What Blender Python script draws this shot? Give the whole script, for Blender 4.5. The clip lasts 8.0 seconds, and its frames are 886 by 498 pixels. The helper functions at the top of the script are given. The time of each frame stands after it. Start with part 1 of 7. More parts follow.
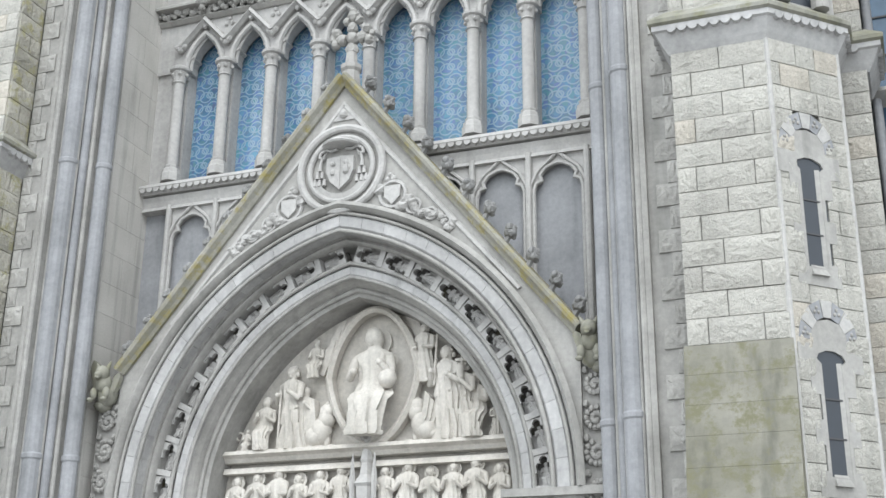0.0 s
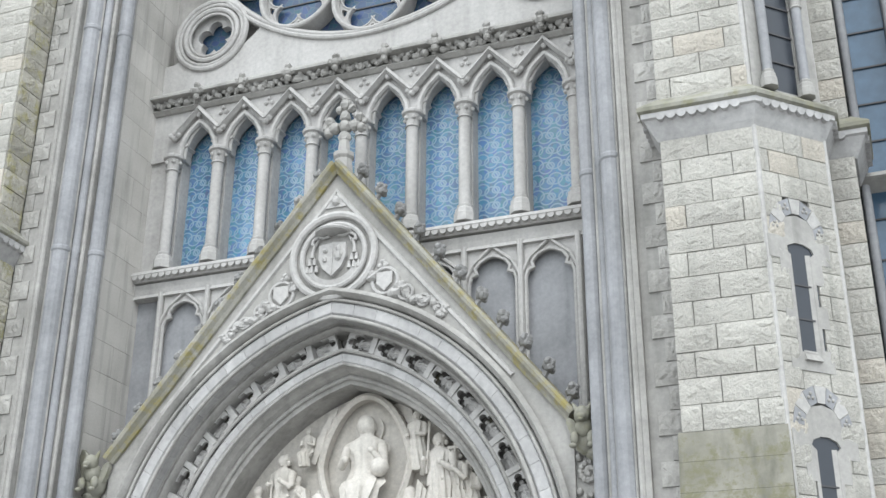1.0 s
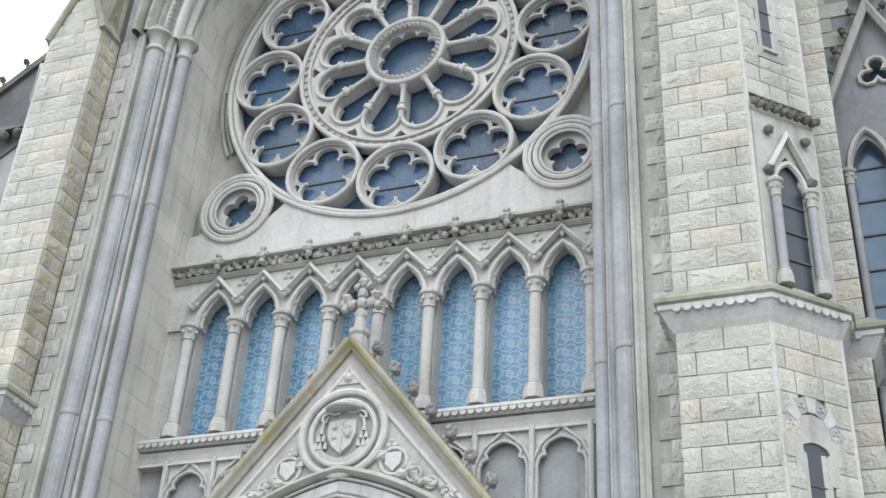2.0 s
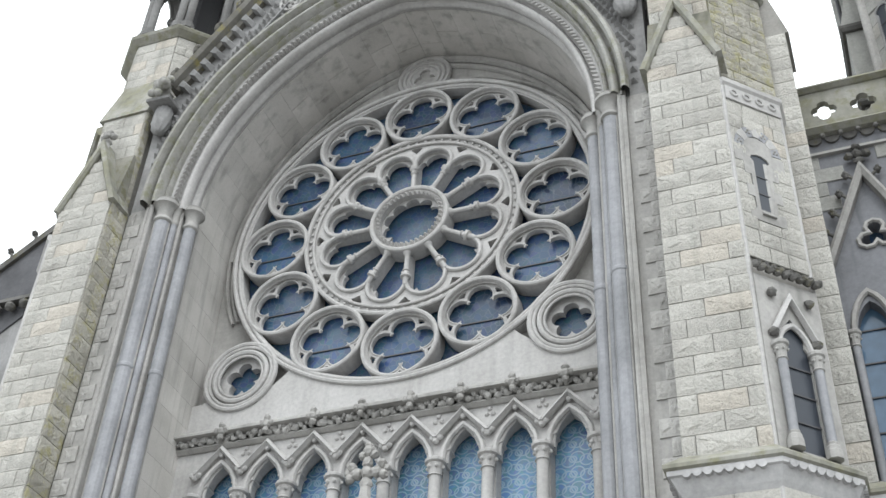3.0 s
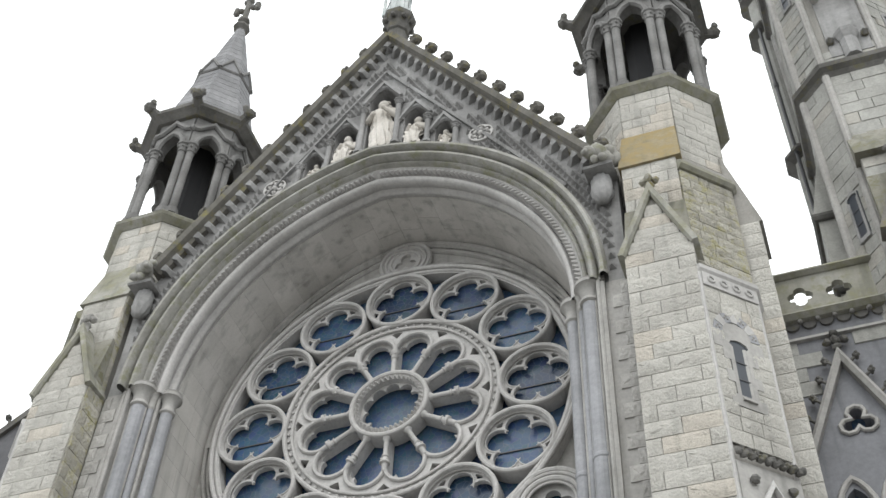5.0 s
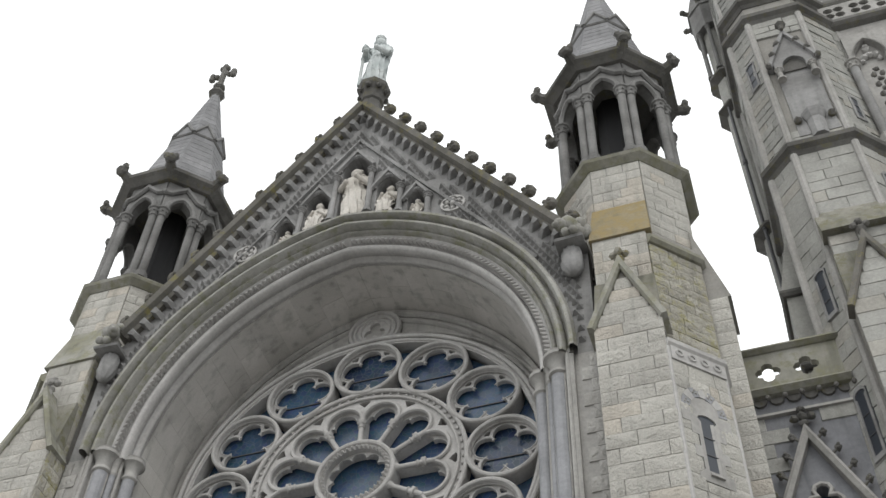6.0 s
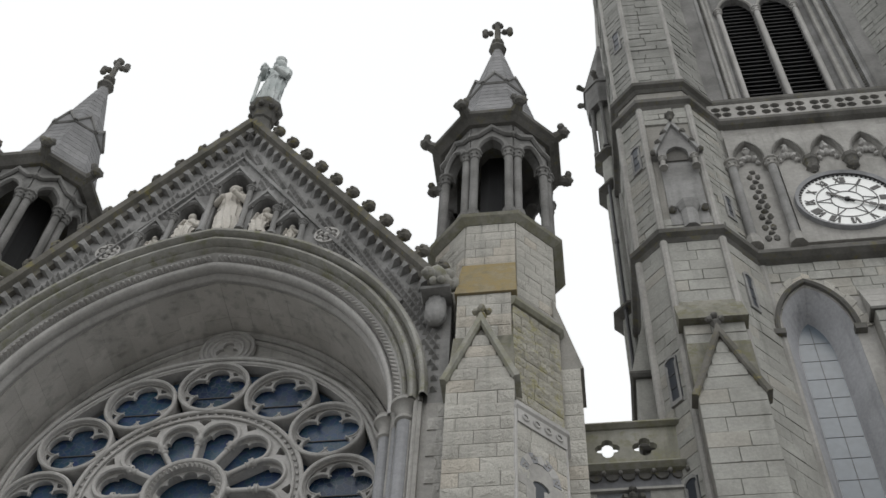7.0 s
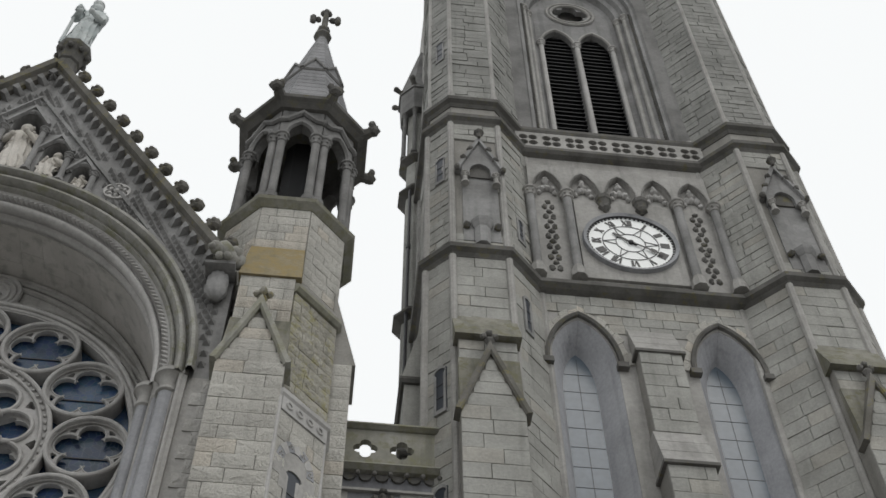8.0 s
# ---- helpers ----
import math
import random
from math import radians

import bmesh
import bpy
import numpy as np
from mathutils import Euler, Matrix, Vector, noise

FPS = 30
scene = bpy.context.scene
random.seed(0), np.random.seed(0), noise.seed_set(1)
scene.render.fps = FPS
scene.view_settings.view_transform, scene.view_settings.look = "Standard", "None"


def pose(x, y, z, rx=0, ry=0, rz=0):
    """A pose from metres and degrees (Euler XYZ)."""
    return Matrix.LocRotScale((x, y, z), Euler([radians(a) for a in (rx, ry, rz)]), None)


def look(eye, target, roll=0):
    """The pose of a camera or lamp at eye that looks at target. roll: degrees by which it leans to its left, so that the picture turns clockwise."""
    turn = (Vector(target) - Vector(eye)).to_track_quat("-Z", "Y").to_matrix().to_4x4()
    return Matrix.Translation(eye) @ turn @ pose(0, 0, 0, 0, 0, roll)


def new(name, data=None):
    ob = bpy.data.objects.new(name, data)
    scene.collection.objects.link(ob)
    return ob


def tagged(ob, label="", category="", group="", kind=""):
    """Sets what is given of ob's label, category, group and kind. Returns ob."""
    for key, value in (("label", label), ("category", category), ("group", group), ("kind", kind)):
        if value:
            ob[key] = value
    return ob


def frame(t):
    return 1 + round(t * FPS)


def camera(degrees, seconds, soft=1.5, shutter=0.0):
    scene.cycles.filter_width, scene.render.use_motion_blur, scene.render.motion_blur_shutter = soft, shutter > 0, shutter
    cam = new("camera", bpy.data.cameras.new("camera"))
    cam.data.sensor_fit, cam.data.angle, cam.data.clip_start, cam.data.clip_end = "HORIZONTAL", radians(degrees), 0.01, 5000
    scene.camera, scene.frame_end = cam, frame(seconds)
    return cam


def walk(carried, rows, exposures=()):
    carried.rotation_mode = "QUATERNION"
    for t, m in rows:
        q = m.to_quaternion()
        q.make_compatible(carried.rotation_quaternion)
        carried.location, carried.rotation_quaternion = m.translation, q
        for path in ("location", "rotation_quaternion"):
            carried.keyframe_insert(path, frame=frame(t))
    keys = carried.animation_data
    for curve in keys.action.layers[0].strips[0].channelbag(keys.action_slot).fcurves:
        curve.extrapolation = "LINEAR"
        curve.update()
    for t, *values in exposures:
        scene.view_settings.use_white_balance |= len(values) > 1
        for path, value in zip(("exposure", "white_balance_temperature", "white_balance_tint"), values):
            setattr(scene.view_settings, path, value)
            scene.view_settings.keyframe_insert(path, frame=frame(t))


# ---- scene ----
cam = camera(40.04, 8.0)
EYE = (8.638, -18.577, 1.6)
# seconds, yaw, pitch, roll
ROWS = [
    (0, 21.1, 19.87, 0.6),
    (0.5, 20.99, 21.77, 0.24),
    (1, 20.74, 23.94, 0.3),
    (1.5, 21.27, 28.6, 2.69),
    (2, 21.87, 32.43, 3.53),
    (2.2, 22, 34.96, 3.3),
    (3.3, 22.8, 41.51, 3.57),
    (3.5, 22.73, 42.65, 3.57),
    (4, 22.13, 45.09, 2.94),
    (4.5, 21.87, 46.7, 2.95),
    (4.7, 22.02, 47.62, 3.03),
    (5.8, 21.36, 51.72, 2.68),
    (6, 20.2, 52.27, 2.85),
    (6.5, 16.43, 53.77, 3.68),
    (7, 10.12, 54.52, 3.85),
    (7.5, 2.24, 54.49, 2.87),
    (8, -6.78, 54.51, -0.5),
]
walk(cam, [(t, Matrix.Translation(EYE) @ pose(0, 0, 0, 0, 0, yaw) @ pose(0, 0, 0, 90 + pitch) @ pose(0, 0, 0, 0, 0, roll)) for t, yaw, pitch, roll in ROWS],
     [(0.0, 0.31, 6150, 8), (1.0, 0.31, 6150, 8), (2.0, 0.30, 6180, 8), (3.5, 0.05, 6250, 9), (4.5, 0.02, 6350, 9), (6.0, -0.45, 6500, 10), (6.5, -0.74, 6500, 10), (7.0, -0.92, 6500, 10), (8.0, -1.0, 6500, 10)])

# ---- light: a bright overcast day ----
world = bpy.data.worlds.new("overcast_sky")
scene.world = world
world.use_nodes = True
wn, wl = world.node_tree.nodes, world.node_tree.links
wn.clear()
w_out, w_bg = wn.new("ShaderNodeOutputWorld"), wn.new("ShaderNodeBackground")
w_sky, w_hsv, w_mix = wn.new("ShaderNodeTexSky"), wn.new("ShaderNodeHueSaturation"), wn.new("ShaderNodeMixRGB")
w_sky.sky_type, w_sky.sun_disc = "NISHITA", False
w_sky.sun_elevation, w_sky.sun_rotation, w_sky.dust_density = radians(52), radians(205), 3.0
w_hsv.inputs["Saturation"].default_value = 0.25
w_mix.inputs["Fac"].default_value, w_mix.inputs["Color2"].default_value = 0.86, (14.65, 14.95, 14.95, 1)
w_bg.inputs["Strength"].default_value = 0.146
wl.new(w_sky.outputs[0], w_hsv.inputs["Color"])
wl.new(w_hsv.outputs[0], w_mix.inputs["Color1"])
wl.new(w_mix.outputs[0], w_bg.inputs["Color"])
wl.new(w_bg.outputs[0], w_out.inputs["Surface"])
sun = new("sun", bpy.data.lights.new("sun", "SUN"))
sun.data.energy, sun.data.angle, sun.data.color = 1.1, radians(25), (1.0, 0.96, 0.9)
sun.matrix_world = look((14, -30, 46), (0, 0, 8))

# ---- materials ----
def stone(name, base, dark, grain=14.0, rough=0.85, bump=0.25, tint=0.0, random_from="", lichen=None, lichen_at=0.6, streak=0.5, warmth=0.0):
    """Weathered stone: mottling, vertical rain streaks, grain bump and, where asked, lichen and a tint piece by piece."""
    m = bpy.data.materials.new(name)
    m.use_nodes = True
    n, l = m.node_tree.nodes, m.node_tree.links
    b = n["Principled BSDF"]
    b.inputs["Roughness"].default_value = rough
    b.inputs["Specular IOR Level"].default_value = 0.25
    tc = n.new("ShaderNodeNewGeometry")
    big, fine, strk = n.new("ShaderNodeTexNoise"), n.new("ShaderNodeTexNoise"), n.new("ShaderNodeTexNoise")
    big.inputs["Scale"].default_value, big.inputs["Detail"].default_value = 1.1, 6
    fine.inputs["Scale"].default_value, fine.inputs["Detail"].default_value = grain, 8
    fine.inputs["Roughness"].default_value = 0.7
    strk.inputs["Scale"].default_value, strk.inputs["Detail"].default_value = 1.0, 5
    mp = n.new("ShaderNodeMapping")
    mp.inputs["Scale"].default_value = (4.0, 4.0, 0.35)
    l.new(tc.outputs["Position"], mp.inputs["Vector"])
    l.new(tc.outputs["Position"], big.inputs["Vector"])
    l.new(tc.outputs["Position"], fine.inputs["Vector"])
    l.new(mp.outputs[0], strk.inputs["Vector"])
    def ramp(src, lo, hi):
        r = n.new("ShaderNodeMapRange")
        r.inputs["From Min"].default_value, r.inputs["From Max"].default_value = lo, hi
        l.new(src, r.inputs["Value"])
        return r.outputs[0]
    def mix(fac, a, c, kind="MIX"):
        x = n.new("ShaderNodeMixRGB")
        x.blend_type = kind
        for sock, v in (("Fac", fac), ("Color1", a), ("Color2", c)):
            if isinstance(v, (tuple, float, int)):
                x.inputs[sock].default_value = v
            else:
                l.new(v, x.inputs[sock])
        return x.outputs[0]
    col = mix(ramp(big.outputs[0], 0.35, 0.7), (*base, 1), (*dark, 1))
    col = mix(ramp(fine.outputs[0], 0.3, 0.75), col, mix(1.0, col, (0.72, 0.72, 0.74, 1), "MULTIPLY"))
    s = n.new("ShaderNodeMath")
    s.operation = "MULTIPLY"
    s.inputs[1].default_value = streak
    l.new(ramp(strk.outputs[0], 0.52, 0.72), s.inputs[0])
    col = mix(s.outputs[0], col, mix(1.0, col, (0.62, 0.63, 0.62, 1), "MULTIPLY"))
    if random_from:
        if random_from == "object":
            o = n.new("ShaderNodeObjectInfo").outputs["Random"]
        else:
            o = tc.outputs["Random Per Island"]
        h = n.new("ShaderNodeMapRange")
        h.inputs["To Min"].default_value, h.inputs["To Max"].default_value = 1 - tint, 1 + tint
        l.new(o, h.inputs["Value"])
        hs = n.new("ShaderNodeHueSaturation")
        l.new(h.outputs[0], hs.inputs["Value"])
        l.new(col, hs.inputs["Color"])
        warm = n.new("ShaderNodeMath")
        warm.operation = "GREATER_THAN"
        warm.inputs[1].default_value = 0.86
        l.new(o, warm.inputs[0])
        wf = n.new("ShaderNodeMath")
        wf.operation = "MULTIPLY"
        wf.inputs[1].default_value = warmth
        l.new(warm.outputs[0], wf.inputs[0])
        col = mix(wf.outputs[0], hs.outputs[0], mix(1.0, hs.outputs[0], (1.0, 0.86, 0.72, 1), "MULTIPLY"))
    if lichen:
        ln = n.new("ShaderNodeTexNoise")
        ln.inputs["Scale"].default_value, ln.inputs["Detail"].default_value = 3.2, 9
        ln.inputs["Roughness"].default_value = 0.75
        l.new(tc.outputs["Position"], ln.inputs["Vector"])
        col = mix(ramp(ln.outputs[0], lichen_at - 0.06, lichen_at + 0.06), col, (*lichen, 1))
    l.new(col, b.inputs["Base Color"])
    bp = n.new("ShaderNodeBump")
    bp.inputs["Strength"].default_value, bp.inputs["Distance"].default_value = bump, 0.075 if bump > 0.7 else 0.035
    l.new(fine.outputs[0], bp.inputs["Height"])
    l.new(bp.outputs[0], b.inputs["Normal"])
    return m


def plain(name, base, rough=0.6, metal=0.0, noise_amount=0.25):
    m = bpy.data.materials.new(name)
    m.use_nodes = True
    n, l = m.node_tree.nodes, m.node_tree.links
    b = n["Principled BSDF"]
    b.inputs["Roughness"].default_value, b.inputs["Metallic"].default_value = rough, metal
    t, x = n.new("ShaderNodeTexNoise"), n.new("ShaderNodeMixRGB")
    t.inputs["Scale"].default_value, t.inputs["Detail"].default_value = 5.0, 6
    x.inputs["Color1"].default_value = (*base, 1)
    x.inputs["Color2"].default_value = (*[c * (1 - noise_amount) for c in base], 1)
    g = n.new("ShaderNodeNewGeometry")
    l.new(g.outputs["Position"], t.inputs["Vector"])
    l.new(t.outputs[0], x.inputs["Fac"])
    l.new(x.outputs[0], b.inputs["Base Color"])
    return m


def leaded(name, base, light, rough, cell, gloss=0.45, rings=False, spread=0.0):
    """Leaded coloured glass seen from outside: pale cames in small cells or interlaced rings, wavy gloss."""
    m = bpy.data.materials.new(name)
    m.use_nodes = True
    n, l = m.node_tree.nodes, m.node_tree.links
    b = n["Principled BSDF"]
    b.inputs["Roughness"].default_value, b.inputs["Specular IOR Level"].default_value = rough, gloss
    g = n.new("ShaderNodeNewGeometry")
    def calc(op, *args):
        k = n.new("ShaderNodeMath")
        k.operation = op
        for i, v in enumerate(args):
            if isinstance(v, (int, float)):
                k.inputs[i].default_value = v
            else:
                l.new(v, k.inputs[i])
        return k.outputs[0]
    big = n.new("ShaderNodeTexNoise")
    big.inputs["Scale"].default_value, big.inputs["Detail"].default_value = 0.9, 4
    l.new(g.outputs["Position"], big.inputs["Vector"])
    tone = n.new("ShaderNodeTexVoronoi")
    tone.inputs["Scale"].default_value = cell
    l.new(g.outputs["Position"], tone.inputs["Vector"])
    if rings:                   # two interlaced chains of rings, as in quarry glazing
        sep = n.new("ShaderNodeSeparateXYZ")
        l.new(g.outputs["Position"], sep.inputs[0])
        lines = []
        for off, size in ((0.0, .36), (.5, .36), (.25, .2)):
            u = calc("SUBTRACT", calc("FRACT", calc("ADD", calc("DIVIDE", sep.outputs[0], .347), off)), .5)
            v = calc("SUBTRACT", calc("FRACT", calc("ADD", calc("DIVIDE", sep.outputs[2], .31), off * .5)), .5)
            r = calc("SQRT", calc("ADD", calc("MULTIPLY", u, u), calc("MULTIPLY", v, v)))
            lines.append(calc("ABSOLUTE", calc("SUBTRACT", r, size)))
        dist = calc("MINIMUM", calc("MINIMUM", lines[0], lines[1]), lines[2])
        lo, hi = .022, .055
    else:
        v = n.new("ShaderNodeTexVoronoi")
        v.feature = "DISTANCE_TO_EDGE"
        v.inputs["Scale"].default_value = cell
        l.new(g.outputs["Position"], v.inputs["Vector"])
        dist, lo, hi = v.outputs["Distance"], .012, .045
    x, y, w = n.new("ShaderNodeMixRGB"), n.new("ShaderNodeMixRGB"), n.new("ShaderNodeMixRGB")
    x.inputs["Color1"].default_value, x.inputs["Color2"].default_value = (*base, 1), (*light, 1)
    fac = big.outputs[0]
    if spread:
        o = n.new("ShaderNodeObjectInfo")
        fac = calc("ADD", fac, calc("MULTIPLY", calc("SUBTRACT", o.outputs["Random"], .55), spread * 2))
    l.new(fac, x.inputs["Fac"])
    y.blend_type = "OVERLAY"
    y.inputs["Fac"].default_value = 0.16
    l.new(x.outputs[0], y.inputs["Color1"])
    l.new(tone.outputs["Color"], y.inputs["Color2"])
    edge = n.new("ShaderNodeMapRange")
    edge.inputs["From Min"].default_value, edge.inputs["From Max"].default_value = lo, hi
    l.new(dist, edge.inputs["Value"])
    came = n.new("ShaderNodeMixRGB")
    came.blend_type = "MIX"
    came.inputs["Fac"].default_value = .6
    came.inputs["Color2"].default_value = (.30, .40, .47, 1) if rings else (.12, .14, .165, 1)
    l.new(x.outputs[0], came.inputs["Color1"])
    l.new(edge.outputs[0], w.inputs["Fac"])
    l.new(came.outputs[0], w.inputs["Color1"])
    l.new(y.outputs[0], w.inputs["Color2"])
    l.new(w.outputs[0], b.inputs["Base Color"])
    bp, bp2 = n.new("ShaderNodeBump"), n.new("ShaderNodeBump")
    bp.inputs["Strength"].default_value, bp.inputs["Distance"].default_value = 0.25, 0.02
    bp2.inputs["Strength"].default_value, bp2.inputs["Distance"].default_value = 0.35, 0.004
    bp2.invert = True
    l.new(big.outputs[0], bp.inputs["Height"])
    l.new(edge.outputs[0], bp2.inputs["Height"])
    l.new(bp.outputs[0], bp2.inputs["Normal"])
    l.new(bp2.outputs[0], b.inputs["Normal"])
    return m


LIME = stone("limestone_grey", (0.415, 0.405, 0.385), (0.30, 0.293, 0.275), 9, 0.8, 0.15, streak=0.6)
BLUE = stone("limestone_blue_grey", (0.34, 0.345, 0.36), (0.25, 0.255, 0.265), 10, 0.7, 0.12, streak=0.6)
PALE = stone("limestone_pale_carved", (0.50, 0.49, 0.475), (0.40, 0.39, 0.375), 12, 0.85, 0.15, streak=0.35)
CREAM = stone("portland_carving", (0.66, 0.63, 0.58), (0.50, 0.47, 0.42), 14, 0.85, 0.35, streak=0.5)
WHITE = stone("bleached_statue", (0.66, 0.69, 0.68), (0.36, 0.41, 0.41), 5, 0.8, 0.15, lichen=(0.2, 0.22, 0.22), lichen_at=0.6, streak=0.9)
MOSSY = stone("coping_with_lichen", (0.37, 0.36, 0.32), (0.25, 0.24, 0.19), 12, 0.9, 0.3, lichen=(0.27, 0.235, 0.10), lichen_at=0.55)
OCHRE = stone("weathering_ochre_lichen", (0.30, 0.255, 0.165), (0.22, 0.185, 0.11), 10, 0.9, 0.3, lichen=(0.25, 0.195, 0.095), lichen_at=0.52)
GREEN = stone("weathering_with_algae", (0.34, 0.335, 0.30), (0.22, 0.215, 0.165), 8, 0.85, 0.15, lichen=(0.21, 0.205, 0.14), lichen_at=0.56, streak=0.9)
# sooty stone, darkened further to hold the shade of undersides and recesses
DARKST = stone("soot_and_shade_stone", (0.175, 0.17, 0.16), (0.095, 0.092, 0.085), 12, 0.9, 0.3, lichen=(0.13, 0.12, 0.07), lichen_at=0.6)
GRAN = stone("granite_block", (0.595, 0.58, 0.53), (0.475, 0.46, 0.42), 24, 0.9, 0.8, 0.08, "object", warmth=0.3)
GRANJ = stone("granite_courses", (0.41, 0.408, 0.38), (0.30, 0.298, 0.275), 14, 0.9, 0.6, 0.07, "island", warmth=0.2)
QUOIN = stone("quoin_block", (0.45, 0.44, 0.415), (0.33, 0.322, 0.30), 16, 0.9, 0.5, 0.12, "object")
MORTAR = stone("mortar_backing", (0.33, 0.32, 0.295), (0.25, 0.24, 0.22), 20, 0.95, 0.3)
SLATE = stone("spire_stone", (0.28, 0.28, 0.285), (0.20, 0.20, 0.205), 9, 0.8, 0.25, 0.12, "object")
VOUS = stone("voussoir_stone", (0.46, 0.455, 0.45), (0.37, 0.365, 0.36), 10, 0.8, 0.15, 0.10, "object")
GLASS_A = leaded("leaded_glass_bright_blue", (0.035, 0.08, 0.14), (0.17, 0.31, 0.48), 0.16, 13.0, rings=True)
GLASS_R = leaded("leaded_glass_deep_blue", (0.024, 0.048, 0.088), (0.064, 0.12, 0.205), 0.25, 8.0)
GLASS_P = leaded("leaded_glass_roundel_blue", (0.016, 0.032, 0.062), (0.054, 0.106, 0.19), 0.22, 7.0, spread=0.45)
GLASS_T = plain("pale_outer_glazing", (0.125, 0.16, 0.20), 0.3, noise_amount=0.4)
GLASS_D = plain("dark_slit_glass", (0.035, 0.042, 0.055), 0.4)
# near-black that paints the shade inside openings
DARK = plain("painted_interior_shade", (0.02, 0.02, 0.022), 0.9)
LEAD = plain("lead_and_iron", (0.06, 0.06, 0.065), 0.55)
LOUVRE = plain("louvre_slate", (0.022, 0.022, 0.025), 0.75)
DIAL = plain("white_clock_glass", (0.80, 0.82, 0.82), 0.4, noise_amount=0.06)
BLACK = plain("black_paint", (0.015, 0.015, 0.017), 0.5)
GABLEST = stone("gable_limestone", (0.325, 0.323, 0.318), (0.195, 0.193, 0.188), 10, 0.85, 0.2, streak=0.7)
LANT = stone("lantern_stone", (0.245, 0.242, 0.235), (0.135, 0.133, 0.128), 10, 0.85, 0.2, streak=0.7)
MOSSD = stone("sooty_coping", (0.19, 0.182, 0.165), (0.105, 0.10, 0.085), 12, 0.9, 0.3, lichen=(0.19, 0.17, 0.075), lichen_at=0.6)
GLASS_B = plain("aisle_blue_glazing", (0.10, 0.17, 0.26), 0.12, noise_amount=0.5)
HOOD = stone("mossy_hood_stone", (0.37, 0.365, 0.34), (0.25, 0.245, 0.22), 10, 0.85, 0.2, lichen=(0.20, 0.20, 0.14), lichen_at=0.57)
ALGAE = stone("algae_stained_slab", (0.27, 0.262, 0.225), (0.17, 0.165, 0.13), 5, 0.85, 0.2, lichen=(0.15, 0.145, 0.095), lichen_at=0.55, streak=1.0)
GRANL = stone("granite_block_lichened", (0.50, 0.48, 0.42), (0.38, 0.365, 0.31), 18, 0.9, 0.8, 0.13, "object", lichen=(0.36, 0.34, 0.20), lichen_at=0.56)
GRAND = stone("belfry_granite", (0.32, 0.32, 0.30), (0.235, 0.235, 0.22), 14, 0.9, 0.6, 0.08, "island")
SOFFIT = stone("reveal_limestone", (0.57, 0.552, 0.522), (0.46, 0.445, 0.415), 38, 0.85, 0.12, 0.06, "object", streak=0.8)
SPLAY = stone("splayed_reveal_stone", (0.46, 0.465, 0.485), (0.37, 0.375, 0.39), 12, 0.8, 0.12, streak=0.6)
# blue-grey limestone darkened for the shade between turret and tower
AISLE = stone("blue_limestone_in_shade", (0.235, 0.24, 0.255), (0.165, 0.168, 0.178), 10, 0.8, 0.12, streak=0.7)
ROOF = stone("roof_slate", (0.13, 0.13, 0.138), (0.085, 0.085, 0.09), 10, 0.7, 0.3, streak=0.6)
PAVE = stone("paving", (0.35, 0.345, 0.33), (0.27, 0.265, 0.255), 6, 0.9, 0.2)

# ---- mesh tools ----
def part(name, bm, mat, parent=None, label=""):
    bmesh.ops.recalc_face_normals(bm, faces=bm.faces)
    me = bpy.data.meshes.new(name)
    bm.to_mesh(me)
    bm.free()
    me.materials.append(mat)
    ob = new(name, me)
    ob.parent = parent
    if label:
        tagged(ob, label)
    return ob


def smooth(ob, angle=40):
    ob.data.shade_smooth()
    ob.data.set_sharp_from_angle(angle=radians(angle))
    return ob


def thing(name, label, category, group="", kind="", at=(0, 0, 0)):
    e = new(name)
    e.empty_display_size = 0.3
    e.location = at
    return tagged(e, label, category, group, kind)


def box(bm, lo, hi):
    v = [bm.verts.new((x, y, z)) for z in (lo[2], hi[2]) for y in (lo[1], hi[1]) for x in (lo[0], hi[0])]
    for f in ((0, 2, 3, 1), (4, 5, 7, 6), (0, 1, 5, 4), (2, 6, 7, 3), (0, 4, 6, 2), (1, 3, 7, 5)):
        bm.faces.new([v[i] for i in f])


def hull(bm, lower, upper):
    """A solid between two loops with the same number of points."""
    a, b = [bm.verts.new(p) for p in lower], [bm.verts.new(p) for p in upper]
    k = len(a)
    for i in range(k):
        bm.faces.new((a[i], a[(i + 1) % k], b[(i + 1) % k], b[i]))
    bm.faces.new(a[::-1])
    bm.faces.new(b)


def plate(bm, outer, holes, y0, y1):
    """A plate upright in x and z with holes in it, from y0 to y1."""
    t = bmesh.new()
    loops = []
    for pts in [outer] + list(holes):
        vs = [t.verts.new((p[0], 0, p[1])) for p in pts]
        loops.append(len(vs))
        for i in range(len(vs)):
            t.edges.new((vs[i], vs[(i + 1) % len(vs)]))
    bmesh.ops.triangle_fill(t, use_beauty=True, use_dissolve=False, edges=t.edges[:], normal=(0, -1, 0))
    t.verts.index_update()
    front = [bm.verts.new((v.co.x, y0, v.co.z)) for v in t.verts]
    back = [bm.verts.new((v.co.x, y1, v.co.z)) for v in t.verts]
    for f in t.faces:
        i = [v.index for v in f.verts]
        bm.faces.new([front[k] for k in i])
        bm.faces.new([back[k] for k in reversed(i)])
    at = 0
    for k in loops:
        for i in range(k):
            a, b = at + i, at + (i + 1) % k
            bm.faces.new((front[a], front[b], back[b], back[a]))
        at += k
    t.free()


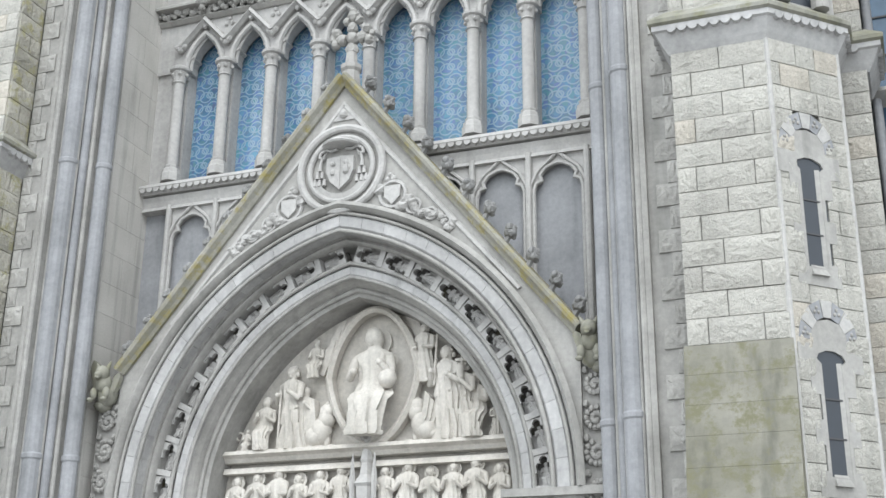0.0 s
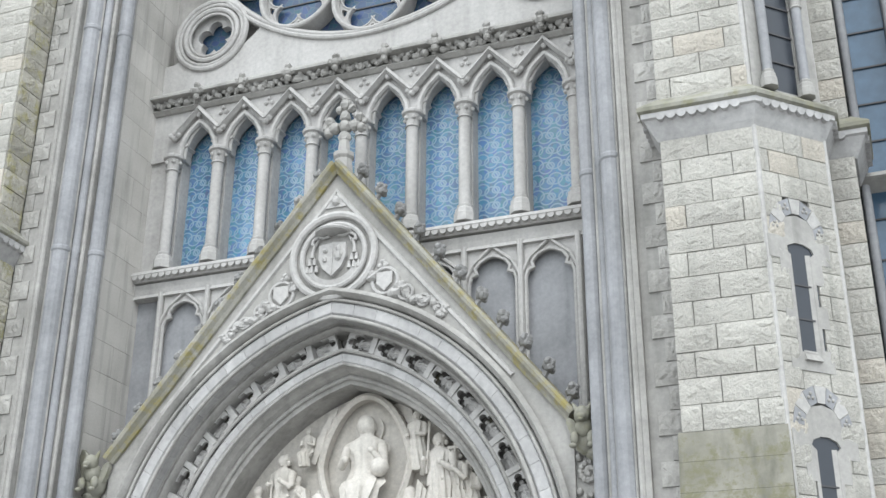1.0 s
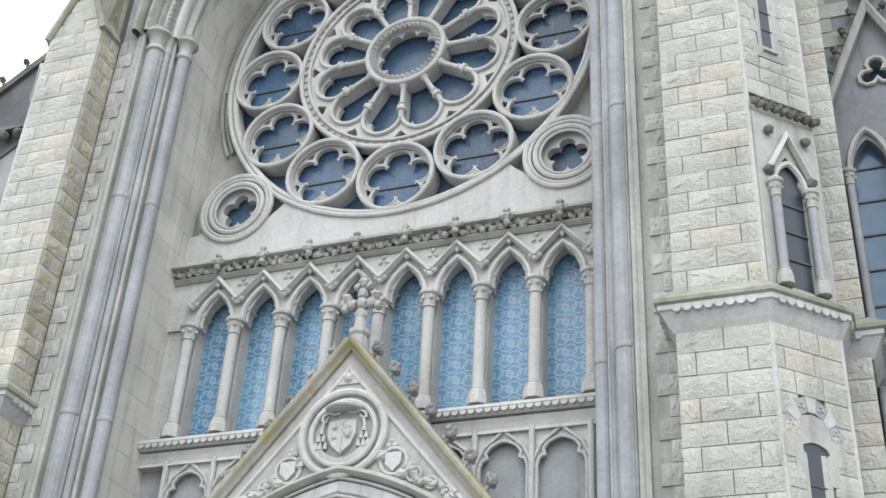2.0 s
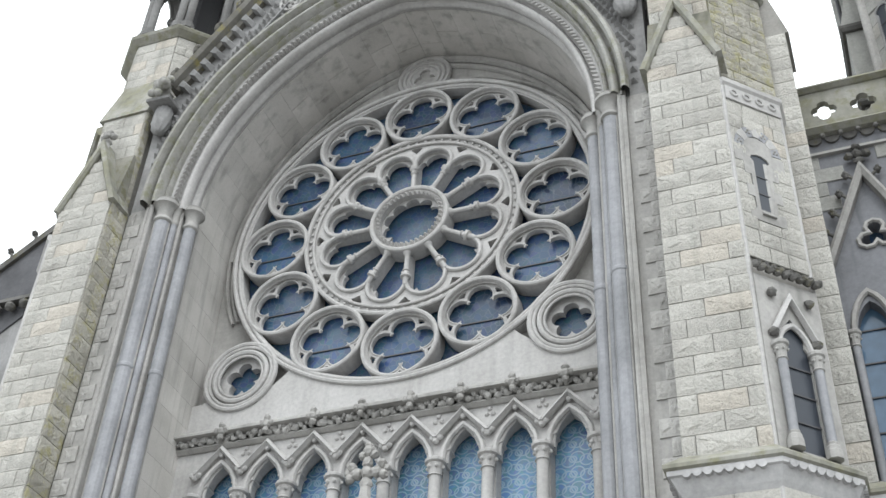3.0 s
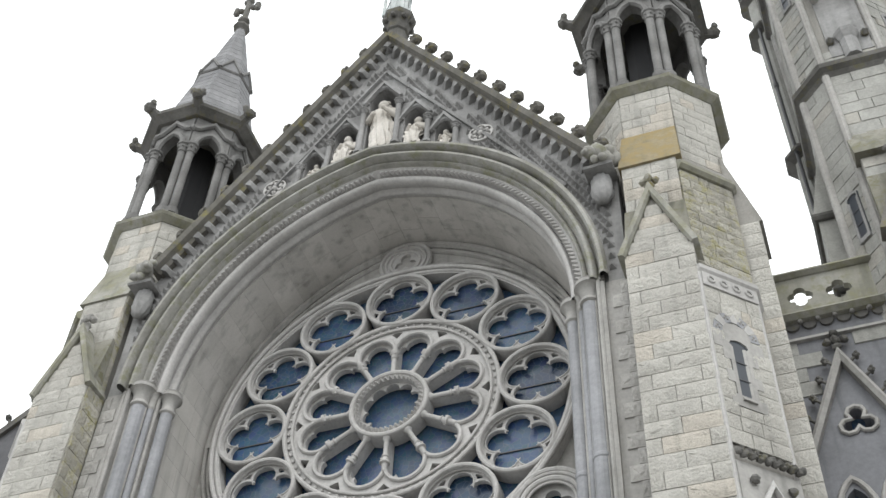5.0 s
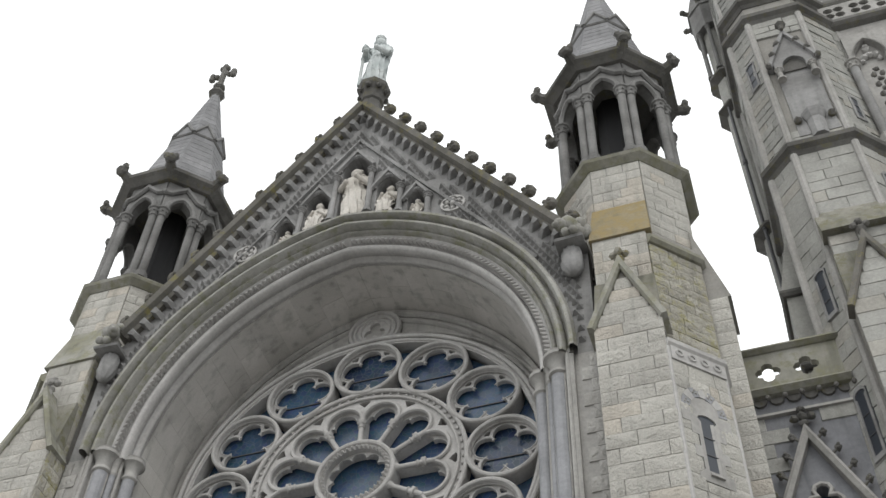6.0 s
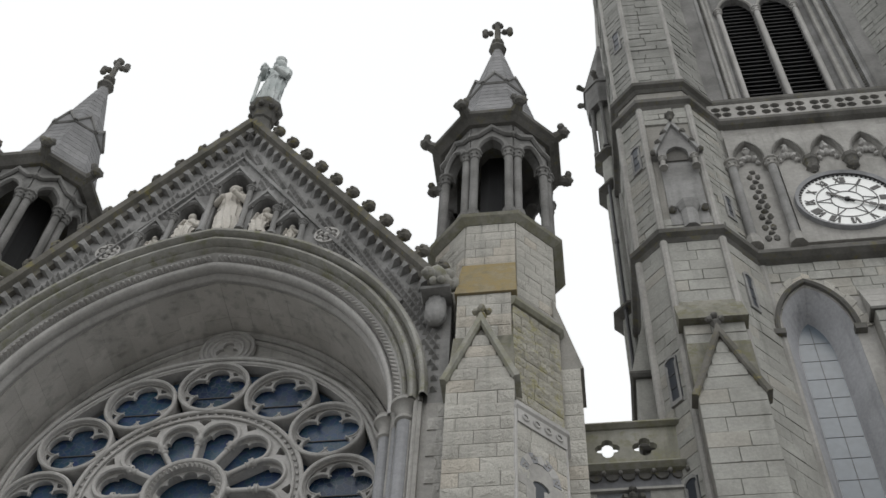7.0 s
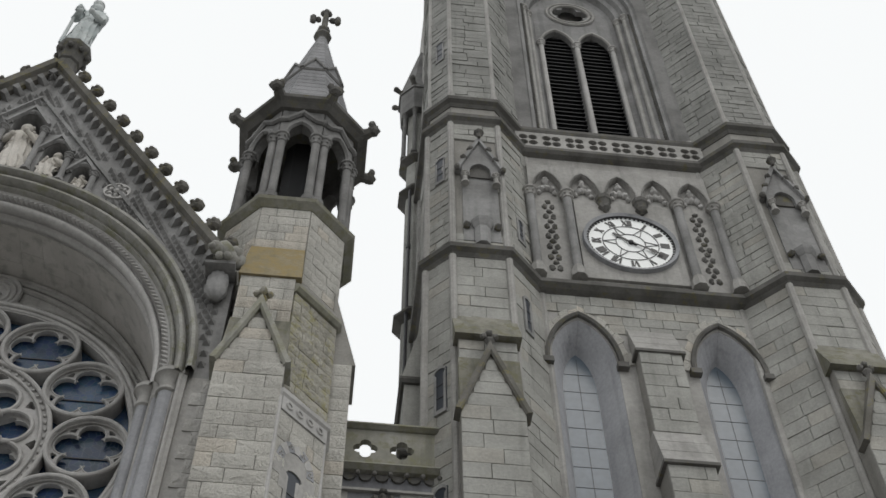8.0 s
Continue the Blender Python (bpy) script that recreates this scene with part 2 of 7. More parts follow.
def sweep(bm, path, prof, closed=False, normal=(0, -1, 0)):
    """Carries a closed profile (u to the side, v along the normal) along a path that lies in one plane."""
    nrm = Vector(normal)
    path = [Vector(p) for p in path]
    k = len(path)
    rings = []
    for i, p in enumerate(path):
        a = path[i] - path[i - 1] if (i > 0 or closed) else path[1] - path[0]
        b = path[(i + 1) % k] - path[i] if (i < k - 1 or closed) else path[-1] - path[-2]
        a, b = a.normalized(), b.normalized()
        t = (a + b).normalized()
        side = t.cross(nrm)
        stretch = 1 / max(0.35, t.dot(b))
        rings.append([bm.verts.new(p + side * (u * stretch) + nrm * v) for u, v in prof])
    m = len(prof)
    for i in range(k if closed else k - 1):
        r, s = rings[i], rings[(i + 1) % k]
        for j in range(m):
            bm.faces.new((r[j], r[(j + 1) % m], s[(j + 1) % m], s[j]))
    if not closed:
        bm.faces.new(rings[0][::-1])
        bm.faces.new(rings[-1])


def lathe(bm, prof, at=(0, 0, 0), seg=12, turn=0.0, axis=None):
    """Turns a profile of (radius, height) round an upright axis, or round another axis given."""
    m = Matrix.Translation(at)
    if axis is not None:
        m = m @ Vector((0, 0, 1)).rotation_difference(Vector(axis)).to_matrix().to_4x4()
    rings = []
    for r, z in prof:
        rings.append([bm.verts.new(m @ Vector((r * math.cos(turn + 2 * math.pi * i / seg), r * math.sin(turn + 2 * math.pi * i / seg), z))) for i in range(seg)])
    for a, b in zip(rings, rings[1:]):
        for i in range(seg):
            bm.faces.new((a[i], a[(i + 1) % seg], b[(i + 1) % seg], b[i]))
    bm.faces.new(rings[0][::-1])
    bm.faces.new(rings[-1])


def roundp(r, k=8, u=0.0, v=0.0):
    return [(u + r * math.cos(2 * math.pi * i / k), v + r * math.sin(2 * math.pi * i / k)) for i in range(k)]


def circle(cx, cz, r, k=48):
    return [(cx + r * math.cos(2 * math.pi * i / k), cz + r * math.sin(2 * math.pi * i / k)) for i in range(k)]


def foil(cx, cz, n, df, rf, phase=math.pi / 2, k=9):
    """The outline of n overlapping lobes round a centre."""
    h, pts = df * math.sin(math.pi / n), []
    along = df * math.cos(math.pi / n) + math.sqrt(max(rf * rf - h * h, 0))
    beta = math.atan2(along * math.sin(math.pi / n), along * math.cos(math.pi / n) - df)
    for i in range(n):
        a = phase + 2 * math.pi * i / n
        for j in range(k):
            b = a - beta + 2 * beta * j / (k - 1) if j < k - 1 else None
            if b is not None:
                pts.append((cx + df * math.cos(a) + rf * math.cos(b), cz + df * math.sin(a) + rf * math.sin(b)))
    return pts


def arch(c, zs, r, n=16, z0=None, x=0.0):
    """A pointed arch as (x, z) points from the left springing to the right one, with straight legs down to z0."""
    end = math.acos(c / r)
    right = [(r * math.cos(end * i / n) - c, zs + r * math.sin(end * i / n)) for i in range(n + 1)]
    if z0 is not None:
        right = [(r - c, z0)] + right
    left = [(-p[0], p[1]) for p in right]
    return [(x + p[0], p[1]) for p in left + right[-2::-1]]


def arch_band(bm, c, zs, prof, n=16, z0=None, x=0.0):
    """Surfaces of revolution-like mouldings: a profile of (radius, y) carried round a pointed arch."""
    rings = [[bm.verts.new((p[0], y, p[1])) for p in arch(c, zs, r, n, z0, x)] for r, y in prof]
    for a, b in zip(rings, rings[1:]):
        for i in range(len(a) - 1):
            bm.faces.new((a[i], a[i + 1], b[i + 1], b[i]))


def voussoirs(parent, c, zs, r0, r1, y0, y1, count, mat, name="voussoir", groove=0.0008):
    """Single arch stones with rounded outer edges and open joints."""
    for side in (-1, 1):
        for i in range(count):
            bm = bmesh.new()
            secs = []
            for s in (i / count + groove / 2, (i + 0.5) / count, (i + 1) / count - groove / 2):
                sec = []
                e = 0.25 * (r1 - r0)
                for r, y in ((r0, y1), (r0, y0 + e), (r0 + e, y0), (r1 - e, y0), (r1, y0 + e), (r1, y1)):
                    a = s * math.acos(c / r)
                    sec.append((side * (r * math.cos(a) - c), y, zs + r * math.sin(a)))
                secs.append([bm.verts.new(p) for p in sec])
            for a, b in zip(secs, secs[1:]):
                for j in range(6):
                    bm.faces.new((a[j], a[(j + 1) % 6], b[(j + 1) % 6], b[j]))
            bm.faces.new(secs[0])
            bm.faces.new(secs[-1][::-1])
            part(name, bm, mat, parent)


def knob(bm, at, r, seg=7, squash=1.0, rough=0.18):
    """A lumpy ball of carved foliage."""
    rng = random.Random(hash((round(at[0], 2), round(at[1], 2), round(at[2], 2))) & 0xffff)
    rings = []
    for j in range(5):
        a = math.pi * (j + 0.5) / 5
        rings.append([bm.verts.new((at[0] + r * (1 + rng.uniform(-rough, rough)) * math.sin(a) * math.cos(2 * math.pi * i / seg),
                                    at[1] + r * (1 + rng.uniform(-rough, rough)) * math.sin(a) * math.sin(2 * math.pi * i / seg),
                                    at[2] - squash * r * math.cos(a))) for i in range(seg)])
    for a, b in zip(rings, rings[1:]):
        for i in range(seg):
            bm.faces.new((a[i], a[(i + 1) % seg], b[(i + 1) % seg], b[i]))
    bm.faces.new(rings[0][::-1])
    bm.faces.new(rings[-1])


def leafy(bm, at, out, up, r):
    """A crocket: a stalk that leans out, curls over and ends in a ball wrapped in leaves."""
    at, out, up = Vector(at), Vector(out).normalized(), Vector(up).normalized()
    side = out.cross(up).normalized()
    tip = at + out * (1.25 * r) + up * (.35 * r)
    bend = [at - out * .3 * r - up * .55 * r, at + out * .1 * r - up * .3 * r, at + out * .55 * r - up * .05 * r, at + out * 1.05 * r + up * .1 * r]
    for a, b, w in zip(bend, bend[1:], (.5, .36, .3)):
        lathe(bm, [(w * r, 0), (w * .85 * r, (b - a).length * 1.15)], a, 6, axis=b - a)
    knob(bm, tip, 0.62 * r, 8, rough=.18)
    for k in range(5):
        a = 2 * math.pi * k / 5 + .5
        knob(bm, tip + side * (.5 * r * math.cos(a)) + up * (.5 * r * math.sin(a)) + out * .1 * r, .34 * r, 6, rough=.25)
    knob(bm, tip + out * .5 * r, .27 * r, 6)


def figure(bm, at, h, seed=0, seated=False, wide=1.0, deep=1.0, facing=0.0):
    """A draped standing or seated figure as one plain carved shape on a small plinth."""
    rng = random.Random(seed)
    rows = [(0.0, .19, .15, 0), (.04, .195, .155, 0), (.12, .175, .14, 0), (.3, .16, .13, -.01), (.45, .155, .125, -.015), (.55, .14, .115, 0), (.63, .135, .11, 0), (.72, .175, .115, 0), (.78, .18, .105, 0), (.815, .12, .08, 0), (.84, .055, .055, 0), (.865, .055, .055, 0), (.885, .062, .07, -.012), (.925, .07, .08, -.01), (.965, .064, .07, 0), (.99, .04, .045, 0), (1.0, .015, .015, 0)]
    if seated:
        rows = [(0.0, .15, .1, -.2), (.03, .155, .11, -.2), (.1, .14, .11, -.2), (.2, .145, .12, -.19), (.3, .175, .15, -.17), (.36, .195, .18, -.11), (.41, .165, .13, -.03), (.5, .14, .1, 0), (.6, .145, .1, 0), (.68, .18, .11, 0), (.74, .175, .1, 0), (.775, .11, .08, 0), (.8, .06, .06, 0), (.825, .06, .06, 0), (.845, .07, .08, -.012), (.89, .078, .085, -.01), (.945, .07, .075, 0), (.985, .05, .05, 0), (1.0, .015, .015, 0)]
    ph, folds, seg = rng.uniform(0, 6), rng.choice((10, 12, 14)), 44
    m = Matrix.Translation(at) @ Matrix.Rotation(facing, 4, "Z")
    rings = []
    neck = .75 if seated else .79
    for f, rx, ry, yo in rows:
        body = 1 if f < neck else 0
        ring = []
        for i in range(seg):
            a = 2 * math.pi * i / seg
            k = 1 + body * (0.18 - 0.5 * abs(math.sin(.5 * folds * a + ph + 3.4 * f)) ** .7 + 0.07 * math.sin(2 * a - ph + 9 * f)) * (1 - 0.7 * f)
            ring.append(bm.verts.new(m @ Vector((wide * h * rx * k * math.cos(a) + 0.02 * h * math.sin(ph + 4 * f), deep * h * (ry * k * math.sin(a) + yo), h * f))))
        rings.append(ring)
    for a, b in zip(rings, rings[1:]):
        for i in range(seg):
            bm.faces.new((a[i], a[(i + 1) % seg], b[(i + 1) % seg], b[i]))
    bm.faces.new(rings[0][::-1])
    bm.faces.new(rings[-1])
    hz = .9 if seated else .925
    for dx, dy, dz, q in ((0, .035, .0, .1), (-.06, .02, -.03, .055), (.06, .02, -.03, .055), (0, -.055, -.055, .04), (0, .02, .04, .075), (-.05, -.02, .02, .045), (.05, -.02, .02, .045)):
        c = m @ Vector((dx * .85 * h, dy * h * deep, (hz + dz) * h))
        knob(bm, c, q * .62 * h, 8, 1.0, .22)
    for s in (-1, 1):
        sh = Vector((s * .145 * h * wide, -.01 * h, .75 * h if not seated else .7 * h))
        el = sh + Vector((s * .035 * h * wide, -.05 * h, -.17 * h))
        hd = el + Vector((-s * rng.uniform(.06, .14) * h * wide, -.09 * h, rng.uniform(-.02, .14) * h))
        for p, q, r in ((sh, el, .05 * h), (el, hd, .036 * h)):
            p, q = m @ p, m @ q
            d = q - p
            lathe(bm, [(r, 0), (r * .9, d.length * .5), (r * .75, d.length)], p, 8, axis=d)
        knob(bm, m @ hd, .033 * h, 7, 1.0, .15)


def rough_block(seed):
    """A unit ashlar block, rock-faced on its front (-y), with drafted margins."""
    rng = random.Random(seed)
    bm = bmesh.new()
    xs, zs = (0, .035, .14, .27, .4, .53, .66, .78, .88, .965, 1), (0, .08, .24, .42, .6, .78, .92, 1)
    nx, nz = len(xs) - 1, len(zs) - 1
    grid = []
    for j in range(nz + 1):
        row = []
        for i in range(nx + 1):
            ring = min(i, nx - i, j, nz - j)
            x, z, y = xs[i] - 0.5, zs[j] - 0.5, -0.5
            if ring > 1:
                x += rng.uniform(-.045, .045)
                z += rng.uniform(-.06, .06)
                y -= rng.uniform(0.2, 0.7) * (.75 if ring == 2 else 1)
            elif ring == 1:
                y -= .08
            row.append(bm.verts.new((x, y, z)))
        grid.append(row)
    for j in range(nz):
        for i in range(nx):
            bm.faces.new((grid[j][i], grid[j][i + 1], grid[j + 1][i + 1], grid[j + 1][i]))
    b = [bm.verts.new((x, 0.5, z)) for x, z in ((-.5, -.5), (.5, -.5), (.5, .5), (-.5, .5))]
    bm.faces.new([b[0], b[1]] + grid[0][::-1])
    bm.faces.new([b[2], b[3]] + grid[-1])
    bm.faces.new([b[3], b[0]] + [r[0] for r in grid])
    bm.faces.new([b[1], b[2]] + [r[-1] for r in grid[::-1]])
    bmesh.ops.recalc_face_normals(bm, faces=bm.faces)
    me = bpy.data.meshes.new("block")
    bm.to_mesh(me)
    bm.free()
    return me


BLOCKS = [rough_block(i) for i in range(7)]
for me in BLOCKS:
    me.materials.append(GRAN)
QUOINS = [me.copy() for me in BLOCKS]
for me in QUOINS:
    me.materials.clear()
    me.materials.append(QUOIN)
LICHB = [me.copy() for me in BLOCKS]
for me in LICHB:
    me.materials.clear()
    me.materials.append(GRANL)
COURSE = 0.357


def courses(parent, p0, p1, z0, z1, seed, rough=0.05, keep=None, meshes=BLOCKS, long=(0.5, 0.95), h=COURSE, bond=False):
    """Coursed blocks as single stones on an upright face from p0 to p1 (x, y), looking to the right-hand side of that way."""
    rng = random.Random(seed)
    d = Vector((p1[0] - p0[0], p1[1] - p0[1], 0))
    width, u = d.length, d.normalized()
    back = Vector((0, 0, 1)).cross(u)
    n = max(1, round((z1 - z0) / h))
    hh = (z1 - z0) / n
    for j in range(n):
        cuts, at = [0.0], rng.uniform(*long) * (0.55 if j % 2 else 1.0)
        while at < width - 0.25:
            cuts.append(at)
            at += rng.uniform(*long)
        cuts.append(width)
        if bond:                # two halves, then a long stone between two closers
            cuts = [0, width * rng.uniform(.4, .54), width] if j % 2 else [0, width * rng.uniform(.16, .24), width * rng.uniform(.74, .82), width]
        for a, b in zip(cuts, cuts[1:]):
            zc, uc = z0 + (j + 0.5) * hh, (a + b) / 2
            if keep and not keep(uc, zc, b - a):
                continue
            c = Vector((p0[0], p0[1], zc)) + u * uc
            ob = new("block", meshes[rng.randrange(len(meshes))])
            depth = rough * rng.uniform(0.7, 1.25)
            sx = (b - a - 0.013) * rng.choice((-1, 1))
            rot = Matrix((u, back, (0, 0, 1))).transposed().to_4x4()
            ob.parent = parent
            ob.matrix_basis = Matrix.Translation(c - back * 0.012) @ rot @ Matrix.Diagonal((abs(sx), depth, hh - 0.013, 1))


def courses_joined(bm, p0, p1, z0, z1, seed, keep=None, long=(0.6, 1.25), h=COURSE, proud=0.028, edge=.010):
    """The same as one mesh, for walls far off."""
    rng = random.Random(seed)
    d = Vector((p1[0] - p0[0], p1[1] - p0[1], 0))
    width, u = d.length, d.normalized()
    out = u.cross(Vector((0, 0, 1)))
    n = max(1, round((z1 - z0) / h))
    hh = (z1 - z0) / n
    for j in range(n):
        cuts, at = [0.0], rng.uniform(*long) * (0.55 if j % 2 else 1.0)
        while at < width - 0.25:
            cuts.append(at)
            at += rng.uniform(*long)
        cuts.append(width)
        for a, b in zip(cuts, cuts[1:]):
            if keep and not keep((a + b) / 2, z0 + (j + .5) * hh, b - a):
                continue
            g, e, pr = 0.002, edge, proud * rng.uniform(0.6, 1.3)
            o = Vector((p0[0], p0[1], 0))
            lo, hi = z0 + j * hh + g, z0 + (j + 1) * hh - g
            base = [bm.verts.new(o + u * x + Vector((0, 0, z))) for x, z in ((a + g, lo), (b - g, lo), (b - g, hi), (a + g, hi))]
            top = [bm.verts.new(o + u * x + Vector((0, 0, z)) + out * (pr * rng.uniform(.7, 1.3))) for x, z in ((a + g + e, lo + e), (b - g - e, lo + e), (b - g - e, hi - e), (a + g + e, hi - e))]
            bm.faces.new(top)
            for i in range(4):
                bm.faces.new((base[i], base[(i + 1) % 4], top[(i + 1) % 4], top[i]))


def slim_column(parent, x, y, z0, z1, r, mat, cap_mat=None, name="colonnette", base_h=0.3, cap_h=0.34, seg=12):
    """A round shaft with a moulded base and a leafy capital."""
    bm = bmesh.new()
    lathe(bm, [(r, z0 + base_h), (r, z1 - cap_h)], (x, y, 0), seg)
    shaft = smooth(part(name, bm, mat, parent))
    bm = bmesh.new()
    lathe(bm, [(r * 1.75, z0), (r * 1.75, z0 + base_h * .45), (r * 1.6, z0 + base_h * .5), (r * 1.55, z0 + base_h * .7), (r * 1.2, z0 + base_h * .8), (r * 1.3, z0 + base_h * .92), (r, z0 + base_h)], (x, y, 0), 8, math.pi / 8)
    part("base", bm, cap_mat or mat, shaft)
    bm = bmesh.new()
    lathe(bm, [(r, z1 - cap_h), (r * 1.28, z1 - cap_h * .95), (r * 1.05, z1 - cap_h * .86), (r * 1.15, z1 - cap_h * .6), (r * 1.5, z1 - cap_h * .33), (r * 1.35, z1 - cap_h * .28), (r * 1.8, z1 - cap_h * .2), (r * 1.85, z1 - cap_h * .06), (r * 1.65, z1)], (x, y, 0), seg)
    for i in range(6):
        a = 2 * math.pi * i / 6
        knob(bm, (x + r * 1.3 * math.cos(a), y + r * 1.3 * math.sin(a), z1 - cap_h * .48), r * .38, 5)
    part("capital", bm, cap_mat or mat, shaft)
    return shaft


def octagon(cx, cy, apothem, z):
    r = apothem / math.cos(math.pi / 8)
    return [(cx + r * math.cos(math.pi / 8 + i * math.pi / 4), cy + r * math.sin(math.pi / 8 + i * math.pi / 4), z) for i in range(8)]

# ---- ground ----
bm = bmesh.new()
box(bm, (-1500, -1500, -0.4), (1500, 1500, 0.0))
tagged(part("ground", bm, PAVE), "grey stone paving in front of the church", "ground", kind="structure")

# ---- west wall of the nave: tall recess with the rose, the arcade and the portal ----
ZC = 19.73                      # springing of the great arch and centre of the rose
AC, AR = 1.1, 5.85              # great arch: offset of its centres, radius of the soffit
wall_west = thing("wall_west", "grey limestone nave front with a tall pointed recess", "wall", kind="structure")

bm = bmesh.new()                # front skin with the arch cut through it, up to the gable
for s in (-1, 1):
    box(bm, (min(s * 5.4, s * 5.98), -2.1, 0), (max(s * 5.4, s * 5.98), -1.45, ZC))
part("front_wall", bm, LIME, wall_west)
bm = bmesh.new()
outer = [(-5.98, ZC), (-5.98, 23.3), (-5.6, 23.45), (0, 31.35), (5.6, 23.45), (5.98, 23.3), (5.98, ZC)]
cut = arch(AC, ZC, 6.5, 24)
NICHES = [(0.0, 26.55, 29.25, 0.40), (-0.98, 26.25, 27.95, 0.31), (0.98, 26.25, 27.95, 0.31), (-1.80, 25.85, 26.98, 0.24), (1.80, 25.85, 26.98, 0.24)]
holes = []
for x, z0, z1, w in NICHES:
    c = 0.35 * w
    r = w + c
    holes.append([(x - w, z0)] + arch(c, z1 - math.sqrt(r * r - c * c), r, 6, None, x) + [(x + w, z0)])
plate(bm, outer + cut[::-1], holes, -2.1, -1.45)
part("gable_face", bm, GABLEST, wall_west, "darker weathered limestone face")
# niche backs in the dark stone, recess shade put into their colour
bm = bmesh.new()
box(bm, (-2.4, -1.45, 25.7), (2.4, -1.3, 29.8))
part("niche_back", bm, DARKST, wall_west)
bm = bmesh.new()                # jambs and soffit of the recess
arch_band(bm, AC, ZC, [(AR, -1.32), (AR, 0.6)], 28, 0.0)
part("reveal", bm, LIME, wall_west)
for s in (-1, 1):               # stones of the reveal and soffit with fine joints
    for k in range(26):
        z0, z1 = 4.4 + k * .5895, 4.4 + (k + 1) * .5895 - .006
        for y0, y1 in (((-1.31, -.62), (-.612, .27)) if k % 2 else ((-1.31, -.25), (-.242, .27))):
            bm = bmesh.new()
            box(bm, (min(s * 4.735, s * 4.752), y0, z0), (max(s * 4.735, s * 4.752), y1, z1))
            part("reveal_stone", bm, SOFFIT, wall_west)
    for k in range(13):
        f0, f1 = k / 13, (k + .993) / 13
        for y0, y1 in (((-1.31, -.62), (-.612, .27)) if k % 2 else ((-1.31, -.25), (-.242, .27))):
            bm = bmesh.new()
            n = 3
            lo, hi = [], []
            for q in range(n + 1):
                f = f0 + (f1 - f0) * q / n
                for rr, dst in ((AR - .016, lo), (AR + .01, hi)):
                    a = f * math.acos(AC / rr)
                    dst.append((s * (rr * math.cos(a) - AC), ZC + rr * math.sin(a)))
            plate(bm, lo + hi[::-1], [], y0, y1)
            part("soffit_stone", bm, SOFFIT, wall_west)
bm = bmesh.new()                # solid masonry behind the jambs
for s in (-1, 1):
    box(bm, (min(s * 4.752, s * 5.97), -1.44, 0), (max(s * 4.752, s * 5.97), 0.6, 23.2))
part("jamb_core", bm, LIME, wall_west)
bm = bmesh.new()                # moulded orders of the great arch, carried down the jambs
arch_band(bm, AC, ZC, [(6.68, -2.1), (6.72, -2.3), (6.66, -2.42), (6.59, -2.42), (6.55, -2.36), (6.54, -2.16), (6.49, -2.12), (6.46, -2.26), (6.41, -2.33), (6.35, -2.33), (6.3, -2.26), (6.29, -2.14), (6.26, -2.08), (6.23, -2.15), (6.19, -2.17), (6.16, -2.12), (6.15, -2.03)], 28)
smooth(part("arch_order", bm, HOOD, wall_west), 42)
bm = bmesh.new()
arch_band(bm, AC, ZC, [(6.15, -2.03), (6.0, -1.86), (5.98, -1.78), (5.955, -1.88), (5.92, -1.92), (5.87, -1.91), (5.83, -1.86), (5.81, -1.76), (5.84, -1.66), (5.88, -1.6), (5.85, -1.56), (5.81, -1.52), (5.79, -1.46), (5.81, -1.4), (5.85, -1.36), (AR, -1.32)], 28)
smooth(part("arch_order", bm, PALE, wall_west), 55)
bm = bmesh.new()                # stepped jamb mouldings below the springing
for s in (-1, 1):
    prof = [(5.5, -2.1), (5.5, -2.2), (5.42, -2.22), (5.36, -2.1), (5.3, -1.92), (5.05, -1.78), (4.98, -1.84), (4.92, -1.84), (4.87, -1.76), (4.86, -1.64), (4.8, -1.5), (4.76, -1.42), (4.75, -1.32)]
    a = [bm.verts.new((s * x, y, 0)) for x, y in prof]
    b = [bm.verts.new((s * x, y, ZC - 0.05)) for x, y in prof]
    for i in range(len(prof) - 1):
        bm.faces.new((a[i], a[i + 1], b[i + 1], b[i]))
part("jamb_moulding", bm, LIME, wall_west)
for s in (-1, 1):               # jamb shafts with ringed capitals
    for x, y, r in ((5.14, -1.97, 0.165), (4.68, -1.55, 0.14), (4.93, -1.83, 0.075)):
        bm = bmesh.new()
        prof = [(r, 0.0)]
        for zr in (5.2, 10.6, 15.4):
            prof += [(r, zr - .06), (r * 1.12, zr - .03), (r * 1.12, zr + .03), (r, zr + .06)]
        lathe(bm, prof + [(r, ZC - 0.42)], (s * x, y, 0), 14)
        shaft = smooth(part("jamb_shaft", bm, BLUE, wall_west), 24)
        bm = bmesh.new()
        lathe(bm, [(r, ZC - .44), (r * 1.3, ZC - .4), (r * 1.3, ZC - .35), (r * 1.06, ZC - .3), (r * 1.15, ZC - .14), (r * 1.6, ZC - .02), (r * 1.95, ZC + .01), (r * 1.95, ZC + .09), (r * 1.6, ZC + .11), (r * 1.75, ZC + .16), (r * 1.3, ZC + .2)], (s * x, y, 0), 16)
        smooth(part("capital", bm, LIME, shaft))
    for x, y, r in ((5.37, -2.17, .05), (5.27, -2.06, .03), (5.0, -1.93, .04), (4.84, -1.74, .045), (4.765, -1.6, .03), (4.735, -1.38, .035), (4.735, -1.24, .025)):
        bm = bmesh.new()        # thin rolls between the shafts
        lathe(bm, [(r, 0.0), (r, ZC)], (s * x, y, 0), 8)
        smooth(part("jamb_roll", bm, LIME, wall_west))
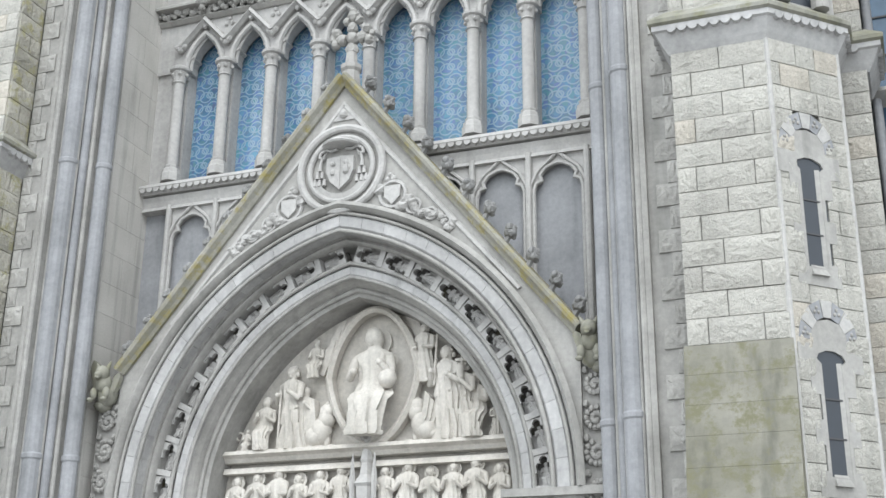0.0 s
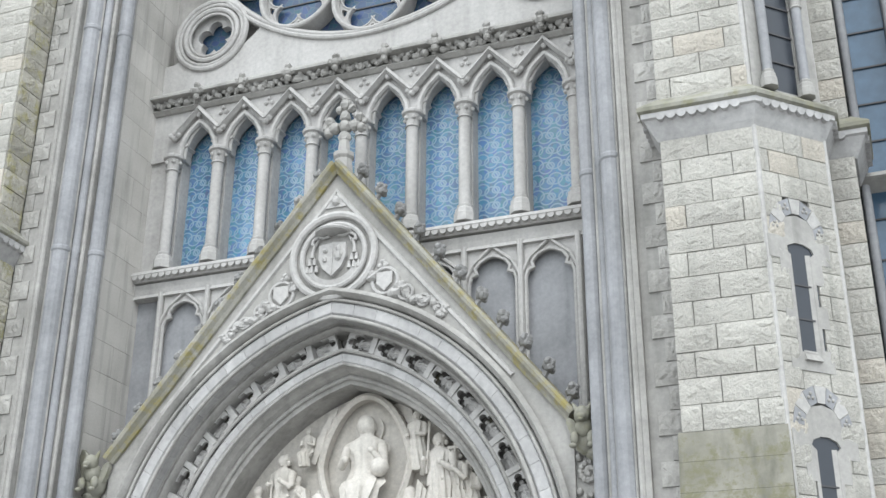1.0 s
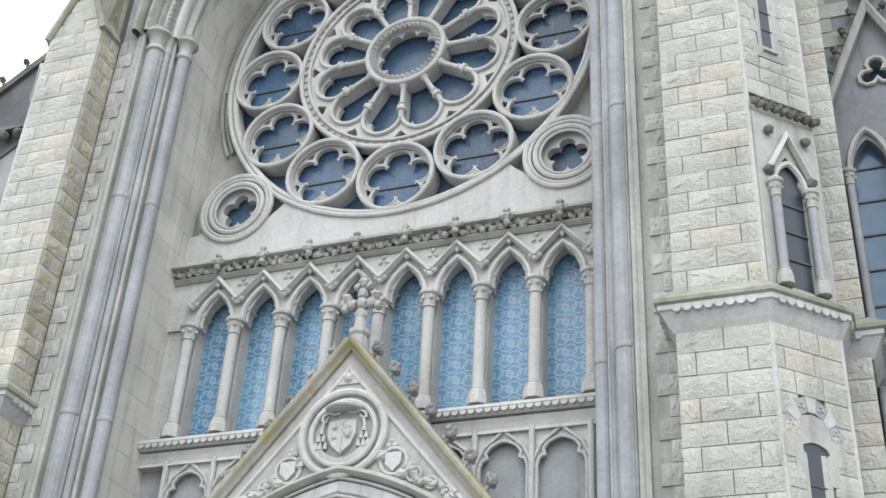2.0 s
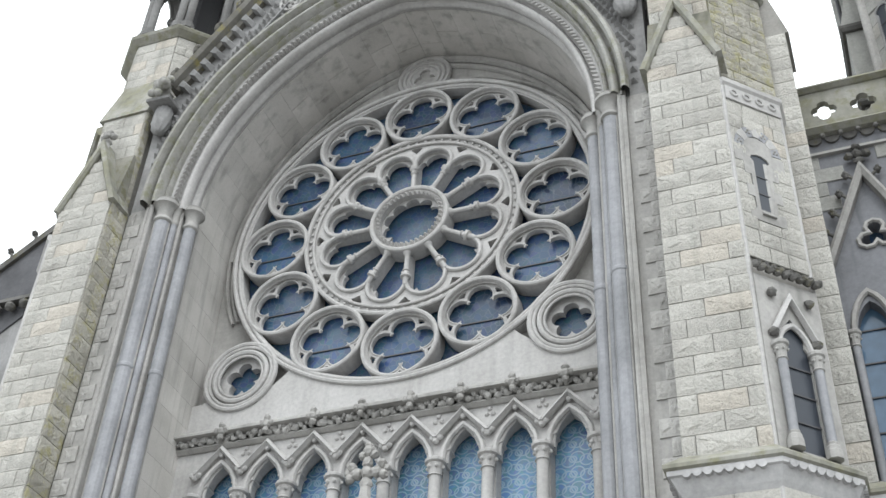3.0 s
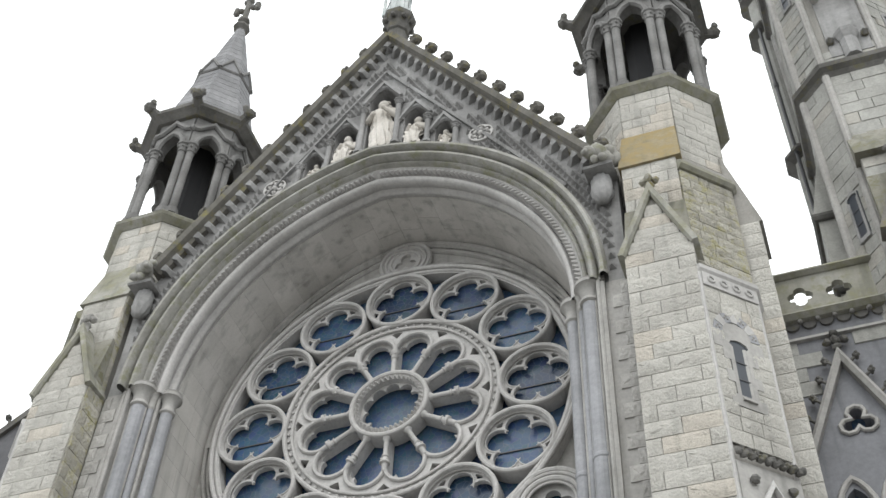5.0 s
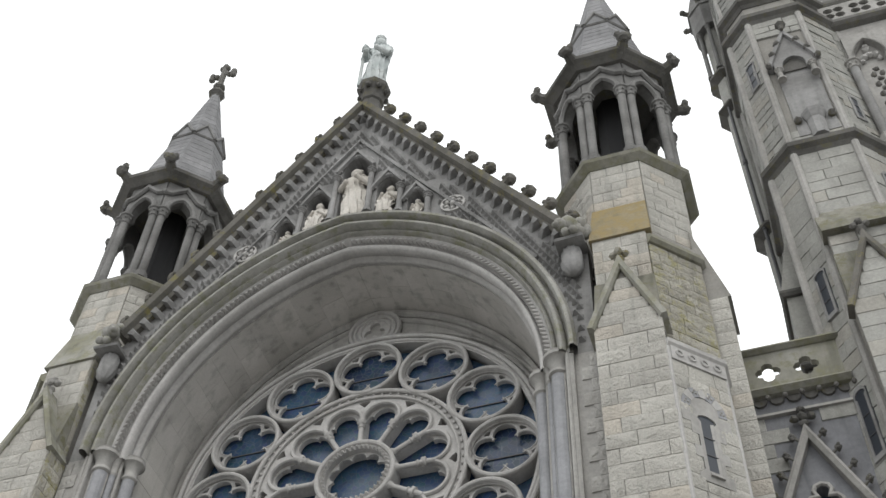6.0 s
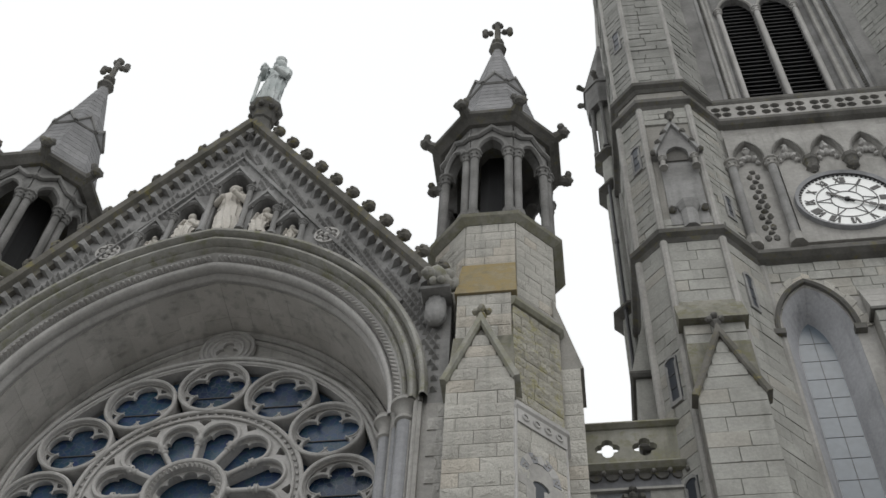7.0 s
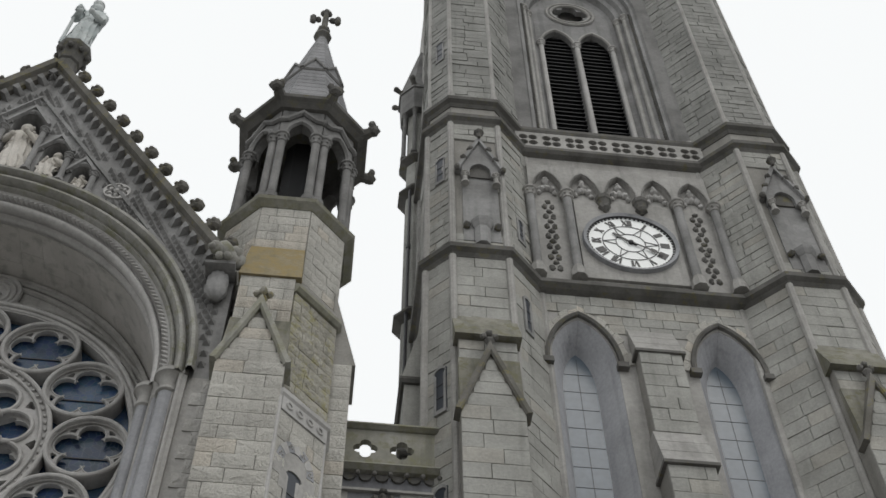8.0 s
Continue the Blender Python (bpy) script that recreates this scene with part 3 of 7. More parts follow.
for s in (-1, 1):
    bm = bmesh.new()
    ip = [(s * x, y) for x, y in ((4.7, -1.3), (4.68, -1.6), (4.9, -1.92), (5.14, -2.1), (5.5, -2.2), (5.5, -1.3))]
    hull(bm, [(x, y, ZC + .02) for x, y in ip], [(x, y, ZC + .12) for x, y in ip])
    part("impost", bm, LIME, wall_west)
bm = bmesh.new()                # beads along the hollow of the arch
r = 6.075
for side in (-1, 1):
    for i in range(1, 62):
        a = math.acos(AC / r) * i / 62
        c = Vector((side * (r * math.cos(a) - AC), -1.93, ZC + r * math.sin(a)))
        u, v = Vector((side * math.cos(a), 0, math.sin(a))), Vector((-side * math.sin(a), 0, math.cos(a)))
        w = (u * .75 + Vector((0, -.66, 0))).normalized()
        b = [bm.verts.new(c + w * p * .085 + v * q * .058) for p, q in ((-1, -1), (1, -1), (1, 1), (-1, 1))]
        t = bm.verts.new(c + Vector((0, -.13, 0)) - u * .11)
        for k in range(4):
            bm.faces.new((b[k], b[(k + 1) % 4], t))
tagged(part("beading", bm, PALE, wall_west), "row of small carved dogteeth in the arch hollow", kind="stuff")
bm = bmesh.new()                # facets of the diaper work over the arch
step = 0.17
for j in range(70):
    for i in range(-34, 35):
        x, z = (i + 0.5 * (j % 2)) * step, 19.95 + j * step
        lim = 23.45 + (5.6 - abs(x)) * (7.9 / 5.6) - .72
        if abs(x) > 5.75 or z > lim or z < 19.9:
            continue
        if z > ZC and math.hypot(abs(x) + AC, z - ZC) < 6.8:
            continue
        if abs(x) < 2.45 and z < 27.4 or abs(x) < 1.45 and z < 28.3 or abs(x) < 0.68 and z < 29.8:
            continue
        if math.hypot(abs(x) - 2.79, z - 26.0) < 0.4:
            continue
        h = step * 0.46
        b = [bm.verts.new((x + dx * h, -2.1, z + dz * h)) for dx, dz in ((-1, -1), (1, -1), (1, 1), (-1, 1))]
        t = bm.verts.new((x, -2.215, z))
        for k in range(4):
            bm.faces.new((b[k], b[(k + 1) % 4], t))
tagged(part("diaper_work", bm, GABLEST, wall_west), "raised diamond facets", kind="stuff")
for s in (-1, 1):               # pierced rosettes in the spandrels
    bm = bmesh.new()
    plate(bm, circle(s * 2.79, 26.0, 0.32, 24), [foil(s * 2.79, 26.0, 6, 0.19, 0.105, k=5)], -2.17, -2.1)
    for q in range(6):
        knob(bm, (s * 2.79 + .18 * math.cos(q * math.pi / 3 + .5), -2.12, 26.0 + .18 * math.sin(q * math.pi / 3 + .5)), .075, 6, rough=.3)
    knob(bm, (s * 2.79, -2.14, 26.0), .09, 7)
    part("rosette", bm, PALE, wall_west, "pale round carved rosette")

# back wall of the recess: rose wall, arcade storey, panel storey
rose_wall = thing("rose_wall", "plain grey limestone wall round the rose window", "wall", kind="structure")
bm = bmesh.new()
w0 = AR - AC
outer = [(-w0, 14.55)] + arch(AC, ZC, AR - 0.002, 28) + [(w0, 14.55)]
plate(bm, outer, [circle(0, ZC, 4.2, 64), circle(-3.655, 16.17, 0.62, 28), circle(3.655, 16.17, 0.62, 28)], 0.28, 0.6)
part("wall", bm, LIME, rose_wall)
bm = bmesh.new()
apron = [(-w0, 14.55), (-w0, 15.6)]
for sx in (-1, 1):
    side = [(sx * x, z) for x, z in ((4.5, 15.62), (4.3, 15.72), (4.05, 15.52), (3.655, 15.42), (3.2, 15.55), (2.9, 15.75), (2.6, 16.0))]
    ring = [(sx * 4.25 * math.sin(a), ZC - 4.25 * math.cos(a)) for a in (.6, .5, .4, .3, .2, .1)]
    apron += side + ring if sx < 0 else (side + ring)[::-1]
    if sx < 0:
        apron.append((0, ZC - 4.25))
apron += [(w0, 15.6), (w0, 14.55)]
plate(bm, apron, [], 0.0, 0.3)
part("apron", bm, PALE, rose_wall)
bm = bmesh.new()
sweep(bm, [(p[0], 0.26, p[1]) for p in arch(AC, ZC, AR - 0.34, 24)], roundp(0.07, 6))
sweep(bm, [(p[0], 0.24, p[1]) for p in arch(AC, ZC, AR - 0.12, 24)], roundp(0.10, 6))
part("wall_rib", bm, LIME, rose_wall)
bm = bmesh.new()
for r, q in ((0.66, 0.07), (0.54, 0.05), (0.40, 0.05)):
    sweep(bm, [(p[0], 0.2, p[1]) for p in circle(0, 24.68, r, 32)], roundp(q, 6), True)
plate(bm, circle(0, 24.68, 0.7, 32), [foil(0, 24.68, 3, 0.16, 0.15, k=7)], 0.2, 0.3)
part("blind_oculus", bm, PALE, rose_wall)
bm = bmesh.new()
box(bm, (-4.75, 0.43, 0.0), (4.75, 0.62, 14.6))
part("back_wall", bm, LIME, rose_wall)

# rose window
def polar(r, a):
    return (r * math.cos(a), ZC + r * math.sin(a))


def cusped_disc(bm, cx, cz, n, rim, df, rf, y0, y1, phase=math.pi / 2, eye=.0):
    """A thin foiled plate with a small pierced eye behind each cusp."""
    holes = [foil(cx, cz, n, df, rf, phase, 10)]
    if eye:
        for q in range(n):
            a = phase + (q + .5) * 2 * math.pi / n
            holes.append([(cx + r * math.cos(a + d), cz + r * math.sin(a + d)) for r, d in ((eye - .1, 0), (eye - .01, .15), (eye + .02, .08), (eye + .02, -.08), (eye - .01, -.15))])
    plate(bm, circle(cx, cz, rim, 36), holes, y0, y1)


def cusp_tips(bm, cx, cz, n, df, rf, y, size, phase=math.pi / 2):
    """Small leaf tips on the points of the cusps."""
    h = df * math.sin(math.pi / n)
    along = df * math.cos(math.pi / n) + math.sqrt(max(rf * rf - h * h, 0))
    for q in range(n):
        a = phase + (q + .5) * 2 * math.pi / n
        d, e = Vector((math.cos(a), 0, math.sin(a))), Vector((-math.sin(a), 0, math.cos(a)))
        c = Vector((cx, y, cz)) + d * along
        for k in (-1, 1):
            lathe(bm, [(size * .55, -size * .4), (size * .5, size * .5), (size * .12, size * 1.5)], c + d * size * .6, 5, axis=-d + e * (.75 * k))


rose = thing("rose_window", "great stone rose window with foiled roundels and blue leaded glass", "window", at=(0, 0, 0))
bm = bmesh.new()
for r, q, y in ((4.35, 0.055, -0.02), (4.245, 0.05, 0.03)):
    sweep(bm, [(p[0], y, p[1]) for p in circle(0, ZC, r, 96)], roundp(q, 8), True)
plate(bm, circle(0, ZC, 4.4, 96), [circle(0, ZC, 4.17, 96)], 0.03, 0.3)
smooth(part("outer_ring", bm, PALE, rose))
bm = bmesh.new()                # outer rolls of the rose, dying into the jambs and the apron
for r, q, y in ((4.53, .05, .2), (4.66, .045, .2)):
    sweep(bm, [(p[0], y, p[1]) for p in [polar(r, math.radians(v)) for v in range(-24, 205, 3)] if abs(p[0]) < 4.74], roundp(q, 6))
smooth(part("outer_roll", bm, LIME, rose))
for k in range(12):
    a = math.pi / 2 + k * math.pi / 6
    cx, cz = 3.4 * math.cos(a), ZC + 3.4 * math.sin(a)
    bm = bmesh.new()
    plate(bm, circle(cx, cz, 0.872, 40), [circle(cx, cz, .765, 40)], 0.04, 0.40)
    med = part("roundel", bm, PALE, rose)
    bm = bmesh.new()
    sweep(bm, [(p[0], 0.02, p[1]) for p in circle(cx, cz, 0.825, 44)], roundp(0.053, 8), True)
    sweep(bm, [(p[0], 0.09, p[1]) for p in circle(cx, cz, 0.764, 40)], roundp(0.02, 6), True)
    smooth(part("rim", bm, PALE, med))
    bm = bmesh.new()
    cusped_disc(bm, cx, cz, 5, .78, .452, .277, .16, .25, eye=.705)
    foiled = part("foil", bm, PALE, med)
    bm = bmesh.new()
    sweep(bm, [(p[0], 0.155, p[1]) for p in foil(cx, cz, 5, .452, .295, k=10)], roundp(0.02, 6), True)
    cusp_tips(bm, cx, cz, 5, .452, .277, .17, .05)
    smooth(part("foil_roll", bm, PALE, foiled), 50)
    bm = bmesh.new()
    plate(bm, circle(cx, cz, .775, 32), [], .33, .35)
    part("leaded_pane", bm, GLASS_P, med)
    bm = bmesh.new()
    box(bm, (cx - .62, 0.30, cz - 0.1), (cx + .62, 0.325, cz - 0.07))
    part("saddle_bar", bm, LEAD, med)
bm = bmesh.new()                # ring round the petals, pierced between them
holes = [foil(0, ZC, 12, 1.76, 0.43, math.pi / 2 + math.pi / 12, 11)]
for q in range(12):
    a = math.pi / 2 + q * math.pi / 6
    holes.append([polar(r, a + d) for r, d in ((2.14, 0), (2.3, .065), (2.335, .04), (2.335, -.04), (2.3, -.065))])
plate(bm, circle(0, ZC, 2.60, 96), holes, 0.10, 0.34)
part("petal_ring", bm, PALE, rose)
bm = bmesh.new()
for r, q, y in ((2.565, 0.055, 0.05), (2.385, 0.035, 0.06)):
    sweep(bm, [(p[0], y, p[1]) for p in circle(0, ZC, r, 96)], roundp(q, 8), True)
smooth(part("inner_ring", bm, PALE, rose))
bm = bmesh.new()
for k in range(72):
    a = 2 * math.pi * k / 72
    knob(bm, (2.475 * math.cos(a), 0.085, ZC + 2.475 * math.sin(a)), 0.043, 6, rough=0.1)
tagged(part("ballflowers", bm, PALE, rose), "", kind="stuff")
for k in range(12):             # petals: arch roll, cusped inner order, colonnette and web
    a = math.pi / 2 + math.pi / 12 + k * math.pi / 6
    pts = [(1.76 * math.cos(a) + 0.455 * math.cos(a + b), 0.07, ZC + 1.76 * math.sin(a) + 0.455 * math.sin(a + b)) for b in [math.radians(v) for v in range(-110, 111, 11)]]
    bm = bmesh.new()
    sweep(bm, pts, roundp(0.05, 6))
    arc_ = smooth(part("petal_arch", bm, PALE, rose))
    bm = bmesh.new()            # recessed order with a pair of cusps
    ctr = Vector((1.76 * math.cos(a), 0, ZC + 1.76 * math.sin(a)))
    d, e = Vector((math.cos(a), 0, math.sin(a))), Vector((-math.sin(a), 0, math.cos(a)))
    outer_ = [ctr + d * (.46 * math.cos(math.radians(v))) + e * (.46 * math.sin(math.radians(v))) for v in range(-96, 97, 12)]
    inner_ = [ctr + d * u + e * v for u, v in ((-.05, .40), (.06, .385), (.14, .33), (.10, .27), (.20, .26), (.31, .18), (.36, .08), (.375, 0), (.36, -.08), (.31, -.18), (.20, -.26), (.10, -.27), (.14, -.33), (.06, -.385), (-.05, -.40))]
    plate(bm, [(v.x, v.z) for v in outer_ + inner_], [], .2, .33)
    part("petal_cusp", bm, PALE, arc_)
    a = math.pi / 2 + k * math.pi / 6
    d = Vector((math.cos(a), 0, math.sin(a)))
    bm = bmesh.new()
    lathe(bm, [(0.105, 0.90), (0.105, 0.97), (0.08, 1.01), (0.058, 1.04), (0.058, 1.42), (0.085, 1.44), (0.085, 1.465), (0.062, 1.48), (0.085, 1.56), (0.12, 1.6), (0.12, 1.64), (0.07, 1.66), (0.055, 1.85)], (0, 0.06, ZC), 10, axis=d)
    for q in range(4):
        w = Matrix.Rotation(q * math.pi / 2 + .6, 3, d) @ Vector((0, -1, 0))
        knob(bm, Vector((0, .06, ZC)) + d * 1.56 + w * .09, .035, 5, rough=.2)
    smooth(part("spoke", bm, PALE, rose))
    side = Vector((-d.z, 0, d.x)) * 0.05
    bm = bmesh.new()
    hull(bm, [Vector((0, y, ZC)) + d * 0.9 + side * s for y, s in ((0.1, -1), (0.1, 1), (0.36, 1.3), (0.36, -1.3))], [Vector((0, y, ZC)) + d * 1.9 + side * s for y, s in ((0.1, -1), (0.1, 1), (0.36, 1.3), (0.36, -1.3))])
    part("spoke_web", bm, PALE, rose)
bm = bmesh.new()
plate(bm, circle(0, ZC, 0.955, 48), [circle(0, ZC, .72, 48)], -.02, 0.36)
sweep(bm, [(p[0], -0.03, p[1]) for p in circle(0, ZC, 0.9, 48)], roundp(0.06, 8), True)
hub = part("hub", bm, PALE, rose)
bm = bmesh.new()
plate(bm, circle(0, ZC, .73, 48), [foil(0, ZC, 10, .535, .172, k=7)], .12, .2)
part("hub_foil", bm, PALE, hub)
bm = bmesh.new()
for k in range(40):
    a = 2 * math.pi * k / 40
    d, e = Vector((math.cos(a), 0, math.sin(a))), Vector((-math.sin(a), 0, math.cos(a)))
    c = Vector((0, -.03, ZC)) + d * .775
    hull(bm, [c + d * u + e * v for u, v in ((-.06, -.045), (.05, -.045), (.05, .045), (-.06, .045))], [c + Vector((0, -.075, 0)) + d * u + e * v for u, v in ((-.035, -.012), (.0, -.012), (.0, .012), (-.035, .012))])
part("dogtooth", bm, PALE, hub)
bm = bmesh.new()
plate(bm, circle(0, ZC, 4.3, 64), [], 0.42, 0.45)
part("leaded_glass", bm, GLASS_R, rose, "dark blue leaded glass")
for s in (-1, 1):
    q = thing("quatrefoil_window", "small round quatrefoil window below the rose", "window", "windows below the rose", at=(0, 0, 0))
    bm = bmesh.new()
    plate(bm, circle(s * 3.655, 16.17, 0.64, 32), [foil(s * 3.655, 16.17, 5, 0.262, 0.165, math.pi / 2)], 0.12, 0.3)
    part("tracery", bm, PALE, q)
    bm = bmesh.new()
    for r, t in ((0.52, 0.03), (0.62, 0.06), (0.74, .04), (0.83, 0.06)):
        sweep(bm, [(p[0], -0.02, p[1]) for p in circle(s * 3.655, 16.17, r, 36)], roundp(t, 8), True)
    smooth(part("rim", bm, PALE, q))
    bm = bmesh.new()
    plate(bm, circle(s * 3.655, 16.17, 0.6, 24), [], 0.365, 0.39)
    part("pane", bm, GLASS_R, q)

# ---- arcade of eight lancets below the rose ----
arc = thing("arcade_window", "row of eight lancet lights with colonnettes and blue leaded glass", "window")
BAY = 1.04
def lancet_head(x, z, w, top, n=5):
    c = 0.5 * w
    r = w + c
    h = math.sqrt(r * r - c * c)
    k = (top - z) / h
    return [(p[0], z + (p[1] - z) * k) for p in arch(c, z, r, n, None, x)]
poly = [(-4.75, 14.4), (-4.75, 13.22)]
for i in range(8):
    x = (i - 3.5) * BAY
    pts = [(-.36, 13.22), (-.36, 13.36), (-.335, 13.46), (-.27, 13.50), (-.30, 13.58), (-.25, 13.70), (-.14, 13.82), (0, 13.93)]
    poly += [(x + u, v) for u, v in pts] + [(x - u, v) for u, v in pts[-2::-1]]
poly += [(4.75, 13.22), (4.75, 14.4)]
bm = bmesh.new()
plate(bm, poly, [], -0.12, 0.2)
part("arcade_heads", bm, PALE, arc)
for sx in (-1, 1):
    bm = bmesh.new()
    box(bm, (min(sx * 4.3, sx * 4.75), -.06, 10.7), (max(sx * 4.3, sx * 4.75), .42, 13.3))
    part("end_pier", bm, PALE, arc)
for i in range(9):
    x = (i - 4) * BAY
    slim_column(arc, x, -0.16, 10.78, 13.26, 0.115, PALE, base_h=0.36, cap_h=0.36)
    bm = bmesh.new()
    box(bm, (x - 0.10, 0.0, 10.7), (x + 0.10, 0.42, 13.4))
    part("mullion", bm, PALE, arc)
for i in range(8):
    x = (i - 3.5) * BAY
    bm = bmesh.new()
    plate(bm, [(x - .42, 10.7)] + lancet_head(x, 13.3, .42, 14.0) + [(x + .42, 10.7)], [], 0.3, 0.33)
    part("leaded_light", bm, GLASS_A, arc, "bright blue leaded glass")
    bm = bmesh.new()            # hood: arch roll and gablet
    pts = [(-.40, 13.25), (-.40, 13.40), (-.375, 13.52), (-.33, 13.62), (-.26, 13.75), (-.14, 13.88), (0, 14.0)]
    sweep(bm, [(x + u, -.14, v) for u, v in pts] + [(x - u, -.14, v) for u, v in pts[-2::-1]], roundp(0.055, 6))
    sweep(bm, [(x + u * .84, -.06, v - .035) for u, v in pts] + [(x - u * .84, -.06, v - .035) for u, v in pts[-2::-1]], roundp(0.035, 6))
    part("hood_roll", bm, PALE, arc)
    bm = bmesh.new()
    sweep(bm, [(x - BAY / 2, -.16, 13.72), (x, -.16, 14.28), (x + BAY / 2, -.16, 13.72)], [(-.05, -.05), (.05, -.05), (.07, .05), (.03, .15), (-.03, .1)])
    part("gablet", bm, PALE, arc)
    bm = bmesh.new()
    knob(bm, (x, -.2, 14.12), 0.06, 6)
    for q in range(3):
        a = math.pi / 2 + q * 2 * math.pi / 3
        knob(bm, (x + BAY / 2 + .075 * math.cos(a), -.13, 14.16 + .075 * math.sin(a)), 0.05, 6)
    part("flower_boss", bm, PALE, arc)
bm = bmesh.new()
for i in range(9):
    x = (i - 4) * BAY
    for dx, dz in ((-.07, 0), (.07, 0), (0, .06), (0, -.06)):
        knob(bm, (x + dx, -.22, 13.72 + dz), 0.07, 6)
part("leaf_stops", bm, PALE, arc)
bm = bmesh.new()
sweep(bm, [(-4.75, -.05, 14.36), (4.75, -.05, 14.36)], [(-.06, -.1), (-.06, .16), (0, .2), (.06, .12), (.06, -.1)])
sweep(bm, [(-4.75, -.05, 14.62), (4.75, -.05, 14.62)], [(-.07, -.1), (-.07, .3), (0, .36), (.05, .36), (.07, .1), (.09, -.1)])
cornice = part("cornice", bm, LIME, arc)
bm = bmesh.new()
rng = random.Random(4)
for i in range(160):
    x = -4.7 + 9.4 * i / 159
    knob(bm, (x, -.24 + rng.uniform(-.04, .03), 14.49 + 0.06 * math.sin(i * 1.9)), rng.uniform(.045, .085), 6, rough=0.35)
tagged(part("leaf_trail", bm, LIME, cornice, "undercut weathered foliage"), kind="stuff")
for i in range(8):
    x = (i - 3.5) * BAY
    bm = bmesh.new()
    for dx, dz, r in ((0, 0, .1), (-.1, .02, .07), (.1, .02, .07), (0, .13, .08), (0, -.13, .07)):
        knob(bm, (x + dx, -.38, 14.58 + dz), r, 7, rough=.25)
    part("corbel_flower", bm, LIME, cornice)
bm = bmesh.new()                # sill with scalloped drip
sweep(bm, [(-4.75, 0.0, 10.66), (4.75, 0.0, 10.66)], [(-.07, -.02), (-.07, .32), (0, .35), (.12, .24), (.14, -.02)])
sweep(bm, [(-4.75, 0.0, 10.4), (4.75, 0.0, 10.4)], [(-.1, -.02), (-.1, .2), (.0, .17), (.1, .15), (.18, .2), (.2, -.02)])
for i in range(62):
    lathe(bm, [(.062, .22), (.062, .34)], (-4.66 + i * 0.152, 0, 10.625), 10, axis=(0, -1, 0))
part("sill", bm, PALE, arc)

# ---- blind panelling between sill and portal ----
panels = thing("panelled_wall", "smooth grey wall with tall cusped blind panels", "wall", kind="structure")
bm = bmesh.new()
plate(bm, [(-4.75, 0.0), (-4.75, 10.34), (4.75, 10.34), (4.75, 0.0)], [arch(0.94, 4.4, 3.73, 20, 0.02)], 0.0, 0.42)
part("wall", bm, BLUE, panels)
for i in range(-4, 5):
    bm = bmesh.new()
    foot_z = max(4.4, 11.3 - 1.22 * abs(i) * 1.03)
    if foot_z > 9.8:
        bm.free()
        continue
    box(bm, (i * 1.03 - .06, -0.16, foot_z), (i * 1.03 + .06, -0.002, 10.3))
    mul = part("mullion", bm, LIME, panels)
    bm = bmesh.new()
    lathe(bm, [(.055, foot_z), (.055, 10.3)], (i * 1.03, -.17, 0), 8)
    smooth(part("mullion_shaft", bm, PALE, mul))
for i in (0, 1, 2, 5, 6, 7):
    x = (i - 3.5) * 1.03
    pts = [(-.44, 9.5), (-.44, 9.62), (-.40, 9.74), (-.30, 9.78), (-.33, 9.88), (-.24, 10.0), (-.1, 10.07), (0, 10.09)]
    poly = [(x - .455, 10.3), (x - .455, 9.5)] + [(x + u, v) for u, v in pts] + [(x - u, v) for u, v in pts[-2::-1]] + [(x + .455, 9.5), (x + .455, 10.3)]
    bm = bmesh.new()
    plate(bm, poly, [], -0.12, -0.002)
    head = part("panel_head", bm, PALE, panels)
    bm = bmesh.new()
    sweep(bm, [(x - .43, -.13, min(9.4, max(4.4, 11.2 - 1.217 * abs(x - .43))))] + [(x + u * .98, -.13, v - .01) for u, v in pts] + [(x - u * .98, -.13, v - .01) for u, v in pts[-2::-1]] + [(x + .43, -.13, min(9.4, max(4.4, 11.2 - 1.217 * abs(x + .43))))], roundp(.035, 6))
    sweep(bm, [(x - .5, -.15, 9.66), (x - .36, -.15, 9.95), (x, -.15, 10.26), (x + .36, -.15, 9.95), (x + .5, -.15, 9.66)], roundp(.035, 6))
    part("head_roll", bm, PALE, head)

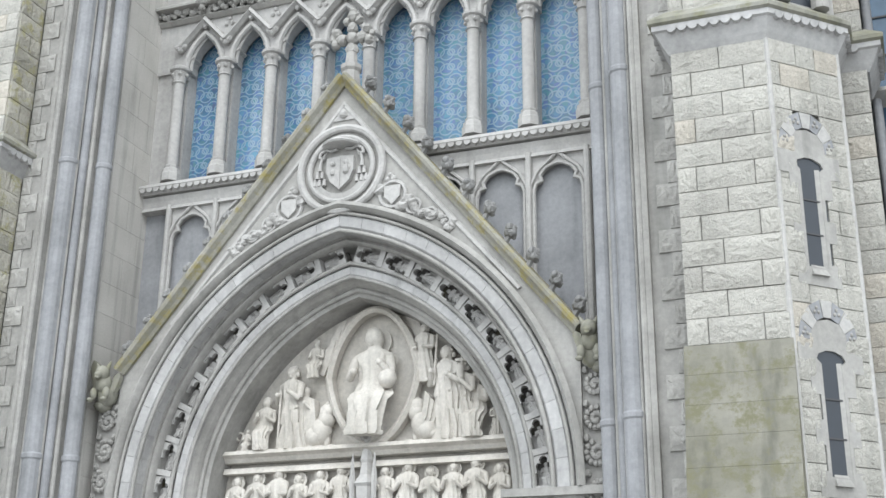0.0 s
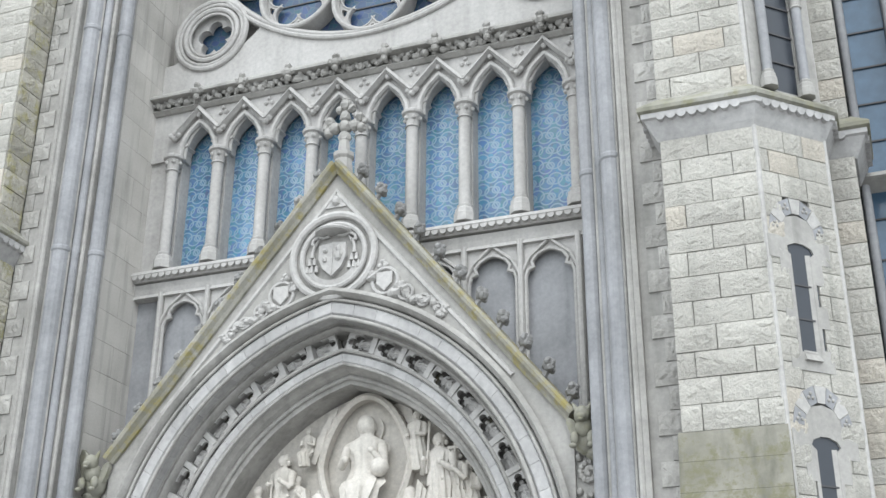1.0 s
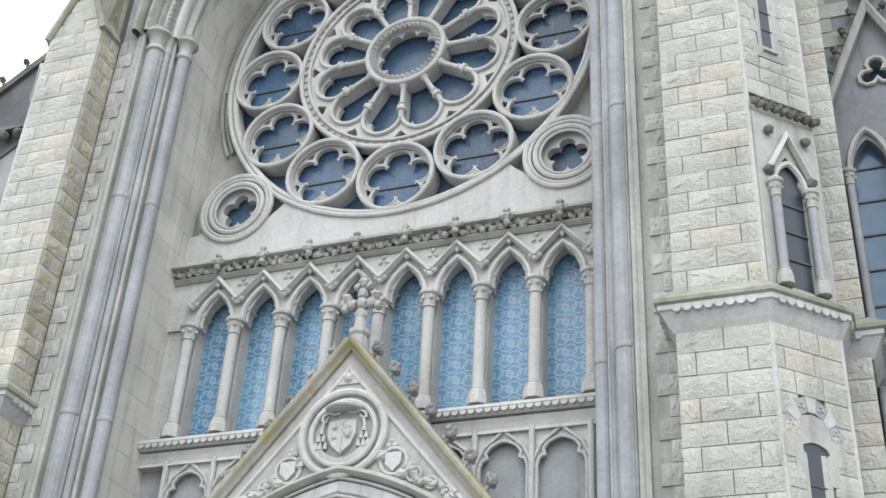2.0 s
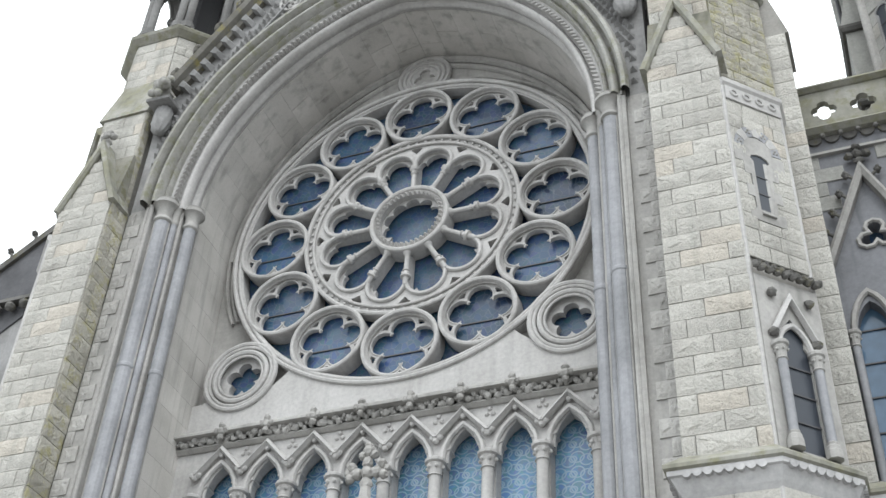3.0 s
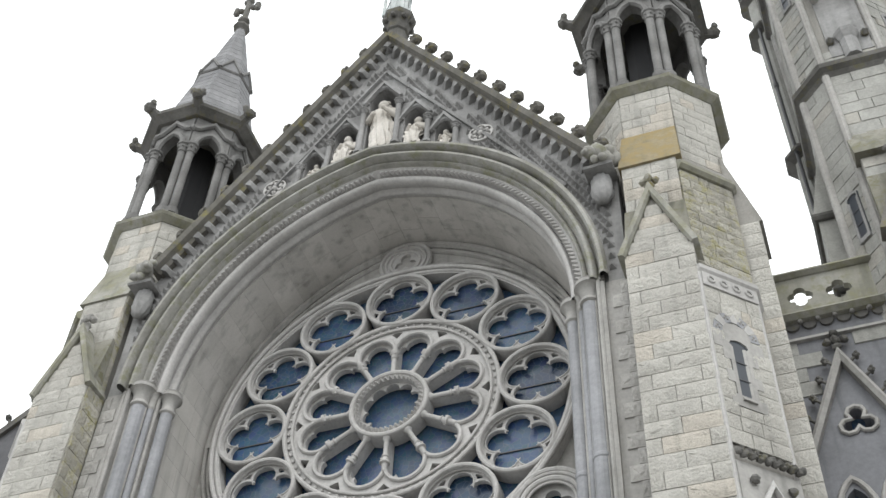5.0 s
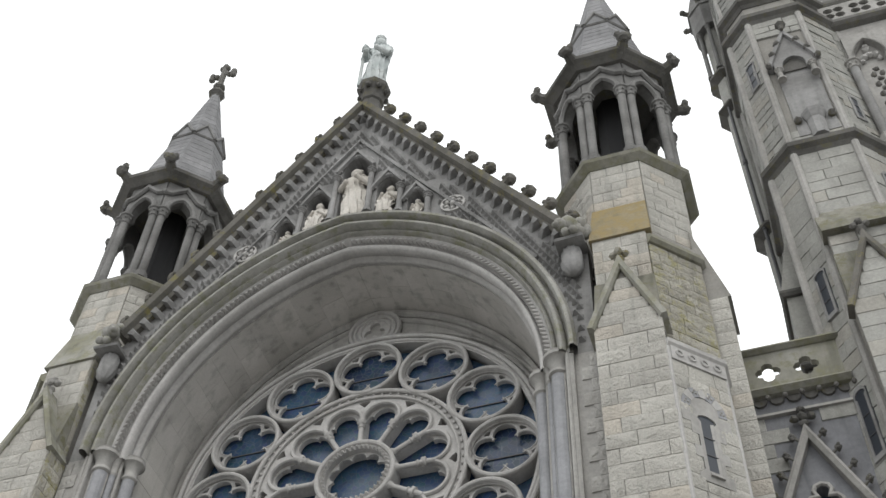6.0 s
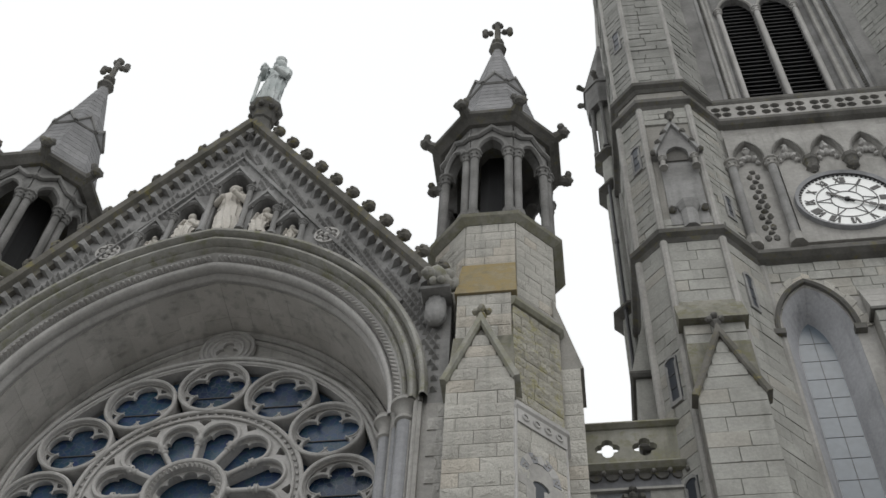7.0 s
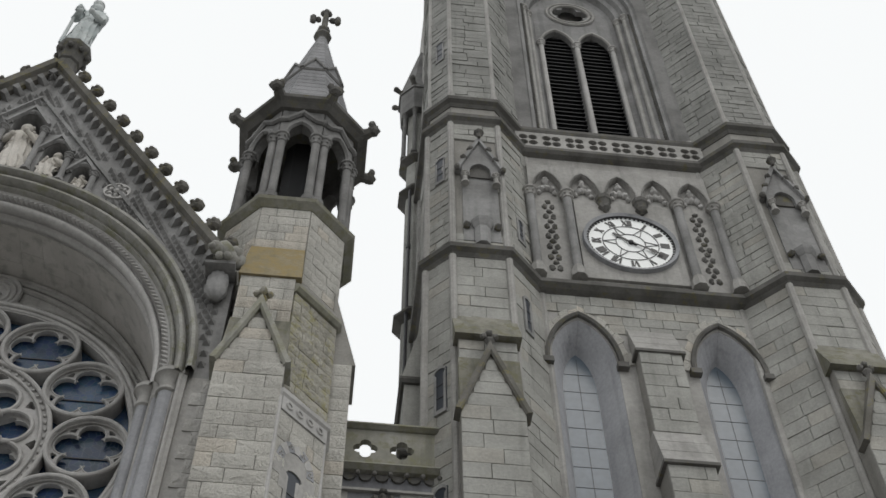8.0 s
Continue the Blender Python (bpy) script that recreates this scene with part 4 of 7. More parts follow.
# ---- portal ----
PC, PZ = 0.94, 4.4
portal = thing("portal", "gabled stone portal with carved arch orders and a relief tympanum", "portal")
bm = bmesh.new()
apex, foot = 11.72, (4.02, 6.85)
big = arch(PC, PZ, 4.98, 24)
cutp = [p for p in big if p[1] > 4.9]
plate(bm, [(-4.15, 4.9), (-4.15, 6.7), (-foot[0], foot[1]), (0, apex), foot, (4.15, 6.7), (4.15, 4.9)] + cutp[::-1], [], -1.1, -0.45)
part("gable_wall", bm, LIME, portal)
for s in (-1, 1):
    bm = bmesh.new()
    d = Vector((-s * foot[0], 0, apex - foot[1]))
    prof = [(-.1, -.62), (-.1, .06), (-.05, .10), (0, .18), (.05, .2), (.1, .16), (.13, -.62)]
    pa, pb = Vector((s * 4.14, -1.1, 6.78)), Vector((0, -1.1, apex + .1))
    sweep(bm, [pa, pb] if s < 0 else [pb, pa], [(-u, v) for u, v in prof])
    part("coping", bm, MOSSY, portal, "coping with yellow-green lichen")
    bm = bmesh.new()
    pa, pb = Vector((s * 3.2, -1.1, 7.55)), Vector((0, -1.1, apex - .42))
    sweep(bm, [pa, pb], roundp(.05, 6))
    part("gable_roll", bm, PALE, portal)
    n = Vector((s * (apex - foot[1]), 0, foot[0])).normalized()
    for i in range(11):
        f = (i + 0.5) / 11.2
        p = Vector((s * 4.14, -.98, 6.78)).lerp(Vector((0, -.98, apex + .1)), f) + n * .02
        bm = bmesh.new()
        leafy(bm, p, n, Vector((-s * .3, 0, 1)), 0.185)
        part("crocket", bm, GABLEST, portal)
bm = bmesh.new()                # cross finial
lathe(bm, [(.2, 11.75), (.16, 12.05), (.2, 12.1), (.2, 12.18), (.12, 12.22), (.1, 12.45)], (0, -.9, 0), 8)
for dx, dz, r in ((0, 12.75, .13), (-.2, 12.75, .12), (.2, 12.75, .12), (0, 12.97, .12), (0, 12.53, .12), (-.33, 12.68, .1), (.33, 12.68, .1), (-.3, 12.9, .1), (.3, 12.9, .1), (0, 13.2, .12), (-.12, 13.12, .09), (.12, 13.12, .09), (-.4, 12.8, .07), (.4, 12.8, .07), (0, 13.33, .07)):
    knob(bm, (dx, -.9, dz), r, 7, rough=.25)
part("finial", bm, LIME, portal)
bm = bmesh.new()                # roundel with a coat of arms and side shields, all as plain relief
for r, q in ((.78, .07), (.6, .05)):
    sweep(bm, [(p[0], -1.14, p[1]) for p in circle(0, 10.06, r, 40)], roundp(q, 8), True)
smooth(part("roundel", bm, PALE, portal))
arms = thing("arms_relief", "carved coat of arms with tasselled hat and ribbon", "relief", at=(0, -1.1, 10.06))
bm = bmesh.new()                # divided shield with plain charges
plate(bm, [(-.25, .2), (0, .23), (.25, .2), (.26, -.05), (.18, -.24), (0, -.4), (-.18, -.24), (-.26, -.05)], [], -.1, 0)
for dx, dz, r, q in ((-.13, .08, .06, .8), (-.13, -.08, .05, 1.2), (.12, .1, .05, 1.3), (.12, -.04, .07, 1.4), (.06, .0, .03, 2.0), (.18, .0, .03, 2.0)):
    knob(bm, (dx, -.1, dz), r, 7, q, .25)
box(bm, (-.012, -.115, -.36), (.012, -.1, .21))
part("shield", bm, PALE, arms)
bm = bmesh.new()                # broad hat
lathe(bm, [(.34, .4), (.36, .43), (.33, .46), (.16, .48), (.14, .56), (.05, .6)], (0, -.02, 0), 16)
part("hat", bm, PALE, arms)
for k in (-1, 1):
    bm = bmesh.new()            # looped cord with three rows of tassels
    sweep(bm, [(k * x, -.05, z) for x, z in ((.08, .38), (.2, .36), (.3, .4), (.4, .34), (.42, .26), (.34, .24), (.31, .3), (.38, .2), (.4, .1))], roundp(.028, 6))
    part("cord", bm, PALE, arms)
    for row in range(3):
        for c in range(row + 1):
            bm = bmesh.new()
            lathe(bm, [(.015, .07), (.032, .05), (.03, .02), (.042, -.06)], (k * (.4 + (c - row / 2) * .09), -.05, .06 - row * .14), 7)
            part("tassel", bm, PALE, arms)
bm = bmesh.new()                # ribbon below
sweep(bm, [(.5 * math.cos(a), -.03, .5 * math.sin(a) - .02) for a in [math.pi * (1.12 + .76 * q / 14) for q in range(15)]], [(-.055, -.03), (-.055, .04), (.055, .02), (.055, -.03)])
part("ribbon", bm, PALE, arms)
for s in (-1, 1):
    bm = bmesh.new()
    cx, cz = s * 0.98, 9.46
    sweep(bm, [(p[0], -1.12, p[1]) for p in circle(cx, cz, .235, 20)], roundp(.035, 6), True)
    plate(bm, [(cx - .15, cz + .15), (cx + .15, cz + .15), (cx + .14, cz - .05), (cx, cz - .19), (cx - .14, cz - .05)], [], -1.16, -1.1)
    for i in range(30):
        f = i / 29
        x, z = s * (0.75 + 1.35 * f), 9.52 - .75 * f + .07 * math.sin(f * 19)
        if math.hypot(x - cx, z - cz) > .23:
            knob(bm, (x, -1.11, z + .05 * math.cos(f * 31)), .095 * (1.15 - .5 * f), 7, rough=.4)
    for u, v, q in ((1.36, 9.2, .13), (1.68, 9.02, .1), (1.95, 8.86, .075)):
        sweep(bm, [(p[0], -1.12, p[1]) for p in circle(s * u, v, q, 14)], roundp(.028, 6), True)
        knob(bm, (s * u, -1.13, v), q * .5, 7, rough=.3)
    for dx, dz in ((0, .35), (-.04, .28), (.05, .3)):
        knob(bm, (cx + dx - s * .05, -1.12, cz + dz), .055, 6, rough=.3)
    part("leaf_relief", bm, PALE, portal)
bm = bmesh.new()
plate(bm, [(-.28, 11.0), (.28, 11.0), (0, 11.38)], [], -1.13, -1.1)
knob(bm, (0, -1.14, 11.12), .09)
part("apex_panel", bm, PALE, portal)

voussoirs(portal, PC, PZ, 4.62, 4.97, -1.13, -0.7, 15, VOUS)
bm = bmesh.new()
arch_band(bm, PC, PZ, [(5.12, -1.1), (5.14, -1.2), (5.06, -1.26), (5.0, -1.2), (4.98, -1.08)], 24)
smooth(part("hood_mould", bm, LIME, portal), 50)
bm = bmesh.new()
arch_band(bm, PC, PZ, [(4.64, -0.9), (4.60, -.82), (4.54, -.86), (4.50, -.8), (4.53, -.6), (4.5, -.34), (4.24, -.32), (4.2, -.56), (4.16, -.52)], 24, 0.0)
smooth(part("arch_order", bm, LIME, portal), 50)
for rr, yy, q in ((4.63, -1.12, .035), (4.93, -1.145, .03), (4.2, -.64, .035), (3.97, -.6, .03), (3.83, -.3, .045)):
    bm = bmesh.new()
    arch_band(bm, PC, PZ, [(rr + q * math.cos(b), yy + q * math.sin(b)) for b in [math.pi * v / 4 for v in range(9)]], 24)
    smooth(part("arch_roll", bm, LIME, portal), 50)
voussoirs(portal, PC, PZ, 3.96, 4.2, -0.62, -0.3, 17, VOUS)
bm = bmesh.new()
arch_band(bm, PC, PZ, [(3.98, -0.55), (3.9, -.42), (3.86, -.3), (3.72, -.24), (3.70, 0.42)], 24, 0.0)
part("arch_reveal", bm, LIME, portal)
bm = bmesh.new()                # jambs below the springing
for s in (-1, 1):
    prof = [(4.15, -1.1), (4.03, -1.14), (3.7, -1.12), (3.66, -.85), (3.5, -.7), (3.3, -.5), (3.25, -.6), (3.05, -.58), (2.9, -.3), (2.76, -.24)]
    a = [bm.verts.new((s * x, y, 0)) for x, y in prof]
    b = [bm.verts.new((s * x, y, PZ)) for x, y in prof]
    for i in range(len(prof) - 1):
        bm.faces.new((a[i], a[i + 1], b[i + 1], b[i]))
    box(bm, (min(s * 2.9, s * 4.5), -1.22, 4.28), (max(s * 2.9, s * 4.5), -.3, 4.4))
    box(bm, (min(s * 4.13, s * 4.6), -1.02, 0), (max(s * 4.13, s * 4.6), 0.0, 6.5))
part("jamb", bm, LIME, portal)
for s in (-1, 1):               # small winged figures and canopies in the hollow
    for i in range(10):
        r = 4.37
        a = math.acos(PC / r) * (i + .55) / 10.2
        p = Vector((s * (r * math.cos(a) - PC), -.56, PZ + r * math.sin(a)))
        up = Vector((-s * math.sin(a), 0, math.cos(a)))
        m = Matrix.Translation(p - up * .2) @ Matrix((Vector((s * math.cos(a), 0, math.sin(a))) * s, Vector((0, 1, 0)), up)).transposed().to_4x4()
        bm = bmesh.new()
        figure(bm, (0, .06, .02), .36, i * 3 + (s > 0), seated=i % 2 == 0, wide=1.35, deep=.8)
        bm.transform(m)
        part("carved_figure", bm, PALE, portal)
        bm = bmesh.new()        # pedestal and trefoil canopy cut from one block
        box(bm, (-.15, -.12, -.1), (.15, .24, .0))
        box(bm, (-.16, .1, .0), (.16, .24, .27))
        cut = [(.12, .2), (.128, .27), (.13, .31), (.1, .35), (.058, .345), (.065, .4), (.036, .445)]
        plate(bm, [(-.16, .2), (-.16, .47), (.16, .47), (.16, .2)] + cut + [(0, .455)] + [(-x, z) for x, z in cut[::-1]], [], -.1, -.02)
        bm.transform(m)
        blk = part("canopy", bm, PALE, portal)
        # dark block behind the trefoil: soot plus painted shade of the hollow
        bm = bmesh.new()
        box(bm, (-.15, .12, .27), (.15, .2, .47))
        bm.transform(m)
        part("recess", bm, DARKST, blk, "dark back of the canopy, soot and hollow shade in its colour")
for s in (-1, 1):               # winged beasts at the feet of the gable
    g = thing("grotesque", "winged stone beast with lichen beside the portal gable", "statue", "portal grotesques")
    bm = bmesh.new()
    x = s * 4.36
    for dx, dy, dz, r, q in ((0, -1.15, 6.4, .2, 1.25), (0, -1.28, 6.55, .15, 1.2), (0, -1.36, 6.72, .135, 1.05), (0, -1.47, 6.67, .075, .8), (0, -1.5, 6.62, .05, .6), (-.13, -1.38, 6.36, .07, 1.6), (.13, -1.38, 6.36, .07, 1.6), (-.14, -1.45, 6.24, .06, .7), (.14, -1.45, 6.24, .06, .7), (s * .1, -1.1, 6.2, .17, .7)):
        knob(bm, (x + dx, dy, dz), r, 10, q, .1)
    for e in (-1, 1):
        lathe(bm, [(.045, 0), (.03, .08), (.005, .15)], (x + e * .085, -1.34, 6.8), 6, axis=(e * .5, 0, 1))
        wing = [(.1, 6.45), (.16, 6.72), (.2, 6.92), (.32, 7.02), (.36, 6.88), (.3, 6.6), (.24, 6.4)]
        if e == s:
            plate(bm, [(x + e * u, v) for u, v in wing], [], -1.22, -1.12)
        else:
            plate(bm, [(x + e * u * .8, 6.4 + (v - 6.4) * .55) for u, v in wing], [], -1.24, -1.14)
    smooth(part("beast", bm, GREEN, g), 60)
    sc = thing("scroll_carving", "strip of carved stone scrolls beside the portal arch", "carving", "portal scrolls")
    bm = bmesh.new()
    for k in range(4):
        cz = 5.92 - .52 * k
        for t in range(22):
            rr = .19 * (1 - t / 24)
            a = t * .5 + k
            knob(bm, (s * 4.36 + rr * math.cos(a), -1.06, cz + rr * math.sin(a)), .05, 6, rough=.2)
        knob(bm, (s * 4.52, -1.05, cz + .26), .06, 6)
        knob(bm, (s * 4.2, -1.05, cz + .24), .06, 6)
    part("scrolls", bm, LIME, sc)

# tympanum
tym = thing("tympanum", "pale carved relief with robed figures round an almond frame", "relief")
bm = bmesh.new()
plate(bm, [(-2.76, 0.0)] + arch(PC, PZ, 3.71, 20) + [(2.76, 0.0)], [], 0.33, 0.42)
part("backing", bm, CREAM, tym)
bm = bmesh.new()
sweep(bm, [(-2.66, 0.26, 5.38), (2.66, 0.26, 5.38)], [(-.1, 0), (-.1, .26), (-.03, .3), (.02, .2), (.09, .14), (.1, 0)])
sweep(bm, [(-2.68, 0.26, 5.15), (2.68, 0.26, 5.15)], [(-.05, 0), (-.05, .12), (.05, .16), (.06, 0)])
part("lintel_cornice", bm, CREAM, tym)
bm = bmesh.new()
al = []
for i in range(36):
    a = 2 * math.pi * i / 36
    al.append((.16 + .84 * math.sin(a) * (1 - .16 * abs(math.cos(a))), .12, 6.67 + 1.19 * math.cos(a)))
sweep(bm, al, [(-.06, -.14), (-.06, .03), (0, .08), (.06, .03), (.06, -.14)], True)
part("almond_frame", bm, CREAM, tym)
bm = bmesh.new()
figure(bm, (.16, .12, 5.58), 1.95, 2, True, 1.12, .8)
lathe(bm, [(.27, 0), (.27, .05)], (.16, .3, 7.3), 20, axis=(0, -1, 0))
knob(bm, (.5, -.05, 6.55), .17, 12, 1.0, .0)
bm.verts.ensure_lookup_table()
smooth(part("seated_figure", bm, CREAM, tym), 60)
for x, z, h, seat, k in ((-1.41, 5.47, 1.5, False, 1), (-1.92, 5.47, .98, True, 5), (-.97, 6.7, .72, True, 9), (1.53, 5.47, 1.64, False, 3), (1.09, 6.48, 1.05, False, 7), (2.05, 5.47, 1.15, True, 8), (2.38, 5.47, .6, False, 15), (1.8, 5.47, 1.35, False, 21), (-2.28, 5.47, .42, True, 19), (-1.16, 5.47, 1.1, False, 30)):
    bm = bmesh.new()
    figure(bm, (x, .17, z), h, k, seat, 1.05, .85, random.Random(k).uniform(-.5, .5))
    smooth(part("relief_figure", bm, CREAM, tym), 60)
for s, x0 in ((-1, -.84), (1, 1.06)):   # crouching winged beasts beside the frame
    bm = bmesh.new()
    for dx, dz, q, sq in ((0, .3, .2, 1.25), (s * .1, .2, .2, 1.0), (s * .2, .13, .14, .9), (-s * .1, .5, .16, 1.1), (-s * .16, .66, .12, 1.0), (-s * .26, .62, .07, .8), (-s * .1, .6, .15, 1.2), (-s * .12, .12, .07, 2.0), (-s * .02, .1, .07, 1.8), (-s * .22, .03, .08, .5), (s * .05, .04, .1, .5), (s * .3, .06, .05, .8), (-s * .12, .78, .05, 1.2), (-s * .2, .77, .045, 1.2)):
        knob(bm, (x0 + dx, .2, 5.47 + dz), q, 10, sq, .12)
    for q in range(4):
        u = .02 + q * .065
        plate(bm, [(x0 + s * u, 5.75), (x0 + s * (u + .1), 5.85 - q * .03), (x0 + s * (u + .16), 6.22 - q * .09), (x0 + s * (u + .07), 6.32 - q * .09)], [], .05 + .025 * q, .26)
    smooth(part("relief_beast", bm, CREAM, tym), 50)
for s in (-1, 1):               # feathered wings curving along the frame
    for q in range(5):
        bm = bmesh.new()
        u, v = .98 - .09 * q, 6.75 + .2 * q
        pts = [(u, v), (u + .12, v + .05), (u - .02, v + .48), (u - .2, v + .62), (u - .12, v + .3)]
        plate(bm, [(.16 + s * a, min(b, 7.75)) for a, b in pts], [], .18 + .02 * q, .34)
        part("relief_wing", bm, CREAM, tym)
bm = bmesh.new()                # staff, cross and crozier
for x, z0, z1, lean in ((-1.62, 5.5, 6.5, .02), (1.83, 5.5, 7.0, -.03), (1.3, 6.4, 7.3, .05)):
    d = Vector((lean, 0, z1 - z0))
    lathe(bm, [(.022, 0), (.022, d.length)], (x, .08, z0), 6, axis=d)
box(bm, (1.68, .06, 6.78), (1.93, .1, 6.83))
sweep(bm, [(-2.45 + .07 * math.cos(a), .22, 5.78 + .07 * math.sin(a)) for a in [q * .5 for q in range(10)]], roundp(.02, 5))
part("relief_staff", bm, CREAM, tym)
for i in range(13):
    x = -2.42 + i * .405
    if abs(x - .12) < .2:
        continue
    bm = bmesh.new()
    figure(bm, (x, .18, 4.1), .94 + .06 * (i % 3), 40 + i, False, 1.0, .8)
    lathe(bm, [(.13, 0), (.13, .03)], (x, .24, 4.1 + (.92 + .06 * (i % 3)) * .93), 14, axis=(0, -1, 0))
    smooth(part("relief_figure", bm, CREAM, tym), 60)
bm = bmesh.new()                # canopy tabernacle in the middle of the lintel
lathe(bm, [(.16, 4.2), (.2, 4.75), (.24, 4.8), (.13, 4.95), (.1, 5.15), (.12, 5.2), (.05, 5.5), (.07, 5.54), (.02, 5.7)], (.1, .08, 0), 6)
for k in (-1, 1):
    lathe(bm, [(.04, 4.3), (.05, 4.9), (.01, 5.3)], (.1 + k * .2, -.04, 0), 5)
    knob(bm, (.1 + k * .06, .02, 5.58), .045, 6)
part("tabernacle", bm, PALE, tym)

# ---- great gable ----
gable = thing("gable", "steep stone gable with crockets and a lichen-covered coping", "gable")
GA, GF = 31.75, (5.62, 23.62)
for s in (-1, 1):
    n = Vector((s * (GA - GF[1]), 0, GF[0])).normalized()
    pa, pb = Vector((s * GF[0], -2.1, GF[1])), Vector((0, -2.1, GA))
    bm = bmesh.new()
    prof = [(-.2, -.65), (-.2, .14), (-.1, .18), (-.05, .32), (.1, .36), (.16, .2), (.2, -.65)]
    sweep(bm, [pa, pb] if s < 0 else [pb, pa], [(-u, v) for u, v in prof])
    part("coping", bm, MOSSD, gable, "coping with yellow-green lichen")
    bm = bmesh.new()
    qa, qb = pa - n * .95, pb - Vector((0, 0, 1.65))
    sweep(bm, [qa, qb], [(-.04, 0), (-.04, .08), (.04, .1), (.05, 0)])
    part("string_roll", bm, GABLEST, gable)
    for i in range(24):
        p = pa.lerp(pb, (i + .4) / 24.4) - n * .38
        bm = bmesh.new()
        t = (pb - pa).normalized()
        hull(bm, [p + t * a + n * b + Vector((0, c, 0)) for a, b, c in ((-.08, -.08, 0), (.08, -.08, 0), (.08, .18, 0), (-.08, .18, 0))], [p + t * a + n * b + Vector((0, c, 0)) for a, b, c in ((-.05, .06, -.2), (.05, .06, -.2), (.1, .18, -.26), (-.1, .18, -.26))])
        part("bracket", bm, GABLEST, gable)
    for i in range(11):
        p = pa.lerp(pb, (i + .55) / 11.4) + n * .17 + Vector((0, -.05, 0))
        bm = bmesh.new()
        lathe(bm, [(.13, -.05), (.09, .1), (.12, .2)], p, 7, axis=n)
        knob(bm, p + n * .3, .165, 9, rough=.1)
        for k in range(5):
            a = 2 * math.pi * k / 5
            knob(bm, p + n * .24 + Vector((.1 * math.cos(a), .13 * math.sin(a), .05)), .07, 6)
        part("crocket", bm, MOSSD, gable)
bm = bmesh.new()
lathe(bm, [(.5, 31.2), (.42, 31.9), (.3, 32.1), (.3, 32.55), (.36, 32.6), (.3, 32.68), (.36, 33.0), (.5, 33.25), (.52, 33.4), (.4, 33.45)], (0, -1.8, 0), 8, math.pi / 8)
for k in range(8):
    a = k * math.pi / 4
    knob(bm, (.42 * math.cos(a), -1.8 + .42 * math.sin(a), 33.12), .1, 6)
part("pedestal", bm, DARKST, gable)
st = thing("statue", "white weathered robed statue with a child on the gable", "statue", at=(0, -1.8, 33.45))
bm = bmesh.new()
figure(bm, (0, 0, 0), 3.05, 77, False, .74, .8)
knob(bm, (0, -.03, 2.84), .2, 10, 1.3, .08)
lathe(bm, [(.15, 3.04), (.19, 3.16), (.13, 3.18)], (0, -.03, 0), 10)
lathe(bm, [(.06, .0), (.05, 2.3), (.1, 2.36), (.05, 2.6)], (-.4, -.26, 0), 7)
figure(bm, (-.36, -.2, 1.75), .85, 78, False, .8, .8)
smooth(part("robed_statue", bm, WHITE, st), 60)
for (x, z0, z1, w), seat, k in zip(NICHES, (False, True, True, True, True), (51, 52, 53, 54, 55)):
    sn = thing("niche_statue", "pale standing robed stone figure in a gable niche" if not seat else "pale kneeling stone figure in a gable niche", "statue", "gable niche statues", at=(x, -1.85, z0))
    bm = bmesh.new()
    figure(bm, (0, -.1, 0), (z1 - z0) * .86, k, seat, 1.0, .85)
    smooth(part("figure", bm, CREAM, sn), 60)
    c = .35 * w
    bm = bmesh.new()
    r = w + c + .07
    sweep(bm, [(p[0], -2.13, p[1]) for p in arch(c, z1 - math.sqrt((w + c) ** 2 - c * c), r, 7, None, x)], roundp(.07, 6))
    part("niche_hood", bm, GABLEST, gable)
    bm = bmesh.new()
    hz = z1 + .14
    sweep(bm, [(x - w - .14, -2.14, hz - 1.35 * (w + .14)), (x, -2.14, hz + .12), (x + w + .14, -2.14, hz - 1.35 * (w + .14))], [(-.04, 0), (-.04, .09), (.04, .1), (.05, 0)])
    part("niche_gablet", bm, GABLEST, gable)
for x, z0, z1 in ((-.5, 26.45, 28.4), (.5, 26.45, 28.4), (-1.37, 26.1, 27.3), (1.37, 26.1, 27.3), (-2.14, 25.65, 26.6), (2.14, 25.65, 26.6)):
    slim_column(gable, x, -2.2, z0, z1, .075, GABLEST, base_h=.18, cap_h=.2, seg=10)
